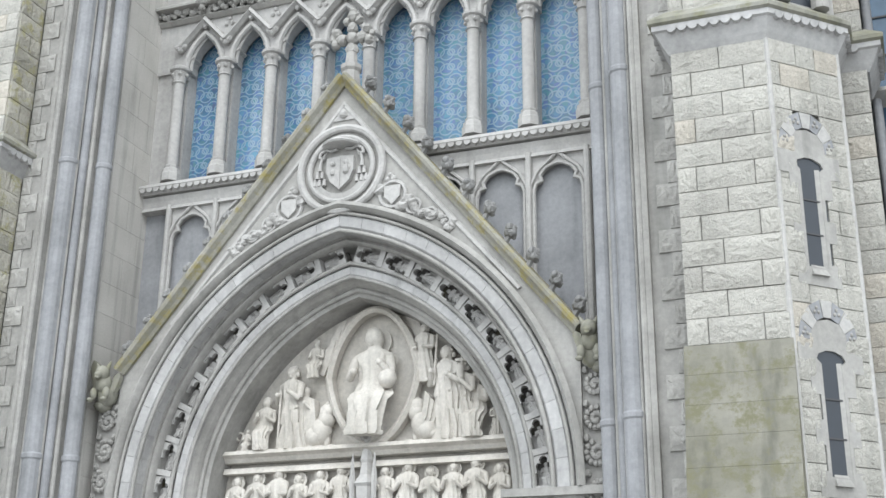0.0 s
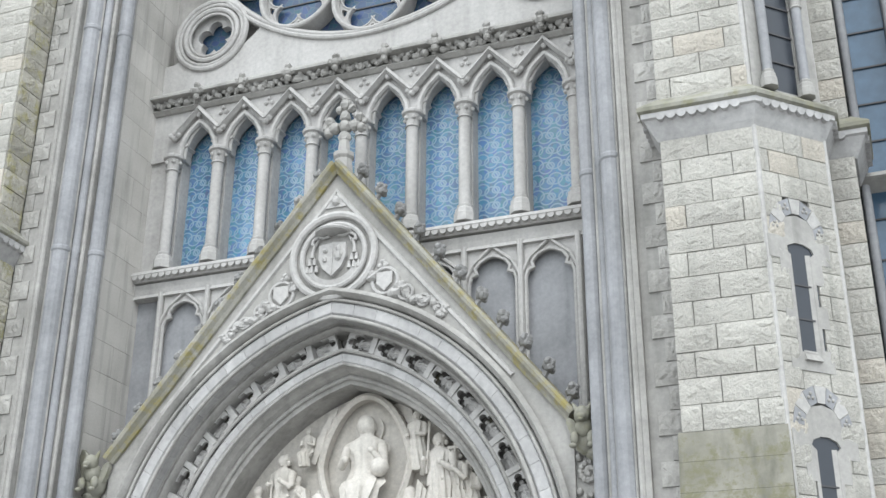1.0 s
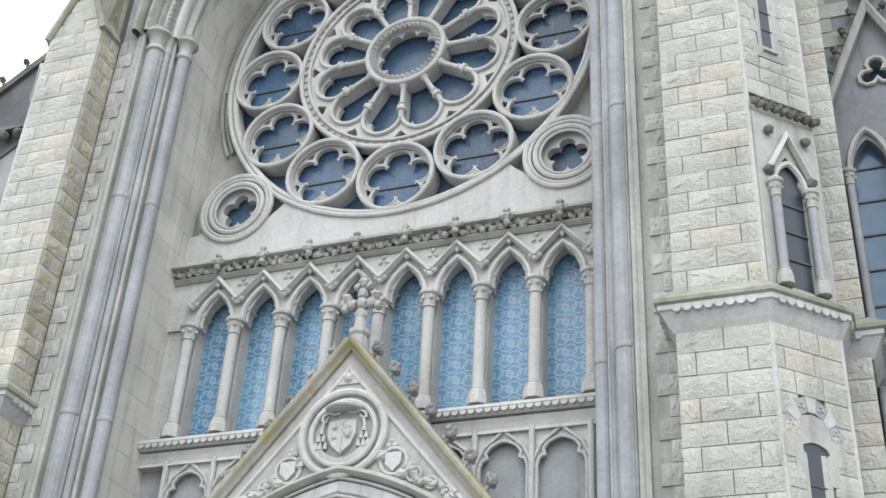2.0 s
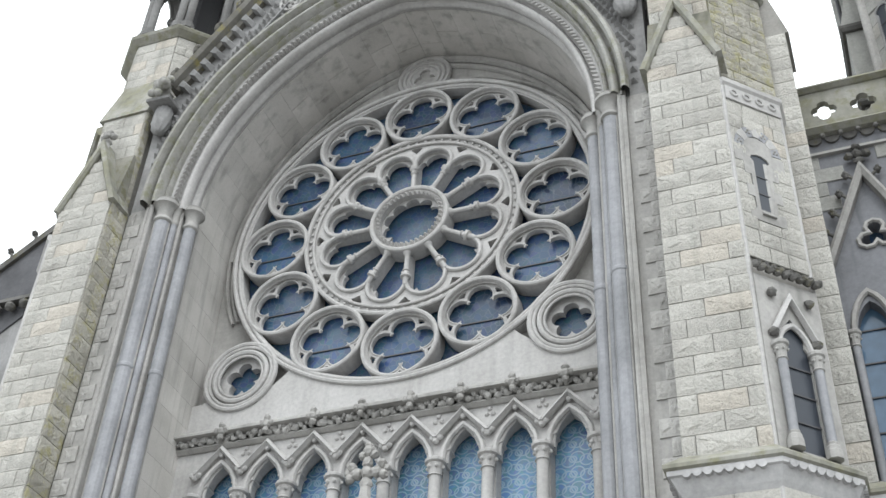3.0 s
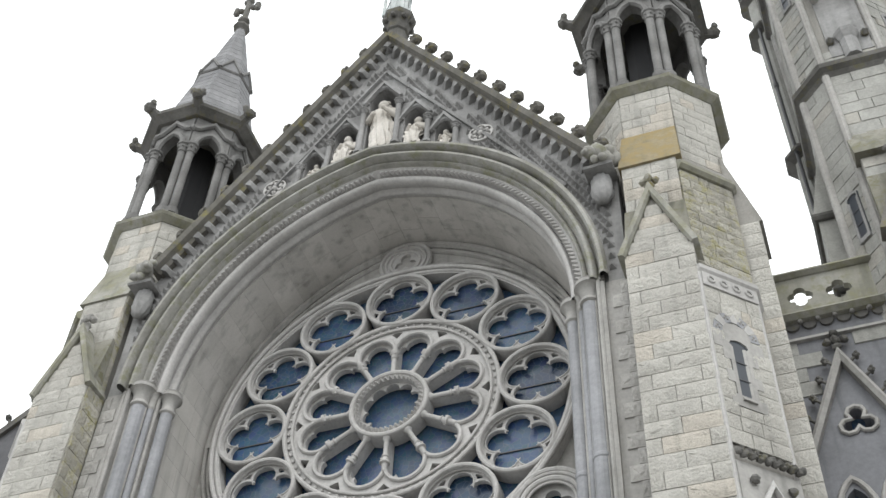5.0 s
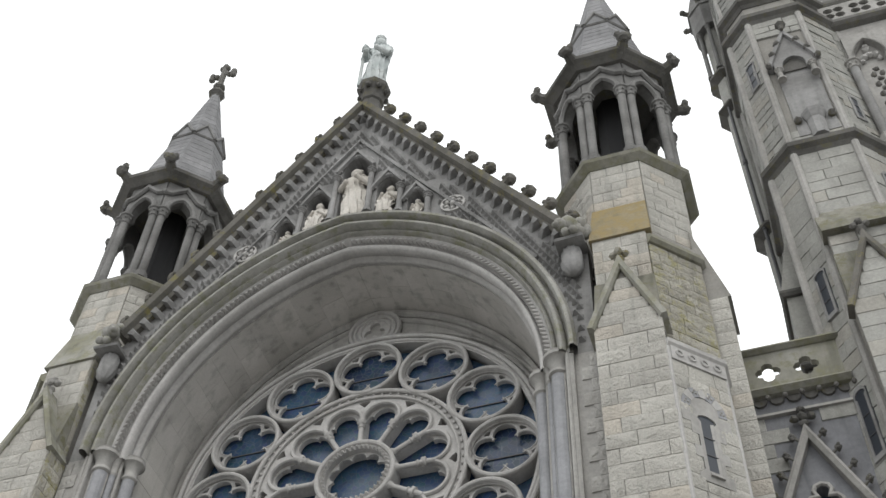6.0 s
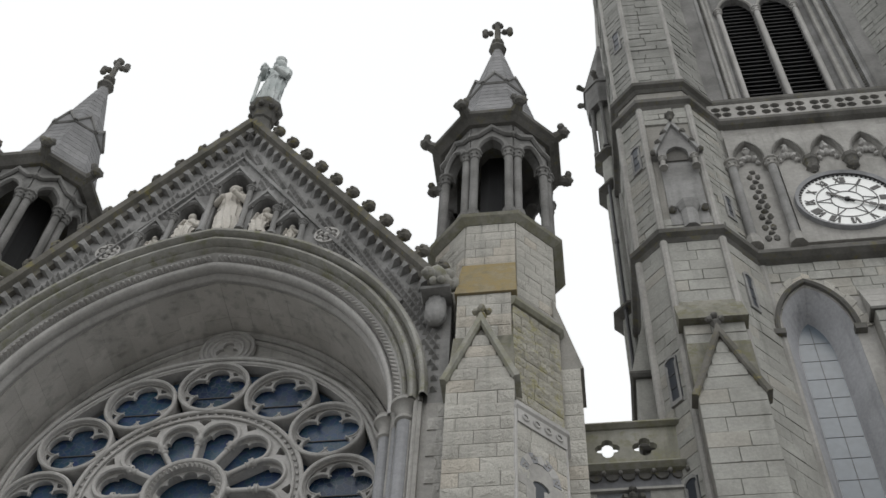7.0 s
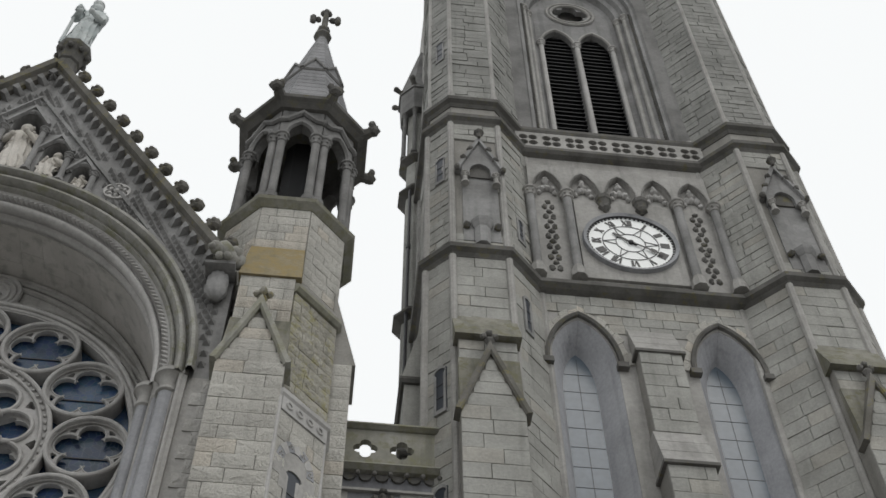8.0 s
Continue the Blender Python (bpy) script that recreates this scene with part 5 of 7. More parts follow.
for s in (-1, 1):
    an = thing("kneeler_statue", "crouching winged stone beast on a draped corbel at the gable foot", "statue", "gable foot statues", at=(s * 5.66, -2.2, 21.9))
    bm = bmesh.new()            # beast with a raised back, lowered head and folded wings
    for dx, dy, dz, r, q in ((-.1, -.1, 1.45, .2, .9), (-.02, -.24, 1.5, .17, 1.1), (.1, -.34, 1.42, .13, 1.0), (.16, -.42, 1.36, .07, .8), (-.2, -.12, 1.6, .13, 1.2), (-.26, -.02, 1.5, .13, 1.5), (.02, -.34, 1.2, .08, 1.0), (-.12, -.36, 1.2, .08, 1.0), (.12, -.22, 1.66, .08, 1.0)):
        knob(bm, (-s * dx, dy, dz), r, 9, q, .2)
    bm.transform(Matrix.Translation((0, -.08, -.42)) @ Matrix.Scale(1.28, 4))
    smooth(part("figure", bm, HOOD, an), 60)
    bm = bmesh.new()            # sloping ledge
    hull(bm, [(s * x, y, z) for x, y, z in ((-.3, -.44, .95), (.34, -.44, .98), (.34, .1, .98), (-.3, .1, .95))], [(s * x, y, z) for x, y, z in ((-.32, -.47, 1.0), (.34, -.47, 1.04), (.34, .1, 1.08), (-.32, .1, 1.01))])
    part("ledge", bm, GABLEST, an)
    bm = bmesh.new()            # swelling corbel wrapped in slanting folds
    rings = []
    for z, r in ((.1, .1), (.16, .18), (.26, .24), (.42, .28), (.6, .28), (.78, .25), (.93, .22)):
        rings.append([bm.verts.new((r * (1 - .22 * abs(math.sin(5 * t + 6 * z * s)) ** .6) * math.cos(t), -.1 + .85 * r * (1 - .22 * abs(math.sin(5 * t + 6 * z * s)) ** .6) * math.sin(t), z)) for t in [2 * math.pi * q / 40 for q in range(40)]])
    for a, b in zip(rings, rings[1:]):
        for q in range(40):
            bm.faces.new((a[q], a[(q + 1) % 40], b[(q + 1) % 40], b[q]))
    bm.faces.new(rings[0][::-1])
    bm.faces.new(rings[-1])
    smooth(part("corbel", bm, GABLEST, an), 60)

# ---- buttress turrets beside the nave front ----
TX, TY = 6.81, -0.5             # axis of each turret (mirrored for the other side)
def foot_print(s, pts):
    return [(s * x, y) for x, y in (pts if s > 0 else pts[::-1])]


def level(pts, z):
    return [(x, y, z) for x, y in pts]


def face_matrix(p0, p1):
    """Local x along the face from p0 to p1, local -y out of it, z up."""
    u = Vector((p1[0] - p0[0], p1[1] - p0[1], 0)).normalized()
    return Matrix.Translation((p0[0], p0[1], 0)) @ Matrix((u, Vector((0, 0, 1)).cross(u), (0, 0, 1))).transposed().to_4x4()


def put(name, bm, m, mat, parent, label=""):
    bm.transform(m)
    return part(name, bm, mat, parent, label)


def slit_window(parent, m, u, z0, z1, w=0.14, bare=False):
    """A narrow shouldered slit in a smooth keyed surround, with a chequered relieving arch above."""
    f = -.078 if bare else -.04
    bm = bmesh.new()
    head = [(u - w, z0), (u - w, z1 - .14), (u - w * 1.45, z1 - .07), (u - w * 1.2, z1), (u - w * .4, z1 + .05), (u + w * .4, z1 + .05), (u + w * 1.2, z1), (u + w * 1.45, z1 - .07), (u + w, z1 - .14), (u + w, z0)]
    side, z, k = [], z0 - .26, 0
    top = z1 - .22
    n = 5
    for k in range(n):
        zz = z0 - .26 + (top - z0 + .26) * (k + 1) / n
        q = (.36, .22)[k % 2]
        side += [(q, z), (q, zz)]
        z = zz
    if bare:
        side = [(.17, z0 - .12), (.17, z1 + .02), (.1, z1 + .12), (0.0, z1 + .16)]
    else:
        side += [(.53, top), (.53, z1 + .12), (.3, z1 + .12), (.29, z1 + .3), (.2, z1 + .43), (0.0, z1 + .48)]
    plate(bm, [(u - a, b) for a, b in side] + [(u + a, b) for a, b in side[-2::-1]], [head], f, .02)
    win = put("slit_window", bm, m, GABLEST if bare else LIME, parent)
    bm = bmesh.new()
    py = -.052 if bare else -.012
    box(bm, (u - w * 1.6, py, z0), (u + w * 1.6, .006, z1 + .06))
    put("pane", bm, m, GLASS_D, win)
    for k in (.3, .62):
        bm = bmesh.new()
        box(bm, (u - w, py - .014, z0 + (z1 - z0) * k), (u + w, py - .002, z0 + (z1 - z0) * k + .025))
        put("bar", bm, m, LEAD, win)
    if bare:
        return
    bm = bmesh.new()            # splayed jamb that catches the light
    hull(bm, [(u + w * .6, -.012, z0), (u + w * 1.02, -.012, z0), (u + w * 1.02, f + .004, z0)], [(u + w * .6, -.012, z1 - .1), (u + w * 1.02, -.012, z1 - .1), (u + w * 1.02, f + .004, z1 - .1)])
    put("splay", bm, m, LIME, win)
    bm = bmesh.new()
    hull(bm, [(u - .14, f - .05, z0 - .12), (u + .14, f - .05, z0 - .12), (u + .14, .0, z0 - .12), (u - .14, .0, z0 - .12)], [(u - .11, f + .03, z0 + .04), (u + .11, f + .03, z0 + .04), (u + .11, 0, z0 + .04), (u - .11, 0, z0 + .04)])
    put("sill", bm, m, LIME, win)
    for k in range(7):
        bm = bmesh.new()
        a0, a1 = math.pi * (.02 + k * .96 / 7), math.pi * (.02 + (k + 1) * .96 / 7 - .008)
        q = [(u + r * math.cos(a), z1 + .14 + r * 1.22 * math.sin(a)) for r, a in ((.305, a0), (.305, a1), (.5, a1), (.5, a0))]
        plate(bm, q, [], f - (.004 if k % 2 else 0), 0.0)
        st = put("arch_stone", bm, m, BLUE if k % 2 == 0 else PALE, win)
        if k % 2 == 0:
            bm = bmesh.new()
            c = math.pi * (.02 + (k + .5) * .96 / 7)
            for j in range(3):
                e = math.pi / 2 + j * 2.1
                knob(bm, (u + .4 * math.cos(c) + .04 * math.cos(e), f - .0, z1 + .14 + .4 * 1.22 * math.sin(c) + .04 * math.sin(e)), .028, 5, rough=.1)
            put("trefoil", bm, m, LIME, st)


def lantern(parent, cx, cy):
    """Open octagonal top: paired shafts, pointed arches, cornice with beasts, spire and cross."""
    z0, apo = 26.45, 1.36
    c = Matrix.Translation((cx, cy, 0))
    bm = bmesh.new()
    sweep(bm, octagon(cx, cy, apo, 26.3), [(-.25, -.12), (.12, -.14), (.3, -.02), (.34, .06), (.3, .12), (.08, .28), (-.25, .3)], True, (0, 0, 1))
    hull(bm, octagon(cx, cy, 1.3, 26.2), octagon(cx, cy, 1.3, 26.5))
    part("base_string", bm, GREEN, parent, "mossy moulded string")
    # added black core, painting the shade between the open shafts
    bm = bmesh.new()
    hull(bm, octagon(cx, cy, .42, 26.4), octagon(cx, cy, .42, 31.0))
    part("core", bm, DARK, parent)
    half = apo * math.tan(math.pi / 8)
    for i in range(8):
        a = i * math.pi / 4
        m = c @ Matrix.Rotation(a + math.pi / 2, 4, "Z") @ Matrix.Translation((0, -apo, 0))
        bm = bmesh.new()
        hole = arch(.32, 29.75, .32 + .36, 7)
        plate(bm, [(-half, 29.6), (-half, 31.1), (half, 31.1), (half, 29.6), (hole[-1][0], 29.6)] + hole[::-1] + [(hole[0][0], 29.6)], [], -.06, .22)
        put("arch_panel", bm, m, LANT, parent)
        bm = bmesh.new()
        sweep(bm, [(p[0], -.09, p[1]) for p in arch(.32, 29.75, .32 + .40, 7)], roundp(.085, 6))
        sweep(bm, [(-half, -.1, 30.46), (-half * .72, -.1, 30.5), (0, -.1, 30.92), (half * .72, -.1, 30.5), (half, -.1, 30.46)], roundp(.085, 6))
        put("arch_roll", bm, m, LANT, parent)
        r = apo / math.cos(math.pi / 8)
        b = a + math.pi / 8
        for d in (-.118, .118):
            p = Vector((cx + r * math.cos(b) - d * math.sin(b), cy + r * math.sin(b) + d * math.cos(b)))
            slim_column(parent, p.x, p.y, 26.55, 29.72, .112, LANT, LANT, "shaft", .34, .4, 10)
        bm = bmesh.new()
        knob(bm, (cx + 1.04 * r * math.cos(b), cy + 1.04 * r * math.sin(b), 30.5), .12, 7)
        part("boss", bm, LANT, parent)
        bm = bmesh.new()
        e = Vector((math.cos(b), math.sin(b), 0))
        p = Vector((cx, cy, 31.3)) + e * 1.68
        lathe(bm, [(.22, -.15), (.17, .2), (.14, .34), (.17, .4)], p, 7, axis=e + Vector((0, 0, .25)))
        knob(bm, p + e * .42 + Vector((0, 0, .14)), .18, 8)
        for k in (-1, 1):
            q = Vector((-math.sin(b), math.cos(b), 0)) * (.14 * k)
            knob(bm, p + e * .42 + q + Vector((0, 0, .26)), .11, 6, 1.3)
        part("gargoyle", bm, DARKST, parent, "sooty carved corner beast")
    bm = bmesh.new()
    sweep(bm, octagon(cx, cy, 1.48, 31.2), [(-.3, -.16), (.05, -.16), (.2, -.04), (.3, .02), (.32, .14), (.1, .3), (-.3, .34)], True, (0, 0, 1))
    hull(bm, octagon(cx, cy, 1.3, 31.0), octagon(cx, cy, 1.3, 31.5))
    part("cornice", bm, DARKST, parent, "dark moulded cornice")
    # spire in shingled courses
    zs, ze, a0, a1 = 31.5, 38.5, 1.4, .13
    n = 22
    for k in range(n):
        f, g = k / n, (k + 1) / n
        bm = bmesh.new()
        hull(bm, octagon(cx, cy, a0 + (a1 - a0) * f + .010, zs + (ze - zs) * f), octagon(cx, cy, a0 + (a1 - a0) * g + .004, zs + (ze - zs) * g))
        part("spire_course", bm, SLATE, parent, "weathered stone course")
    bm = bmesh.new()
    zb = 34.75
    ab = a0 + (a1 - a0) * (zb - zs) / (ze - zs)
    sweep(bm, octagon(cx, cy, ab, zb), roundp(.07, 6), True, (0, 0, 1))
    part("spire_band", bm, LANT, parent)
    for i in range(8):
        m = c @ Matrix.Rotation(i * math.pi / 4 + math.pi / 2, 4, "Z") @ Matrix.Translation((0, -ab - .05, 0))
        w = ab * math.tan(math.pi / 8)
        bm = bmesh.new()
        hull(bm, [(-w, -.02, zb), (w, -.02, zb), (w, .3, zb), (-w, .3, zb)], [(-.04, .02, zb + .6), (.04, .02, zb + .6), (.04, .3, zb + .6), (-.04, .3, zb + .6)])
        lu = put("lucarne", bm, m, SLATE, parent)
        bm = bmesh.new()
        sweep(bm, [(-w, -.03, zb), (0, -.0, zb + .64), (w, -.03, zb)], roundp(.05, 6))
        put("lucarne_roll", bm, m, LANT, lu)
    bm = bmesh.new()
    lathe(bm, [(.15, 38.4), (.17, 38.5), (.3, 38.62), (.3, 38.7), (.13, 38.78), (.12, 39.0), (.22, 39.1), (.22, 39.2), (.11, 39.28), (.1, 40.5), (.05, 40.62)], (cx, cy, 0), 8)
    for dx, dz in ((0, 40.55), (-.42, 40.0), (.42, 40.0), (-.24, 40.0), (.24, 40.0), (0, 40.0), (-.42, 40.12), (.42, 40.12), (-.42, 39.88), (.42, 39.88), (-.1, 40.5), (.1, 40.5), (0, 40.66)):
        knob(bm, (cx + dx, cy, dz), .12, 7, rough=.12)
    part("cross", bm, DARKST, parent, "dark stone cross finial")


for s in (1, -1):
    bt = thing("buttress_turret", "pale granite buttress rising to an octagonal turret with a spire", "turret", "turrets of the nave front")
    sd = s
    P_ = lambda *pts: foot_print(sd, pts)
    # backing masonry, stage by stage
    low = P_((6.07, -2.05), (6.07, -2.72), (7.39, -2.72), (8.27, -1.86), (8.27, .3), (6.07, .3))
    bm = bmesh.new()
    hull(bm, level(low, 0), level(low, 18.9))
    part("core", bm, MORTAR, bt)
    mid = P_((6.15, -2.05), (6.15, -2.33), (7.3, -2.33), (8.27, -1.36), (8.27, .3), (6.15, .3))
    bm = bmesh.new()
    hull(bm, level(mid, 18.9), level(mid, 23.0))
    part("core", bm, MORTAR, bt)
    bm = bmesh.new()
    hull(bm, octagon(s * TX, TY, 1.42, 22.4), octagon(s * TX, TY, 1.42, 26.4))
    part("core", bm, MORTAR, bt)
    # weathered slope low on the front
    for k in range(6):
        bm = bmesh.new()
        z0, z1 = 5.92 - .42 * (k + 1), 5.92 - .42 * k - .003
        y0, y1 = -2.79 - .085 * (k + 1), -2.79 - .085 * k
        hull(bm, [(s * 6.0, y0, z0), (s * 7.42, y0, z0), (s * 7.42, -2.6, z0), (s * 6.0, -2.6, z0)], [(s * 6.0, y1, z1), (s * 7.42, y1, z1), (s * 7.42, -2.6, z1), (s * 6.0, -2.6, z1)])
        part("weathering_stone", bm, ALGAE, bt, "sloping slab stained by algae")
    # scalloped string, upper cornice and band
    ring = P_((6.03, -2.1), (6.03, -2.77), (7.41, -2.77), (8.31, -1.88), (8.31, -1.27), (8.74, -1.27), (8.74, -.3))
    bm = bmesh.new()
    sweep(bm, level(ring, 10.4), [(-.03, -.1), (.0, -.1), (.06, 0), (.16, .2), (.2, .22), (.2, .3), (-.03, .3)], normal=(0, 0, 1))
    st = part("string_course", bm, VOUS, bt, "moulded string with a scalloped drip")
    bm = bmesh.new()
    sweep(bm, level(ring, 10.4), [(-.03, .302), (.2, .302), (.245, .33), (.25, .39), (.2, .44), (0, .62), (-.03, .62)], normal=(0, 0, 1))
    part("string_top", bm, GREEN, st, "mossy sloping top of the string")
    for (a, b) in zip(ring[:-1], ring[1:]):
        d = Vector((b[0] - a[0], b[1] - a[1], 0))
        k = int(d.length / .155)
        m = face_matrix(a, b)
        for i in range(k):
            bm = bmesh.new()
            lathe(bm, [(.066, .1), (.066, .217)], (.09 + i * .155, 0, 10.625), 10, axis=(0, -1, 0))
            put("drip", bm, m, VOUS, st)
    # side pier
    pier = P_((8.28, -1.25), (8.7, -1.25), (8.7, -.2), (8.28, -.2))
    bm = bmesh.new()
    hull(bm, level(pier, 0), level(pier, 21.4))
    top = P_((8.18, -1.25), (8.2, -1.25), (8.2, -.2), (8.18, -.2))
    hull(bm, level(P_((8.2, -1.3), (8.78, -1.3), (8.78, -.15), (8.2, -.15)), 21.4), level(top, 23.9))
    part("side_pier", bm, MORTAR, bt)
    # front gablet
    bm = bmesh.new()
    f = [(6.05, 19.3), (7.4, 19.3), (7.4, 19.75), (6.725, 21.4), (6.05, 19.75)]
    plate(bm, [(s * x, z) for x, z in f], [], -2.72, -2.2)
    part("gablet_wall", bm, MORTAR, bt)
    bm = bmesh.new()
    sweep(bm, [(s * x, -2.72, z) for x, z in ((5.98, 19.55), (6.725, 21.5), (7.47, 19.55))], [(-.05, -.5), (-.05, .14), (.06, .16), (.1, .1), (.1, -.5)] if s > 0 else [(-.1, -.5), (-.1, .1), (-.06, .16), (.05, .14), (.05, -.5)])
    part("gablet_coping", bm, GREEN, bt)
    bm = bmesh.new()
    lathe(bm, [(.08, 21.4), (.07, 21.6), (.12, 21.66), (.05, 21.75)], (s * 6.725, -2.7, 0), 6)
    for dx, dy, dz in ((-.13, 0, 21.82), (.13, 0, 21.82), (0, -.1, 21.8), (0, 0, 21.95)):
        knob(bm, (s * 6.725 + dx, -2.7 + dy, dz), .09, 6, rough=.3)
    part("gablet_finial", bm, MOSSY if s > 0 else LIME, bt)
    # sloping set-off above, with lichen
    bm = bmesh.new()
    hull(bm, [(s * x, y, 22.85) for x, y in ((6.08, -2.44), (7.45, -2.44), (7.45, -1.8), (6.08, -1.8))], [(s * x, y, 24.5) for x, y in ((6.16, -1.98), (7.4, -1.98), (7.4, -1.8), (6.16, -1.8))])
    part("set_off", bm, OCHRE if s > 0 else GREEN, bt, "sloping slab with orange lichen" if s > 0 else "sloping grey slab")
    bm = bmesh.new()
    o2 = P_((7.36, -2.4), (8.3, -1.45), (8.3, -.3))
    sweep(bm, level(o2, 22.5), [(-.3, -.08), (.03, -.08), (.1, 0), (.1, .1), (-.3, .5)], normal=(0, 0, 1))
    part("string_course", bm, GREEN, bt)
    bm = bmesh.new()
    o1 = P_((7.38, -2.76), (8.29, -1.87), (8.29, -1.27))
    sweep(bm, level(o1, 18.75), [(-.3, -.06), (.04, -.06), (.1, .02), (.1, .12), (-.32, .3)], normal=(0, 0, 1))
    part("string_course", bm, PALE, bt)
    lantern(bt, s * TX, TY)
    # faces laid stone by stone
    fr = P_((6.05, -2.74), (7.41, -2.74))
    courses(bt, fr[0], fr[1], 5.92, 10.33, 11 + s, bond=True)
    courses(bt, fr[0], fr[1], 11.0, 19.6, 21 + s, .045, bond=True)
    for k in range(5):
        z0 = 19.6 + k * .34
        half = (21.42 - z0 - .34) * .40
        if half > .06:
            courses(bt, (s * 6.725 - half, -2.74), (s * 6.725 + half, -2.74), z0, z0 + .34, 31 + s + k, .04)
    bm = bmesh.new()            # sloping slabs behind the gablet
    hull(bm, [(s * x, y, 19.62) for x, y in ((6.05, -2.70), (7.41, -2.70), (7.41, -2.3), (6.05, -2.3))], [(s * x, y, 21.35) for x, y in ((6.1, -2.40), (7.36, -2.40), (7.36, -2.3), (6.1, -2.3))])
    part("weathering", bm, ALGAE, bt, "dark sloping slab behind the gablet")
    m2 = P_((6.13, -2.35), (7.33, -2.35))
    courses(bt, m2[0], m2[1], 21.36, 22.85, 41 + s, .035, bond=True)
    for px, py in ((7.405, -2.745), (8.295, -1.875)):     # smooth arrises
        for z0, z1 in ((3.6, 10.35), (11.0, 18.7)):
            bm = bmesh.new()
            lathe(bm, [(.045, z0), (.045, z1)], (s * px, py, 0), 8)
            part("arris", bm, PALE, bt)
    if s > 0:
        ob = ((7.41, -2.75), (8.3, -1.87))
        m = face_matrix(*ob)
        def along(u0, u1):
            p, q = Vector(ob[0]), Vector(ob[1])
            d = (q - p).normalized()
            return tuple(p + d * u0), tuple(p + d * u1)
        for u0, u1, sd_ in ((0, .33, 1), (.79, 1.25, 2)):
            courses(bt, *along(u0, u1), 3.6, 9.25, 50 + sd_, .032, long=(.3, .5))
            courses(bt, *along(u0, u1), 15.25, 18.0, 150 + sd_, .03, long=(.3, .5))
        courses(bt, *along(.33, .79), 6.35, 6.7, 56, .03, long=(.4, .6))
        courses(bt, *ob, 9.25, 10.33, 57, .035, long=(.3, .6))
        courses(bt, *ob, 14.6, 15.25, 58, .03, long=(.3, .6))
        courses(bt, *ob, 18.0, 18.36, 59, .03, long=(.3, .6))
        courses(bt, *along(.33, .79), 17.55, 18.0, 251, .03, long=(.4, .6))
        courses(bt, *along(.33, .79), 15.25, 15.48, 252, .03, long=(.4, .6), h=.23)
        slit_window(bt, m, .56, 4.15, 5.75, .165)
        slit_window(bt, m, .52, 6.95, 8.5, .165)
        slit_window(bt, m, .56, 15.75, 17.05, .14)
        bm = bmesh.new()        # band with sunk rings
        box(bm, (0.02, -.06, 18.36), (1.24, 0, 18.7))
        for k in range(4):
            sweep(bm, [(p[0], -.07, p[1]) for p in circle(.2 + k * .28, 18.54, .075, 14)], roundp(.025, 5), True)
        put("ring_band", bm, m, PALE, bt)
        # two-light niche window
        bm = bmesh.new()
        def little(x):
            return [(x - .27, 11.0), (x - .27, 12.85), (x - .2, 12.95), (x - .22, 13.1), (x - .12, 13.3), (x, 13.45), (x + .12, 13.3), (x + .22, 13.1), (x + .2, 12.95), (x + .27, 12.85), (x + .27, 11.0)]
        plate(bm, [(0.02, 10.95), (1.24, 10.95), (1.24, 14.2), (0.02, 14.2)], [little(.60)], -.06, .02)
        nw = put("niche_window", bm, m, LIME, bt)
        bm = bmesh.new()
        box(bm, (.3, -.02, 11.0), (.9, .0, 13.5))
        put("pane", bm, m, GLASS_D, nw)
        for z in (11.5, 12.0, 12.5):
            bm = bmesh.new()
            box(bm, (.33, -.045, z), (.87, -.025, z + .03))
            put("bar", bm, m, LEAD, nw)
        bm = bmesh.new()
        sweep(bm, [(.2, -.1, 13.1), (.60, -.1, 13.85), (1.0, -.1, 13.1)], [(-.035, 0), (-.035, .06), (.03, .09), (.045, 0)])
        sweep(bm, [(p[0], -.08, p[1]) for p in arch(.2, 12.85, .5, 7, None, .6)], roundp(.05, 6))
        put("hood", bm, m, PALE, nw)
        bm = bmesh.new()
        for u, z in ((.2, 13.05), (1.02, 13.05), (.27, 13.85), (1.0, 13.85)):
            knob(bm, (u, -.12, z), .085, 7, rough=.3)
        for i in range(26):
            knob(bm, (.03 + i * .05, -.14, 14.33 + .04 * math.sin(i * 2.1)), .07, 6, rough=.35)
        tagged(put("leaf_carving", bm, m, DARKST, nw), kind="stuff")
        for u in (.26, .94):
            p = m @ Vector((u, -.13, 0))
            slim_column(nw, p.x, p.y, 10.95, 12.85, .075, BLUE, LIME)
        ob2 = ((7.33, -2.33), (8.28, -1.36))
        courses(bt, *ob2, 18.95, 22.45, 53, .05, long=(.25, .6), h=.26, meshes=LICHB)
        pf = ((8.29, -1.27), (8.71, -1.27))
        courses(bt, *pf, 3.6, 10.33, 54, .04, long=(.5, .6))
        courses(bt, *pf, 11.0, 21.4, 55, .04, long=(.5, .6))
    else:
        courses(bt, (-6.05, -2.74), (-6.05, -2.12), 5.92, 10.33, 61, .04, long=(.3, .6), meshes=LICHB)
        courses(bt, (-6.05, -2.74), (-6.05, -2.12), 11.0, 19.6, 62, .04, long=(.3, .6), meshes=LICHB)
        courses(bt, (-6.13, -2.36), (-6.13, -2.1), 19.9, 22.95, 63, .03, long=(.5, .6), meshes=LICHB)
    o = [(p[0], p[1]) for p in octagon(s * TX, TY, 1.44, 0)]
    for i, (z0, sh) in enumerate(((24.5, 6), (22.7, 7), (22.7, 5))):
        p, q = o[sh - 1 if sh else 7], o[sh]
        courses(bt, o[sh - 1], o[sh], z0, 26.15, 70 + i + s, .03, long=(.35, .7), h=.3)
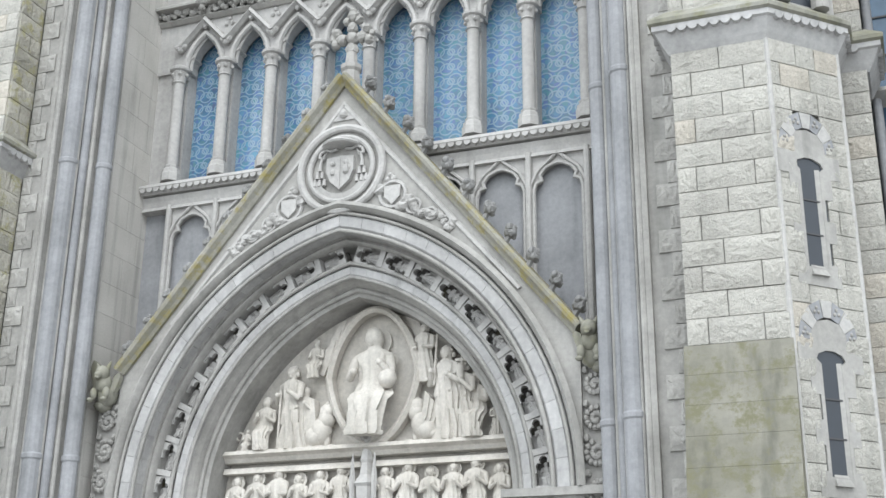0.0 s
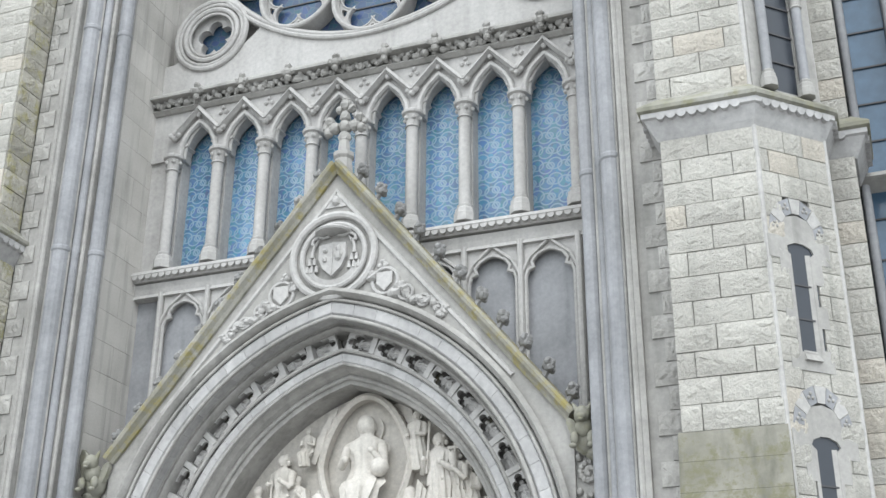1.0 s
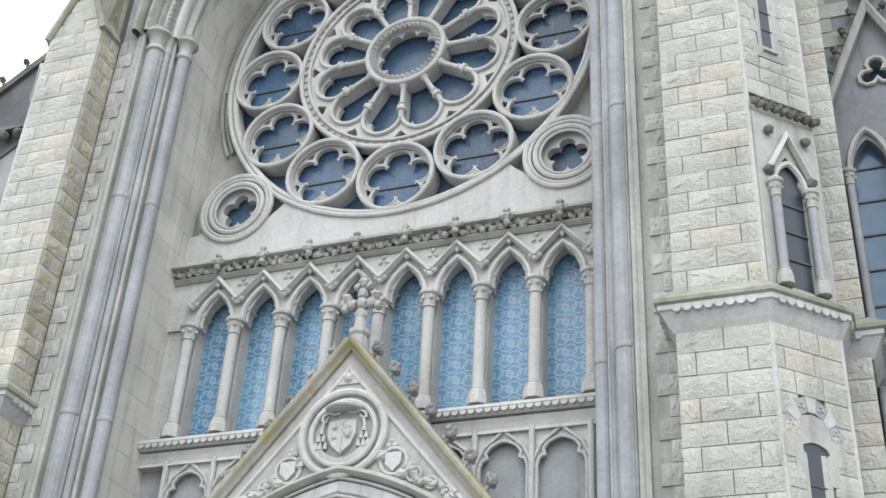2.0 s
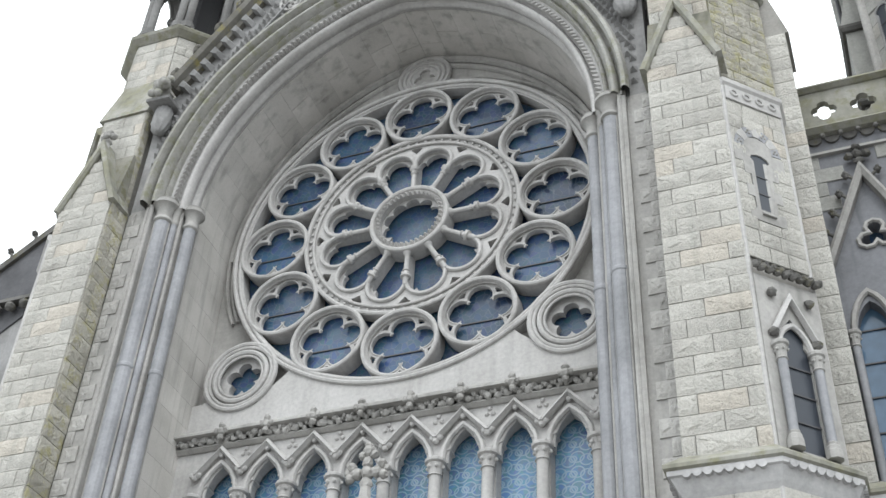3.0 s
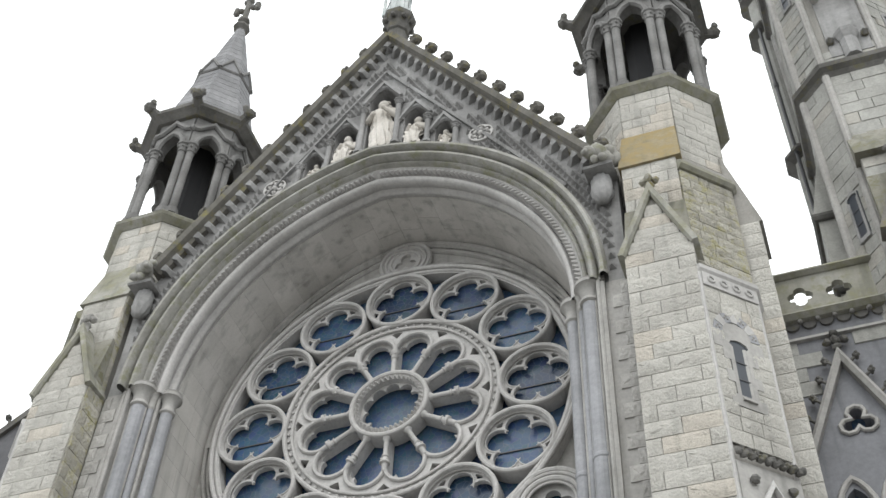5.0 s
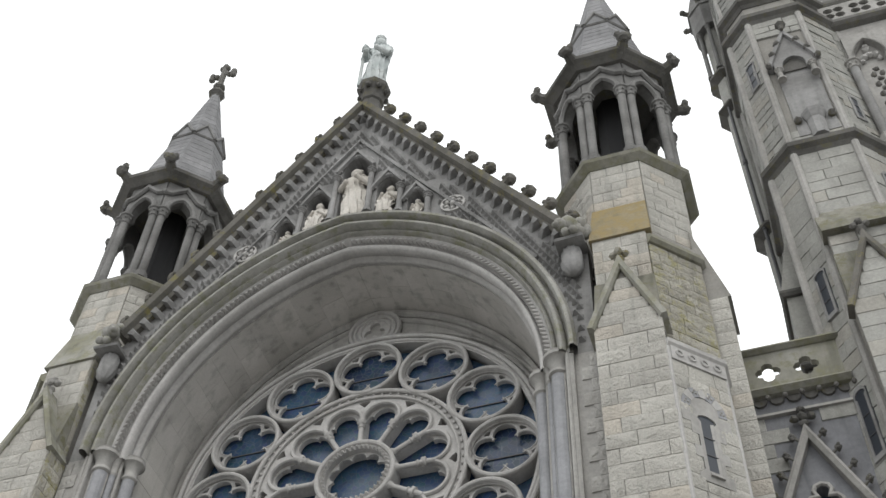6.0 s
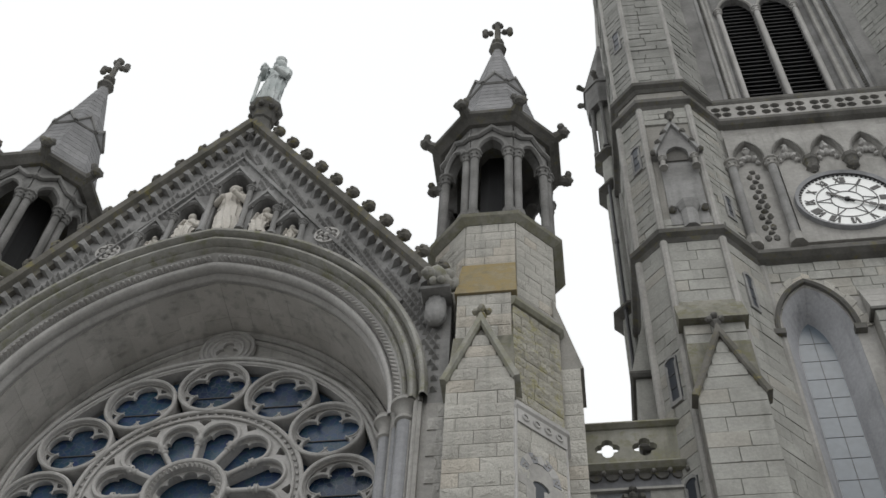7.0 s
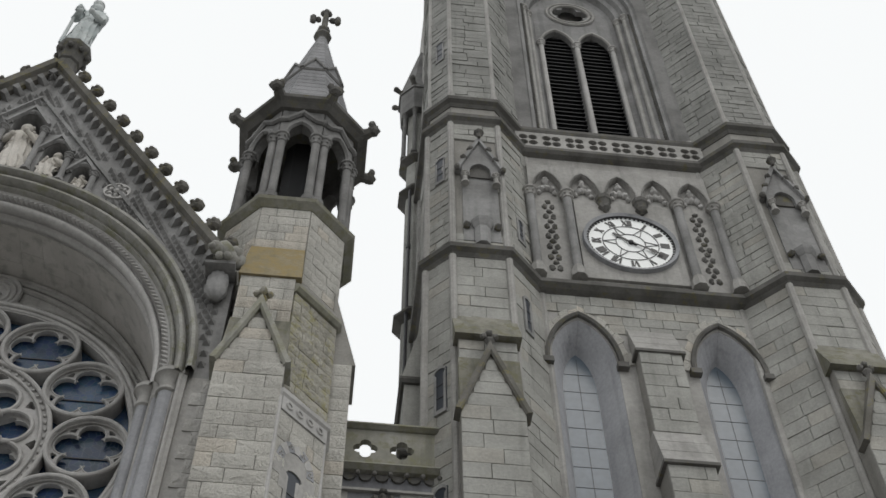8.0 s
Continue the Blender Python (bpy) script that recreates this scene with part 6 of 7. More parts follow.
    # rock-faced quoins along the front wall
    for j in range(46):
        z = 3.4 + j * COURSE
        w = (.38, .2)[j % 2]
        ob_ = new("quoin", QUOINS[j % 7])
        ob_.parent = wall_west
        ob_.matrix_basis = Matrix.Translation((s * (6.0 - w / 2), -2.105, z)) @ Matrix.Diagonal((w - .01, .05, COURSE - .014, 1))

# ---- south aisle end wall between turret and tower ----
aisle = thing("wall_aisle", "grey granite aisle wall with a gableted window and a pierced parapet", "wall", kind="structure")
AX = 9.56
bm = bmesh.new()
lights = [[(x - .3, 6.0)] + lancet_head(x, 14.55, .30, 15.3) + [(x + .3, 6.0)] for x in (AX - .38, AX + .38)]
plate(bm, [(8.2, 0), (8.2, 19.6), (10.75, 19.6), (10.75, 0)], lights + [foil(AX, 16.75, 3, .16, .15, k=7)], 0.0, .35)
part("wall", bm, AISLE, aisle)
for x in (AX - .38, AX + .38):
    bm = bmesh.new()
    box(bm, (x - .31, .25, 6.0), (x + .31, .28, 15.4))
    g = part("glazing", bm, GLASS_B, aisle, "outer glazing in square panes reflecting sky")
    bm = bmesh.new()
    for k in range(13):
        box(bm, (x - .3, .22, 6.4 + k * .7), (x + .3, .245, 6.43 + k * .7))
    part("glazing_bar", bm, LEAD, g)
    bm = bmesh.new()
    sweep(bm, [(p[0], -.03, p[1]) for p in lancet_head(x, 14.55, .36, 15.5)], roundp(.06, 6))
    part("hood_roll", bm, LIME, aisle)
for x in (AX - .76, AX, AX + .76):
    slim_column(aisle, x, -.08, 6.0, 14.62, .075, BLUE, LIME)
bm = bmesh.new()
box(bm, (9.2, .3, 16.4), (9.9, .33, 17.1))
part("pane", bm, GLASS_R, aisle)
bm = bmesh.new()
sweep(bm, [(p[0], -.03, p[1]) for p in foil(AX, 16.75, 3, .19, .17, k=7)], roundp(.045, 6), True)
part("trefoil_rim", bm, LIME, aisle)
bm = bmesh.new()
sweep(bm, [(AX - .95, -.05, 16.1), (AX, -.05, 18.35), (AX + .95, -.05, 16.1)], [(-.07, -.05), (-.07, .14), (0, .2), (.08, .14), (.08, -.05)])
part("gablet", bm, LIME, aisle)
for s in (-1, 1):
    for k in range(5):
        bm = bmesh.new()
        f = (k + .4) / 5
        leafy(bm, (AX + s * (.99 - .95 * f), -.15, 16.2 + 2.2 * f), (s * .92, 0, .38), (0, 0, 1), .12)
        part("crocket", bm, DARKST, aisle)
    bm = bmesh.new()
    for dx, dz, r in ((0, 0, .13), (.05, .12, .1), (-.06, -.1, .1)):
        knob(bm, (AX + s * 1.0 + dx, -.12, 16.0 + dz), r, 7, rough=.3)
    part("label_stop", bm, LIME, aisle)
bm = bmesh.new()
for dx, dz, r in ((0, 18.55, .09), (0, 18.75, .1), (-.17, 18.72, .09), (.17, 18.72, .09), (0, 18.93, .08)):
    knob(bm, (AX + dx, -.14, dz), r, 7, rough=.3)
part("gablet_finial", bm, DARKST, aisle)
bm = bmesh.new()
plate(bm, [(8.3, 19.6), (8.3, 20.75), (10.7, 20.75), (10.7, 19.6)], [foil(x, 20.2, 4, .14, .125, k=6) for x in (9.14, 9.92)], -.06, .1)
sweep(bm, [(8.3, 0, 20.82), (10.7, 0, 20.82)], [(-.1, -.2), (-.1, .14), (0, .2), (.06, .1), (.1, -.2)])
sweep(bm, [(8.3, 0, 19.6), (10.7, 0, 19.6)], [(-.09, -.1), (-.05, .22), (.06, .3), (.14, .18), (.14, -.1)])
part("parapet", bm, GREEN, aisle, "pierced parapet with quatrefoils")
for k in range(7):
    bm = bmesh.new()
    x = 8.5 + k * .34
    lathe(bm, [(.14, -.14), (.14, .0)], (x, -.06, 19.42), 10, axis=(0, -1, 0))
    knob(bm, (x + .17, -.2, 19.36), .06, 6)
    part("corbel", bm, DARKST, aisle)
bm = bmesh.new()
sweep(bm, [(8.3, 0, 19.02), (10.7, 0, 19.02)], [(-.05, -.05), (-.05, .06), (.04, .09), (.05, -.05)])
sweep(bm, [(8.3, 0, 10.5), (10.7, 0, 10.5)], [(-.1, -.05), (-.05, .2), (.06, .3), (.2, -.05)])
part("string_course", bm, LIME, aisle)
bm = bmesh.new()
courses_joined(bm, (8.3, -.002), (10.6, -.002), 16.1, 19.0, 81, lambda u, z, w: abs(u + 8.3 - AX) - w * .5 > (18.7 - z) * .46)
courses_joined(bm, (8.3, -.002), (8.65, -.002), 6, 16.1, 82)
tagged(part("stonework", bm, GRANJ, aisle, "coursed granite"), kind="stuff")

# ---- north aisle end, far side ----
na = thing("wall_north_aisle", "grey sloping aisle wall with a crocketed coping and slate roof", "wall", kind="structure")
bm = bmesh.new()
plate(bm, [(-14.5, 0), (-14.5, 18.9), (-8.2, 23.6), (-8.2, 0)], [], 0.3, .8)
part("wall", bm, GABLEST, na)
bm = bmesh.new()
hull(bm, [(-14.5, .25, 16.6), (-8.2, .25, 21.3), (-8.2, .9, 21.3), (-14.5, .9, 16.6)], [(-14.5, .25, 19.2), (-8.2, .25, 23.9), (-8.2, .9, 23.9), (-14.5, .9, 19.2)])
part("roof_edge", bm, ROOF, na, "dark weathered slates")
bm = bmesh.new()
sweep(bm, [(-14.5, .3, 19.3), (-8.2, .3, 24.0)], [(-.1, -.5), (-.1, .15), (.1, .15), (.1, -.5)])
part("coping", bm, DARKST, na)
for k in range(9):
    bm = bmesh.new()
    x = -14 + k * .62
    leafy(bm, (x, .2, 19.45 + (x + 14.5) * .746), (-.6, 0, .8), (0, 0, 1), .14)
    part("crocket", bm, DARKST, na)
bm = bmesh.new()
sweep(bm, [(-14.5, .3, 20.0), (-8.2, .3, 20.0)], [(-.1, -.1), (-.1, .2), (.1, .3), (.1, -.1)])
for k in range(14):
    knob(bm, (-14.2 + k * .42, .05, 19.75), .14, 7, rough=.3)
part("cornice", bm, DARKST, na)

# ---- bell tower ----
tower = thing("bell_tower", "tall granite bell tower with octagonal corner turrets, clock and louvred belfry", "tower")
TC, TW = 16.2, 0.5              # axis and front plane of the tower wall
bm = bmesh.new()
def lancet_loop(x, w, z0, zs, top):
    return [(x - w, z0)] + lancet_head(x, zs, w, top, 8) + [(x + w, z0)]
LX = (14.38, 18.06)
bh = arch(1.6, 46.0, 1.6 + 2.35, 16, 35.3, TC)
plate(bm, [(12.5, 0), (12.5, 35.2), (19.9, 35.2), (19.9, 0)], [lancet_loop(x, .84, 14.5, 24.2, 25.95) for x in LX], TW, TW + .25)
part("wall", bm, LIME, tower)
bm = bmesh.new()
plate(bm, [(12.5, 35.2), (12.5, 54), (19.9, 54), (19.9, 35.2)], [bh], TW, TW + .25)
part("belfry_wall", bm, LANT, tower)
bm = bmesh.new()
box(bm, (10.6, 2.4, 0), (21.8, 10.5, 52))
box(bm, (12.6, 1.9, 0), (19.8, 2.41, 52))
part("core", bm, LIME, tower)
for x in LX:
    bm = bmesh.new()
    a, b = lancet_loop(x, .84, 14.5, 24.2, 25.95), lancet_loop(x, .41, 14.9, 24.0, 25.35)
    va, vb = [bm.verts.new((p[0], TW + .02, p[1])) for p in a], [bm.verts.new((p[0], 1.25, p[1])) for p in b]
    for i in range(len(a)):
        bm.faces.new((va[i], va[(i + 1) % len(a)], vb[(i + 1) % len(a)], vb[i]))
    lw = part("lancet_window", bm, SPLAY, tower, "tall lancet with splayed blue-grey reveals")
    bm = bmesh.new()
    plate(bm, lancet_loop(x, .43, 14.8, 24.0, 25.4), [], 1.22, 1.25)
    part("glazing", bm, GLASS_T, lw, "pale sky-reflecting outer glazing")
    bm = bmesh.new()
    for k in range(16):
        box(bm, (x - .42, 1.212, 15.0 + k * .64), (x + .42, 1.219, 15.012 + k * .64))
    box(bm, (x - .007, 1.213, 14.9), (x + .007, 1.2185, 25.2))
    part("glazing_bar", bm, LEAD, lw)
    bm = bmesh.new()
    hp = lancet_head(x, 24.2, .93, 26.1, 9)
    sweep(bm, [(p[0], TW - .03, p[1]) for p in hp], [(-.06, -.02), (-.06, .08), (0, .12), (.06, .08), (.06, -.02)])
    for e in (hp[0], hp[-1]):
        box(bm, (e[0] - .14, TW - .18, e[1] - .16), (e[0] + .14, TW + .01, e[1] + .02))
    part("hood_mould", bm, DARKST, lw)
    rng = random.Random(5)
    for k in range(14):
        f0, f1 = k / 14, (k + .95) / 14
        n = len(hp) - 1
        def on(f, grow):
            i = min(int(f * n), n - 1)
            t = f * n - i
            p = (hp[i][0] * (1 - t) + hp[i + 1][0] * t, hp[i][1] * (1 - t) + hp[i + 1][1] * t)
            d = Vector((p[0] - x, p[1] - 24.0)).normalized()
            return (p[0] + d.x * grow, p[1] + d.y * grow)
        g = .28 + .1 * (k % 2)
        bm = bmesh.new()
        plate(bm, [on(f0, .07), on(f1, .07), on(f1, g), on(f0, g)], [], TW - .035, TW)
        part("arch_stone", bm, GRAN, lw)
pil = thing("pilaster", "coursed granite pilaster with smooth sloping set-offs between the lancets", "pilaster")
bm = bmesh.new()                # central pilaster with set-offs
box(bm, (15.66, .12, 20.4), (16.74, TW + .01, 24.5))
box(bm, (15.66, -.2, 0), (16.74, TW + .01, 20.35))
part("core", bm, MORTAR, pil)
for z0, z1, y0, y1 in ((24.45, 25.65, .06, .47), (20.35, 21.6, -.27, .1)):
    for k in range(3):
        f, g = k / 3, (k + .97) / 3
        bm = bmesh.new()
        hull(bm, [(x, y, z0 + (z1 - z0) * f) for x, y in ((15.6, y0 + (y1 - y0) * f), (16.8, y0 + (y1 - y0) * f), (16.8, .55), (15.6, .55))], [(x, y, z0 + (z1 - z0) * g) for x, y in ((15.6, y0 + (y1 - y0) * g), (16.8, y0 + (y1 - y0) * g), (16.8, .55), (15.6, .55))])
        part("set_off", bm, LIME, pil)
    bm = bmesh.new()
    box(bm, (15.57, y0 - .03, z0 - .09), (16.83, .54, z0 - .003))
    part("drip", bm, DARKST, pil)
bm = bmesh.new()
courses_joined(bm, (15.66, .118), (16.74, .118), 21.6, 24.36, 301, h=.4)
courses_joined(bm, (15.66, -.202), (16.74, -.202), 12, 20.26, 302, h=.4)
tagged(part("stonework", bm, GRANJ, pil, "coursed granite"), kind="stuff")

def tower_turret(s):
    cx, cy, apo = TC + s * 4.43, 1.3, 1.75
    t = thing("tower_turret", "octagonal granite corner turret of the bell tower with string courses", "turret", "tower corner turrets")
    def plan(inset, z):
        k = 1 - inset / apo
        pts = [(-.72, -1.75), (.72, -1.75), (1.72, -.75), (1.72, 1.2), (-1.34, 1.2), (-1.34, -1.13)]
        return [(cx - s * x * k, cy + y * k, z) for x, y in (pts if s < 0 else pts[::-1])]
    bm = bmesh.new()
    hull(bm, plan(0, 0), plan(0, 27.0))
    hull(bm, plan(.04, 27.0), plan(.04, 34.0))
    hull(bm, plan(.1, 34.0), plan(.1, 54.0))
    part("core", bm, MORTAR, t)
    for z, a in ((27.0, 0), (33.9, .04), (35.1, .1)):
        bm = bmesh.new()
        sweep(bm, plan(a, z), [(-.1, -.1), (.03, -.1), (.1, .02), (.22, .1), (.24, .24), (.05, .42), (-.1, .42)], True, (0, 0, 1))
        part("string_course", bm, DARKST, t, "dark moulded string")
    o, o3, o2 = [[(p[0], p[1]) for p in plan(d - .002, 0)] for d in (0, .04, .1)]
    front = 0 if s < 0 else 4
    edges = (5, 0, 1) if s < 0 else (3, 4, 5)
    if s < 0:
        edges += (4,)
    bm, bm2 = bmesh.new(), bmesh.new()
    for k in edges:
        n = (k + 1) % 6
        courses_joined(bm, o[k], o[n], 10, 26.9, 100 + k + s, h=.40)
        courses_joined(bm2, o2[k], o2[n], 35.5, 54, 130 + k + s, h=.30, long=(.5, 1.1), proud=.045, edge=.013)
        skip = (lambda u, z, w: not (abs(u - .7) < .45 + w * .4 and 27.9 < z < 33.0)) if k == front else None
        courses_joined(bm, o3[k], o3[n], 27.4, 33.8, 160 + k + s, skip, h=.30, proud=.04, long=(.5, 1.1), edge=.012)
    tagged(part("stonework", bm, GRANJ, t, "coursed rock-faced granite"), kind="stuff")
    tagged(part("stonework", bm2, GRAND, t, "darker rock-faced granite"), kind="stuff")
    for x, y, _ in plan(.1, 0):     # slim angle shafts of the upper stage
        bm = bmesh.new()
        lathe(bm, [(.15, 35.4), (.15, 35.75), (.09, 35.85), (.085, 54)], (x, y, 0), 8)
        part("angle_shaft", bm, LIME, t)
    for a, z0, z1 in ((0, 10.0, 26.9), (.04, 27.4, 33.8)):   # dressed margins on the angles
        for x, y, _ in plan(a - .03, 0):
            bm = bmesh.new()
            lathe(bm, [(.1, z0), (.1, z1)], (x, y, 0), 8)
            part("dressed_angle", bm, LIME, t)
    # canopied niche on the front face: gablet on shafts, smooth panel, bracket
    y, nx = cy - apo + .04, cx + .08
    bm = bmesh.new()
    box(bm, (nx - .5, y - .05, 27.7), (nx + .5, y + .02, 31.2))
    ni = part("niche", bm, GABLEST, t, "smooth sunk panel under a carved canopy")
    bm = bmesh.new()
    c = .1
    plate(bm, [(nx - .52, 30.7), (nx - .52, 31.3), (nx, 32.6), (nx + .52, 31.3), (nx + .52, 30.7), (nx + .3, 30.7)] + arch(c, 30.95, .3 + c, 6, None, nx)[::-1] + [(nx - .3, 30.7)], [], y - .2, y + .02)
    can = part("canopy", bm, GABLEST, ni)
    # darker plate filling the arch of the niche
    bm = bmesh.new()
    plate(bm, [(nx - .3, 30.75)] + arch(c, 30.95, .3 + c, 6, None, nx) + [(nx + .3, 30.75)], [], y - .1, y - .06)
    part("niche_head", bm, DARKST, can, "dark back of the niche head")
    bm = bmesh.new()
    sweep(bm, [(nx - .64, y - .2, 30.95), (nx - .5, y - .2, 31.35), (nx, y - .2, 32.6), (nx + .5, y - .2, 31.35), (nx + .64, y - .2, 30.95)], [(-.07, -.2), (-.07, .06), (.05, .1), (.09, -.2)])
    part("niche_gablet", bm, GABLEST, can)
    for sx in (-1, 1):
        for k in range(3):
            bm = bmesh.new()
            knob(bm, (nx + sx * (.66 - .2 * k), y - .25, 31.0 + .52 * k), .1, 7, rough=.3)
            part("crocket", bm, DARKST, can)
        slim_column(ni, nx + sx * .44, y - .22, 30.2, 30.75, .07, LIME, LIME, base_h=.16, cap_h=.2, seg=8)
    bm = bmesh.new()
    lathe(bm, [(.05, 32.6), (.09, 32.75), (.16, 32.85), (.05, 33.05)], (nx, y - .34, 0), 7)
    part("finial", bm, DARKST, can)
    bm = bmesh.new()
    lathe(bm, [(.22, 27.5), (.23, 28.2), (.26, 28.25), (.32, 28.42), (.33, 28.52), (.2, 28.56)], (nx, y - .02, 0), 8, math.pi / 8)
    part("niche_bracket", bm, GABLEST, ni)
    for sx in (-1, 1):
        bm = bmesh.new()
        knob(bm, (nx + sx * .42, y - .12, 28.3), .11, 7, rough=.25)
        part("bracket_stop", bm, DARKST, ni)
    # front pier with a gablet and set-off
    yf = cy - apo
    bm = bmesh.new()
    box(bm, (cx - .68, yf - .35, 0), (cx + .68, yf, 23.2))
    part("pier", bm, MORTAR, t)
    bm = bmesh.new()
    for k in range(4):
        z0, z1 = 23.2 + k * .33, 23.2 + (k + 1) * .33
        y0, y1 = yf - .55 + k * .14, yf - .55 + (k + 1) * .14 - .02
        hull(bm, [(cx + a, b, z0) for a, b in ((-.78, y0), (.78, y0), (.78, yf + .02), (-.78, yf + .02))], [(cx + a, b, z1) for a, b in ((-.78, y1), (.78, y1), (.78, yf + .02), (-.78, yf + .02))])
    part("set_off", bm, ALGAE, t)
    bm = bmesh.new()
    hull(bm, [(cx + a, b, 20.75) for a, b in ((-.7, yf - .56), (.7, yf - .56), (.7, yf - .3), (-.7, yf - .3))], [(cx + a, b, 22.5) for a, b in ((-.7, yf - .40), (.7, yf - .40), (.7, yf - .3), (-.7, yf - .3))])
    part("weathering", bm, ALGAE, t, "dark sloping slab behind the gablet")
    bm = bmesh.new()
    plate(bm, [(cx - .7, 0), (cx - .7, 20.7), (cx, 22.6), (cx + .7, 20.7), (cx + .7, 0)], [], yf - .62, yf - .3)
    part("gablet_wall", bm, MORTAR, t)
    bm = bmesh.new()
    sweep(bm, [(cx - .78, yf - .62, 20.5), (cx, yf - .62, 22.65), (cx + .78, yf - .62, 20.5)], [(-.05, -.3), (-.05, .1), (.06, .12), (.1, .08), (.1, -.3)])
    part("gablet_coping", bm, MOSSD, t)
    bm = bmesh.new()
    lathe(bm, [(.08, 22.5), (.07, 22.8), (.13, 22.9), (.06, 23.0)], (cx, yf - .6, 0), 6)
    for dx, dz in ((-.13, 23.05), (.13, 23.05), (0, 23.18)):
        knob(bm, (cx + dx, yf - .6, dz), .09, 6)
    part("gablet_finial", bm, DARKST, t)
    bm = bmesh.new()
    courses_joined(bm, (cx - .7, yf - .622), (cx + .7, yf - .622), 8, 20.7, 190 + s, h=.42)
    for k in range(5):
        z0 = 20.7 + k * .38
        half = (22.6 - z0 - .38) * .37
        if half > .06:
            courses_joined(bm, (cx - half, yf - .622), (cx + half, yf - .622), z0, z0 + .38, 197 + k, h=.38)
    courses_joined(bm, (cx - .68, yf - .352), (cx + .68, yf - .352), 22.5, 23.15, 195 + s, h=.33)
    tagged(part("pier_stonework", bm, GRANJ, t, "coursed granite"), kind="stuff")
    # slit windows on the oblique face towards the nave
    if s < 0:
        for ring, u, z0, z1 in ((o, .48, 17.4, 19.0), (o, .48, 21.4, 22.7), (o3, .48, 30.9, 32.0), (o2, .45, 38.6, 39.8), (o2, .45, 44.0, 45.0)):
            slit_window(t, face_matrix(ring[5], ring[0]), u, z0, z1, .11, True)
        slit_window(t, face_matrix(o[1], o[2]), .6, 24.6, 25.8, .085, True)
        slit_window(t, face_matrix(o3[1], o3[2]), .7, 28.6, 29.5, .08, True)


tower_turret(-1)
tower_turret(1)
bm = bmesh.new()
courses_joined(bm, (13.0, TW - .002), (19.4, TW - .002), 10, 26.9, 170, lambda u, z, w: all(abs(u + 13.0 - x) - w * .5 > (.87 if z < 24.2 else .98 - (z - 24.2) * .3 if z < 26.2 else -1) for x in LX) and abs(u + 13.0 - TC) - w * .5 > (.55 if z < 25.4 else -5), h=.36, long=(.3, .75))
tagged(part("stonework", bm, GRANJ, tower, "coursed granite"), kind="stuff")
for z, d in ((27.0, .3), (33.9, .25), (35.15, .2)):
    bm = bmesh.new()
    sweep(bm, [(13.2, TW, z), (19.2, TW, z)], [(.1, -.05), (.0, .16), (-.1, d), (-.24, d), (-.4, -.05)])
    part("string_course", bm, DARKST, tower, "dark moulded string")
# clock storey
for i in range(5):
    x = TC + (i - 2) * 1.1
    bm = bmesh.new()
    plate(bm, [(x - .549, 31.6), (x - .549, 33.2), (x + .549, 33.2), (x + .549, 31.6), (x + .42, 31.6)] + lancet_head(x, 31.7, .42, 32.75)[::-1] + [(x - .42, 31.6)], [], TW - .16, TW - .002)
    h = part("blind_arch", bm, LIME, tower)
    bm = bmesh.new()
    for k in range(3):
        sweep(bm, [(p[0], TW - .18, p[1]) for p in lancet_head(x, 31.7, .44, 32.8)], roundp(.045, 5))
    part("arch_roll", bm, LIME, h)
    bm = bmesh.new()
    for dx, dz, r in ((0, 32.35, .13), (-.16, 32.0, .12), (.16, 32.0, .12), (0, 32.05, .12), (-.24, 31.8, .08), (.24, 31.8, .08), (0, 32.55, .08)):
        knob(bm, (x + dx, TW - .05, dz), r, 7, rough=.3)
    part("leaf_carving", bm, PALE, h)
for i, x in enumerate((13.45, 14.55, 17.85, 18.95)):
    slim_column(tower, x, TW - .18, 27.5, 31.66, .13, GABLEST, LIME, base_h=.5, cap_h=.35, seg=10)
for x in (15.65, 16.75):
    bm = bmesh.new()
    lathe(bm, [(.05, 30.95), (.14, 31.15), (.2, 31.4), (.24, 31.45), (.24, 31.62)], (x, TW - .12, 0), 8)
    knob(bm, (x, TW - .16, 31.15), .17, 7, rough=.3)
    part("corbel", bm, DARKST, tower)
for x in (14.0, 18.4):
    bm = bmesh.new()
    for k in range(7):
        for dx in (-.11, .11):
            knob(bm, (x + dx, TW, 28.1 + k * .5), .085, 7, 1.5, .35)
        knob(bm, (x, TW, 28.35 + k * .5), .09, 7, 1.0, .35)
    part("leaf_panel", bm, DARKST, tower)
bm = bmesh.new()
plate(bm, [(14.75, 27.7), (14.75, 31.5), (17.65, 31.5), (17.65, 27.7)], [circle(TC, 29.45, 1.34, 40)], TW - .09, TW - .002)
part("clock_surround", bm, LIME, tower)
# balustrade
bm = bmesh.new()
plate(bm, [(13.2, 34.15), (13.2, 35.05), (19.2, 35.05), (19.2, 34.15)], [circle(13.6 + k * .74 + dx, 34.6 + dz, .145, 10) for k in range(8) for dx, dz in ((-.15, .16), (.15, .16), (-.15, -.16), (.15, -.16))], TW - .2, TW - .06)
part("balustrade", bm, LIME, tower, "parapet pierced with quatrefoils")
# added black sheet: paints the shade seen through the piercings
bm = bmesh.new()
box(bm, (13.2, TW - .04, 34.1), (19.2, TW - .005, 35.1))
part("balustrade_shade_sheet", bm, DARK, tower)
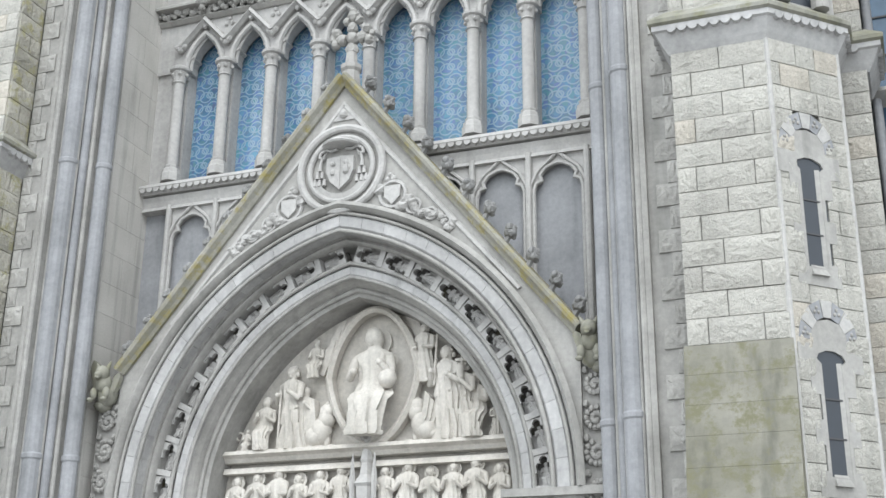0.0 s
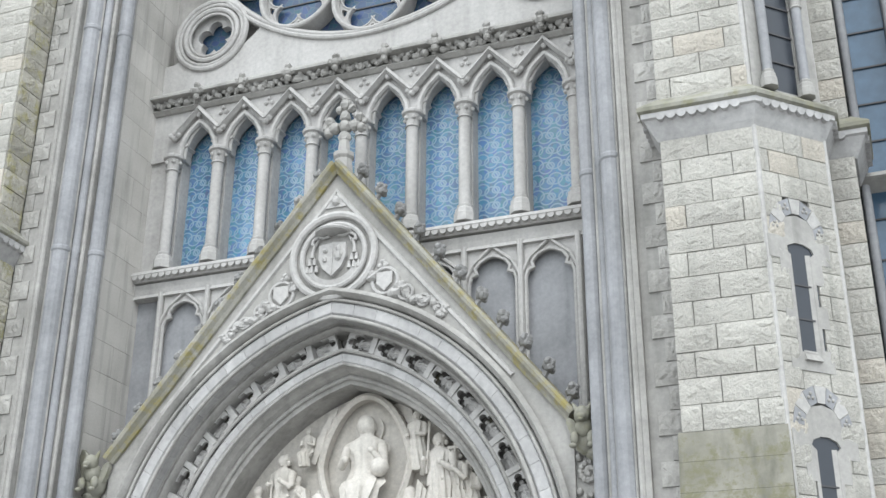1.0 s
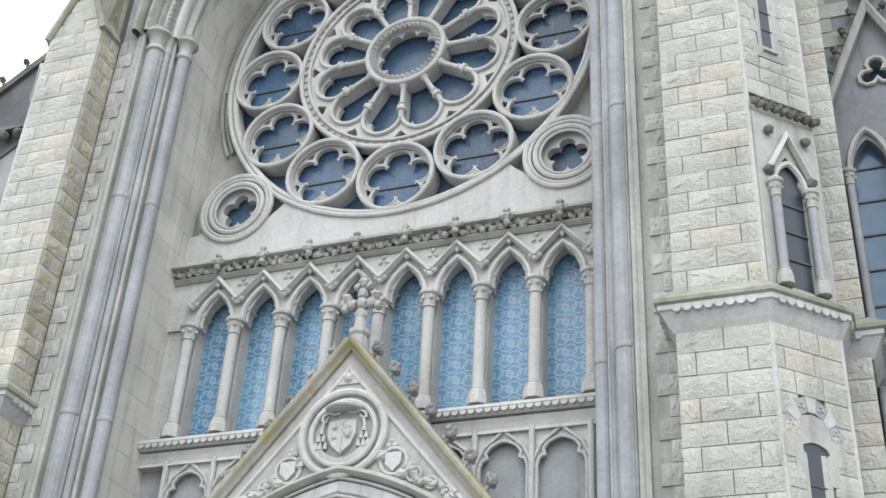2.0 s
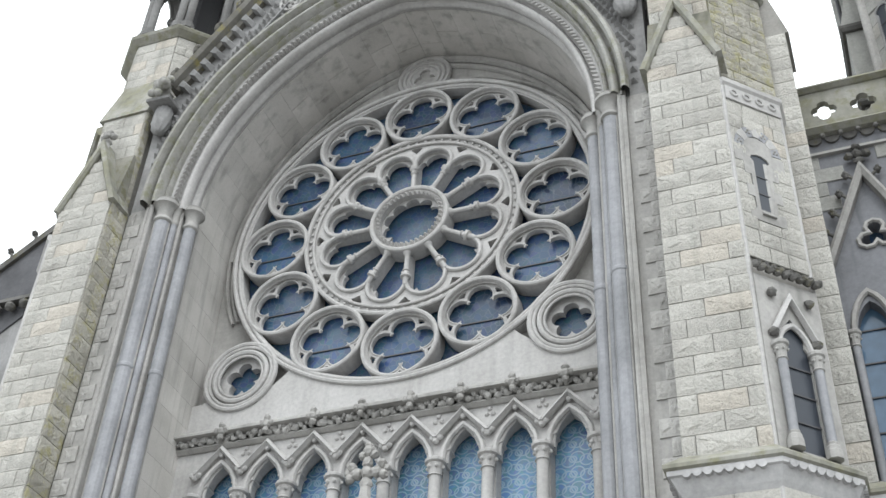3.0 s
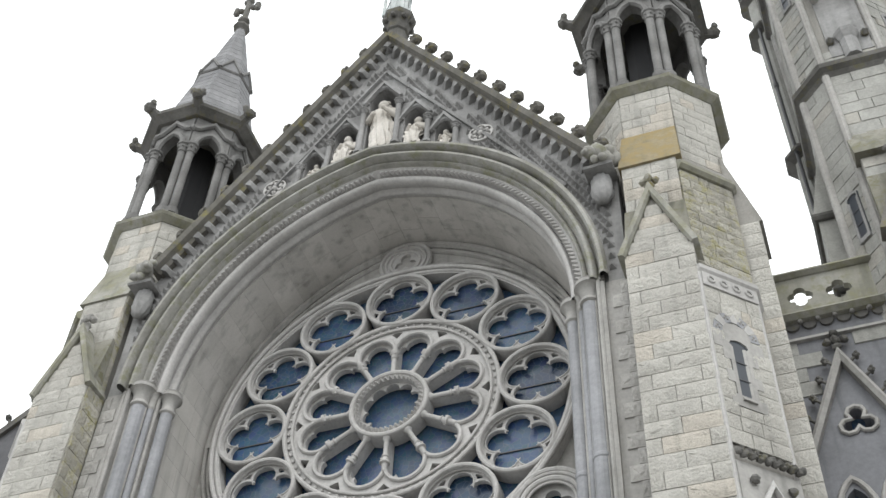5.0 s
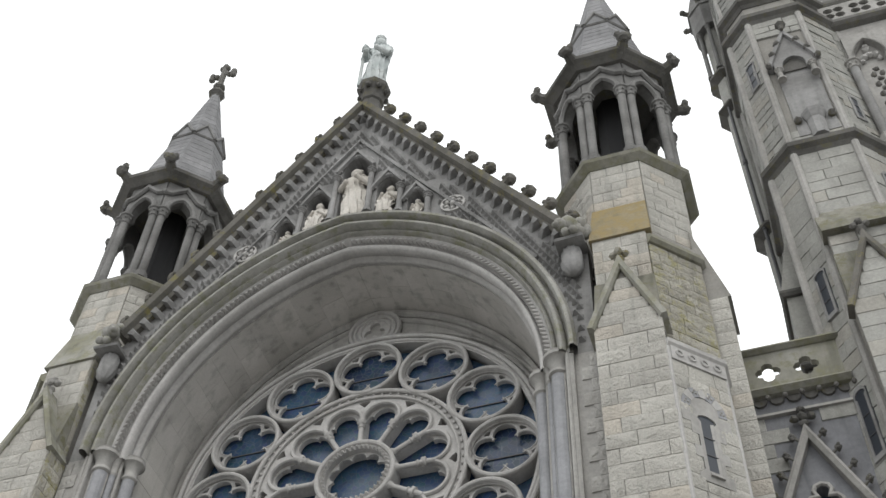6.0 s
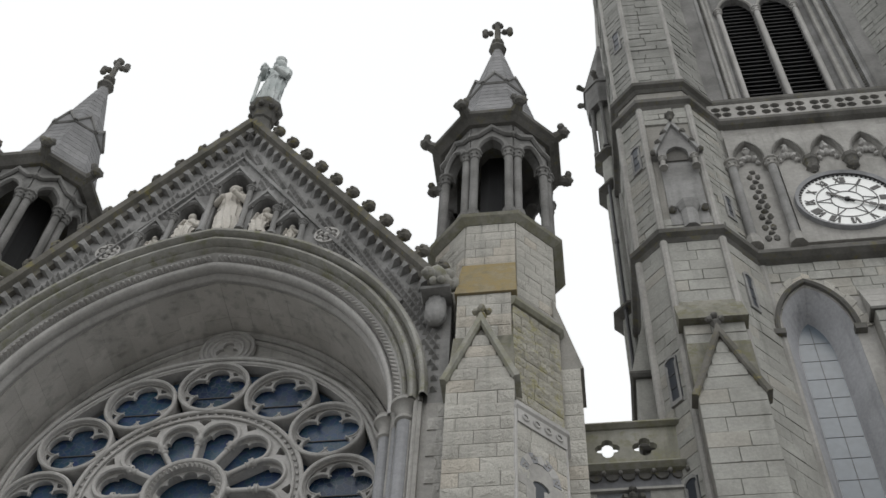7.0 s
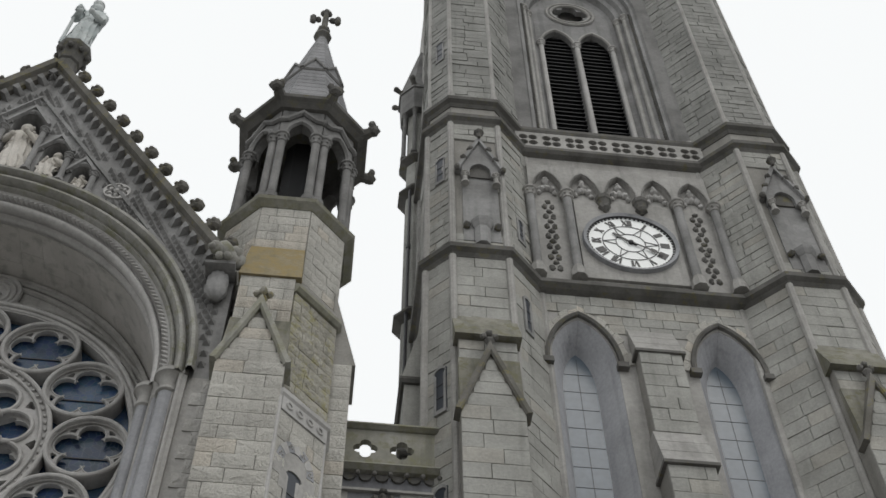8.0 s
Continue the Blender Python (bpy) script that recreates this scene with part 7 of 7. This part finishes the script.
# belfry
bm = bmesh.new()
prof = [(3.95, TW - .02), (3.9, TW + .1), (3.8, TW + .12), (3.78, TW + .3), (3.6, TW + .34), (3.55, TW + .55), (3.35, TW + .6), (3.3, TW + .85), (3.12, TW + .9)]
arch_band(bm, 1.6, 46.0, prof, 16, 35.3, TC)
part("belfry_order", bm, GABLEST, tower)
bm = bmesh.new()
for sx in (-1, 1):
    for k in range(64):
        knob(bm, (TC + sx * 2.12, TW + .16, 35.6 + k * .16), .055, 5, rough=.2)
tagged(part("nailhead", bm, DARKST, tower), kind="stuff")
for sx in (-1, 1):
    for u, v in ((2.0, .42), (1.78, .66)):
        slim_column(tower, TC + sx * u, TW + v, 35.3, 46.0, .1, LIME, LIME, base_h=.4, cap_h=.4, seg=8)
bm = bmesh.new()
lights = [[(x - .62, 35.5)] + lancet_head(x, 43.8, .62, 45.0, 7) + [(x + .62, 35.5)] for x in (TC - .72, TC + .72)]
plate(bm, [(TC - 1.5, 35.3)] + arch(1.6, 46.0, 1.6 + 1.53, 12, None, TC) + [(TC + 1.5, 35.3)], lights + [foil(TC, 46.7, 5, .46, .31, k=6)], TW + .88, TW + 1.1)
bt_ = part("belfry_tracery", bm, GABLEST, tower)
bm = bmesh.new()
for r, q in ((.78, .07), (.95, .07)):
    sweep(bm, [(p[0], TW + .86, p[1]) for p in circle(TC, 46.7, r, 28)], roundp(q, 6), True)
for x in (TC - .72, TC + .72):
    sweep(bm, [(p[0], TW + .86, p[1]) for p in lancet_head(x, 43.8, .66, 45.1, 7)], roundp(.07, 6))
part("tracery_roll", bm, LIME, bt_)
slim_column(tower, TC, TW + .84, 35.3, 43.9, .11, PALE, PALE, base_h=.3, cap_h=.35, seg=10)
for sx in (-1, 1):
    slim_column(tower, TC + sx * 1.38, TW + .84, 35.3, 43.9, .1, PALE, PALE, base_h=.3, cap_h=.35, seg=10)
# added black sheet for the darkness of the bell chamber
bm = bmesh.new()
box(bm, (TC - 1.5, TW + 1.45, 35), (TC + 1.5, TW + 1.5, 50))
part("belfry_shade_sheet", bm, DARK, tower)
for x in (TC - .72, TC + .72):
    for k in range(33):
        z = 35.5 + k * .29
        bm = bmesh.new()
        hull(bm, [(x - .64, TW + 1.08, z), (x + .64, TW + 1.08, z), (x + .64, TW + 1.4, z + .26), (x - .64, TW + 1.4, z + .26)], [(x - .64, TW + 1.08, z + .05), (x + .64, TW + 1.08, z + .05), (x + .64, TW + 1.4, z + .31), (x - .64, TW + 1.4, z + .31)])
        part("louvre_slat", bm, LOUVRE, tower)

# stair turret and side buttress on the nave side of the tower
side = thing("stair_turret", "slim octagonal stair turret with carved beasts behind the corner turret", "turret")
SX, SY = 10.42, 3.1
bm = bmesh.new()
hull(bm, octagon(SX, SY, .42, 0), octagon(SX, SY, .42, 41.0))
part("shaft", bm, GRANJ, side)
for z in (28.2, 34.6, 36.6):
    bm = bmesh.new()
    sweep(bm, octagon(SX, SY, .42, z), [(-.05, -.1), (.1, 0), (.24, .1), (.24, .2), (-.05, .4)], True, (0, 0, 1))
    part("string_course", bm, DARKST, side)
for i in range(8):
    a = math.pi / 8 + i * math.pi / 4
    slim_column(side, SX + .6 * math.cos(a), SY + .6 * math.sin(a), 36.9, 39.9, .07, LANT, LANT, "shaft_column", .2, .25, 7)
    bm = bmesh.new()
    e = Vector((math.cos(a), math.sin(a), 0))
    p = Vector((SX, SY, 41.4)) + e * .62
    lathe(bm, [(.12, 0), (.09, .25), (.1, .35)], p, 6, axis=e + Vector((0, 0, .3)))
    knob(bm, p + e * .38 + Vector((0, 0, .15)), .12, 7)
    part("gargoyle", bm, DARKST, side)
bm = bmesh.new()
hull(bm, octagon(SX, SY, .68, 39.9), octagon(SX, SY, .74, 41.2))
hull(bm, octagon(SX, SY, .8, 41.2), octagon(SX, SY, .05, 45.5))
part("spire", bm, LANT, side)
bm = bmesh.new()
box(bm, (9.98, .75, 0), (10.6, 2.4, 23.4))
hull(bm, [(x, y, 23.4) for x, y in ((9.9, .7), (10.5, .7), (10.5, 2.45), (9.9, 2.45))], [(x, y, 25.6) for x, y in ((10.4, .7), (10.5, .7), (10.5, 2.45), (10.4, 2.45))])
part("side_buttress", bm, GRANJ, side)
for z in (20.9, 23.3):
    bm = bmesh.new()
    sweep(bm, [(9.94, 2.45, z), (9.94, .7, z), (10.6, .7, z)], [(-.1, -.08), (.03, -.08), (.08, 0), (.08, .08), (-.1, .2)], normal=(0, 0, 1))
    part("string_course", bm, DARKST, side)
bm = bmesh.new()
lathe(bm, [(.05, 24.6), (.05, 28.2), (.075, 28.22), (.075, 28.4), (.05, 28.42), (.05, 31.4), (.075, 31.42), (.075, 31.6), (.05, 31.62), (.05, 34.6)], (10.1, 2.62, 0), 8)
part("downpipe", bm, LEAD, side, "dark iron downpipe")

# ---- clock ----
clock = thing("clock", "round white tower clock with black Roman numerals showing twenty past ten", "clock", at=(TC, TW - .1, 29.45))
bm = bmesh.new()
lathe(bm, [(1.27, -.04), (1.27, .02)], (0, 0, 0), 48, axis=(0, -1, 0))
part("dial", bm, DIAL, clock, "white glass dial")
bm = bmesh.new()
sweep(bm, [(p[0], -.03, p[1]) for p in circle(0, 0, 1.31, 48)], [(-.05, -.06), (-.05, .06), (.05, .1), (.07, -.06)], True)
part("bezel", bm, BLUE, clock, "blue-grey stone rim")
bm = bmesh.new()
for k in range(60):
    a = 2 * math.pi * k / 60
    d, e = Vector((math.cos(a), 0, math.sin(a))), Vector((-math.sin(a), 0, math.cos(a))) * .028
    hull(bm, [d * 1.19 - e, d * 1.19 + e, d * 1.255 + e, d * 1.255 - e], [v + Vector((0, -.03, 0)) for v in (d * 1.19 - e, d * 1.19 + e, d * 1.255 + e, d * 1.255 - e)])
for v in bm.verts:
    v.co.y -= .022
tagged(part("minute_track", bm, BLACK, clock), kind="stuff")
ROMAN = ("XII", "I", "II", "III", "IIII", "V", "VI", "VII", "VIII", "IX", "X", "XI")
def stroke(bm, m, a, b, w):
    a, b = Vector((a[0], 0, a[1])), Vector((b[0], 0, b[1]))
    e = (b - a).normalized().cross(Vector((0, 1, 0))) * w
    lo = [a - e, b - e, b + e, a + e]
    hull(bm, [m @ v for v in lo], [m @ (v + Vector((0, -.012, 0))) for v in lo])
for k, word in enumerate(ROMAN):
    m = Matrix.Rotation(2 * math.pi * k / 12, 4, "Y") @ Matrix.Translation((0, -.024, .98))
    bm = bmesh.new()
    widths = {"I": .07, "V": .15, "X": .15}
    at = -sum(widths[ch] for ch in word) / 2
    for j, ch in enumerate(word):
        w = widths[ch]
        if ch == "I":
            stroke(bm, m, (at + w / 2, -.13), (at + w / 2, .13), .034)
        elif ch == "V":
            stroke(bm, m, (at + .01, .13), (at + w / 2, -.13), .028)
            m2_ = m @ Matrix.Translation((0, -.002, 0))
            stroke(bm, m2_, (at + w - .01, .13), (at + w / 2, -.13), .012)
        else:
            stroke(bm, m, (at + .01, .13), (at + w - .01, -.13), .028)
            stroke(bm, m @ Matrix.Translation((0, -.002, 0)), (at + w - .01, .13), (at + .01, -.13), .012)
        at += w
    part("numeral", bm, BLACK, clock)
for r in (.8, .42):
    bm = bmesh.new()
    sweep(bm, [(p[0], -.026, p[1]) for p in circle(0, 0, r, 40)], [(-.012, 0), (-.012, .01), (.012, .01), (.012, 0)], True)
    part("glazing_ring", bm, LEAD, clock)
for k in range(12):
    a = 2 * math.pi * (k + .5) / 12
    b = a + .26 * (1 if k % 2 else -1)
    bm = bmesh.new()
    stroke(bm, Matrix.Translation((0, -.025, 0)), (.42 * math.cos(a), .42 * math.sin(a)), (.8 * math.cos(b), .8 * math.sin(b)), .012)
    part("glazing_bar", bm, LEAD, clock)
bm = bmesh.new()
sweep(bm, [(p[0], -.04, p[1]) for p in circle(0, 0, 1.27, 48)], [(-.02, 0), (-.02, .05), (.025, .05), (.025, 0)], True)
part("dial_rim", bm, LEAD, clock, "thin dark iron rim")
for name, turn, length, w in (("hour_pointer", 310, .62, .035), ("minute_pointer", 120, .98, .028)):
    a = math.radians(90 - turn)
    bm = bmesh.new()
    m = Matrix.Translation((0, -.05 if name[0] == "h" else -.07, 0))
    stroke(bm, m, (-.2 * math.cos(a), -.2 * math.sin(a)), (length * math.cos(a), length * math.sin(a)), w)
    stroke(bm, m @ Matrix.Translation((0, -.003, 0)), (length * .6 * math.cos(a), length * .6 * math.sin(a)), (length * .78 * math.cos(a), length * .78 * math.sin(a)), w * 2.2)
    part(name, bm, BLACK, clock)
bm = bmesh.new()
lathe(bm, [(.07, 0), (.07, .1), (.03, .12)], (0, 0, 0), 12, axis=(0, -1, 0))
part("boss", bm, BLACK, clock)
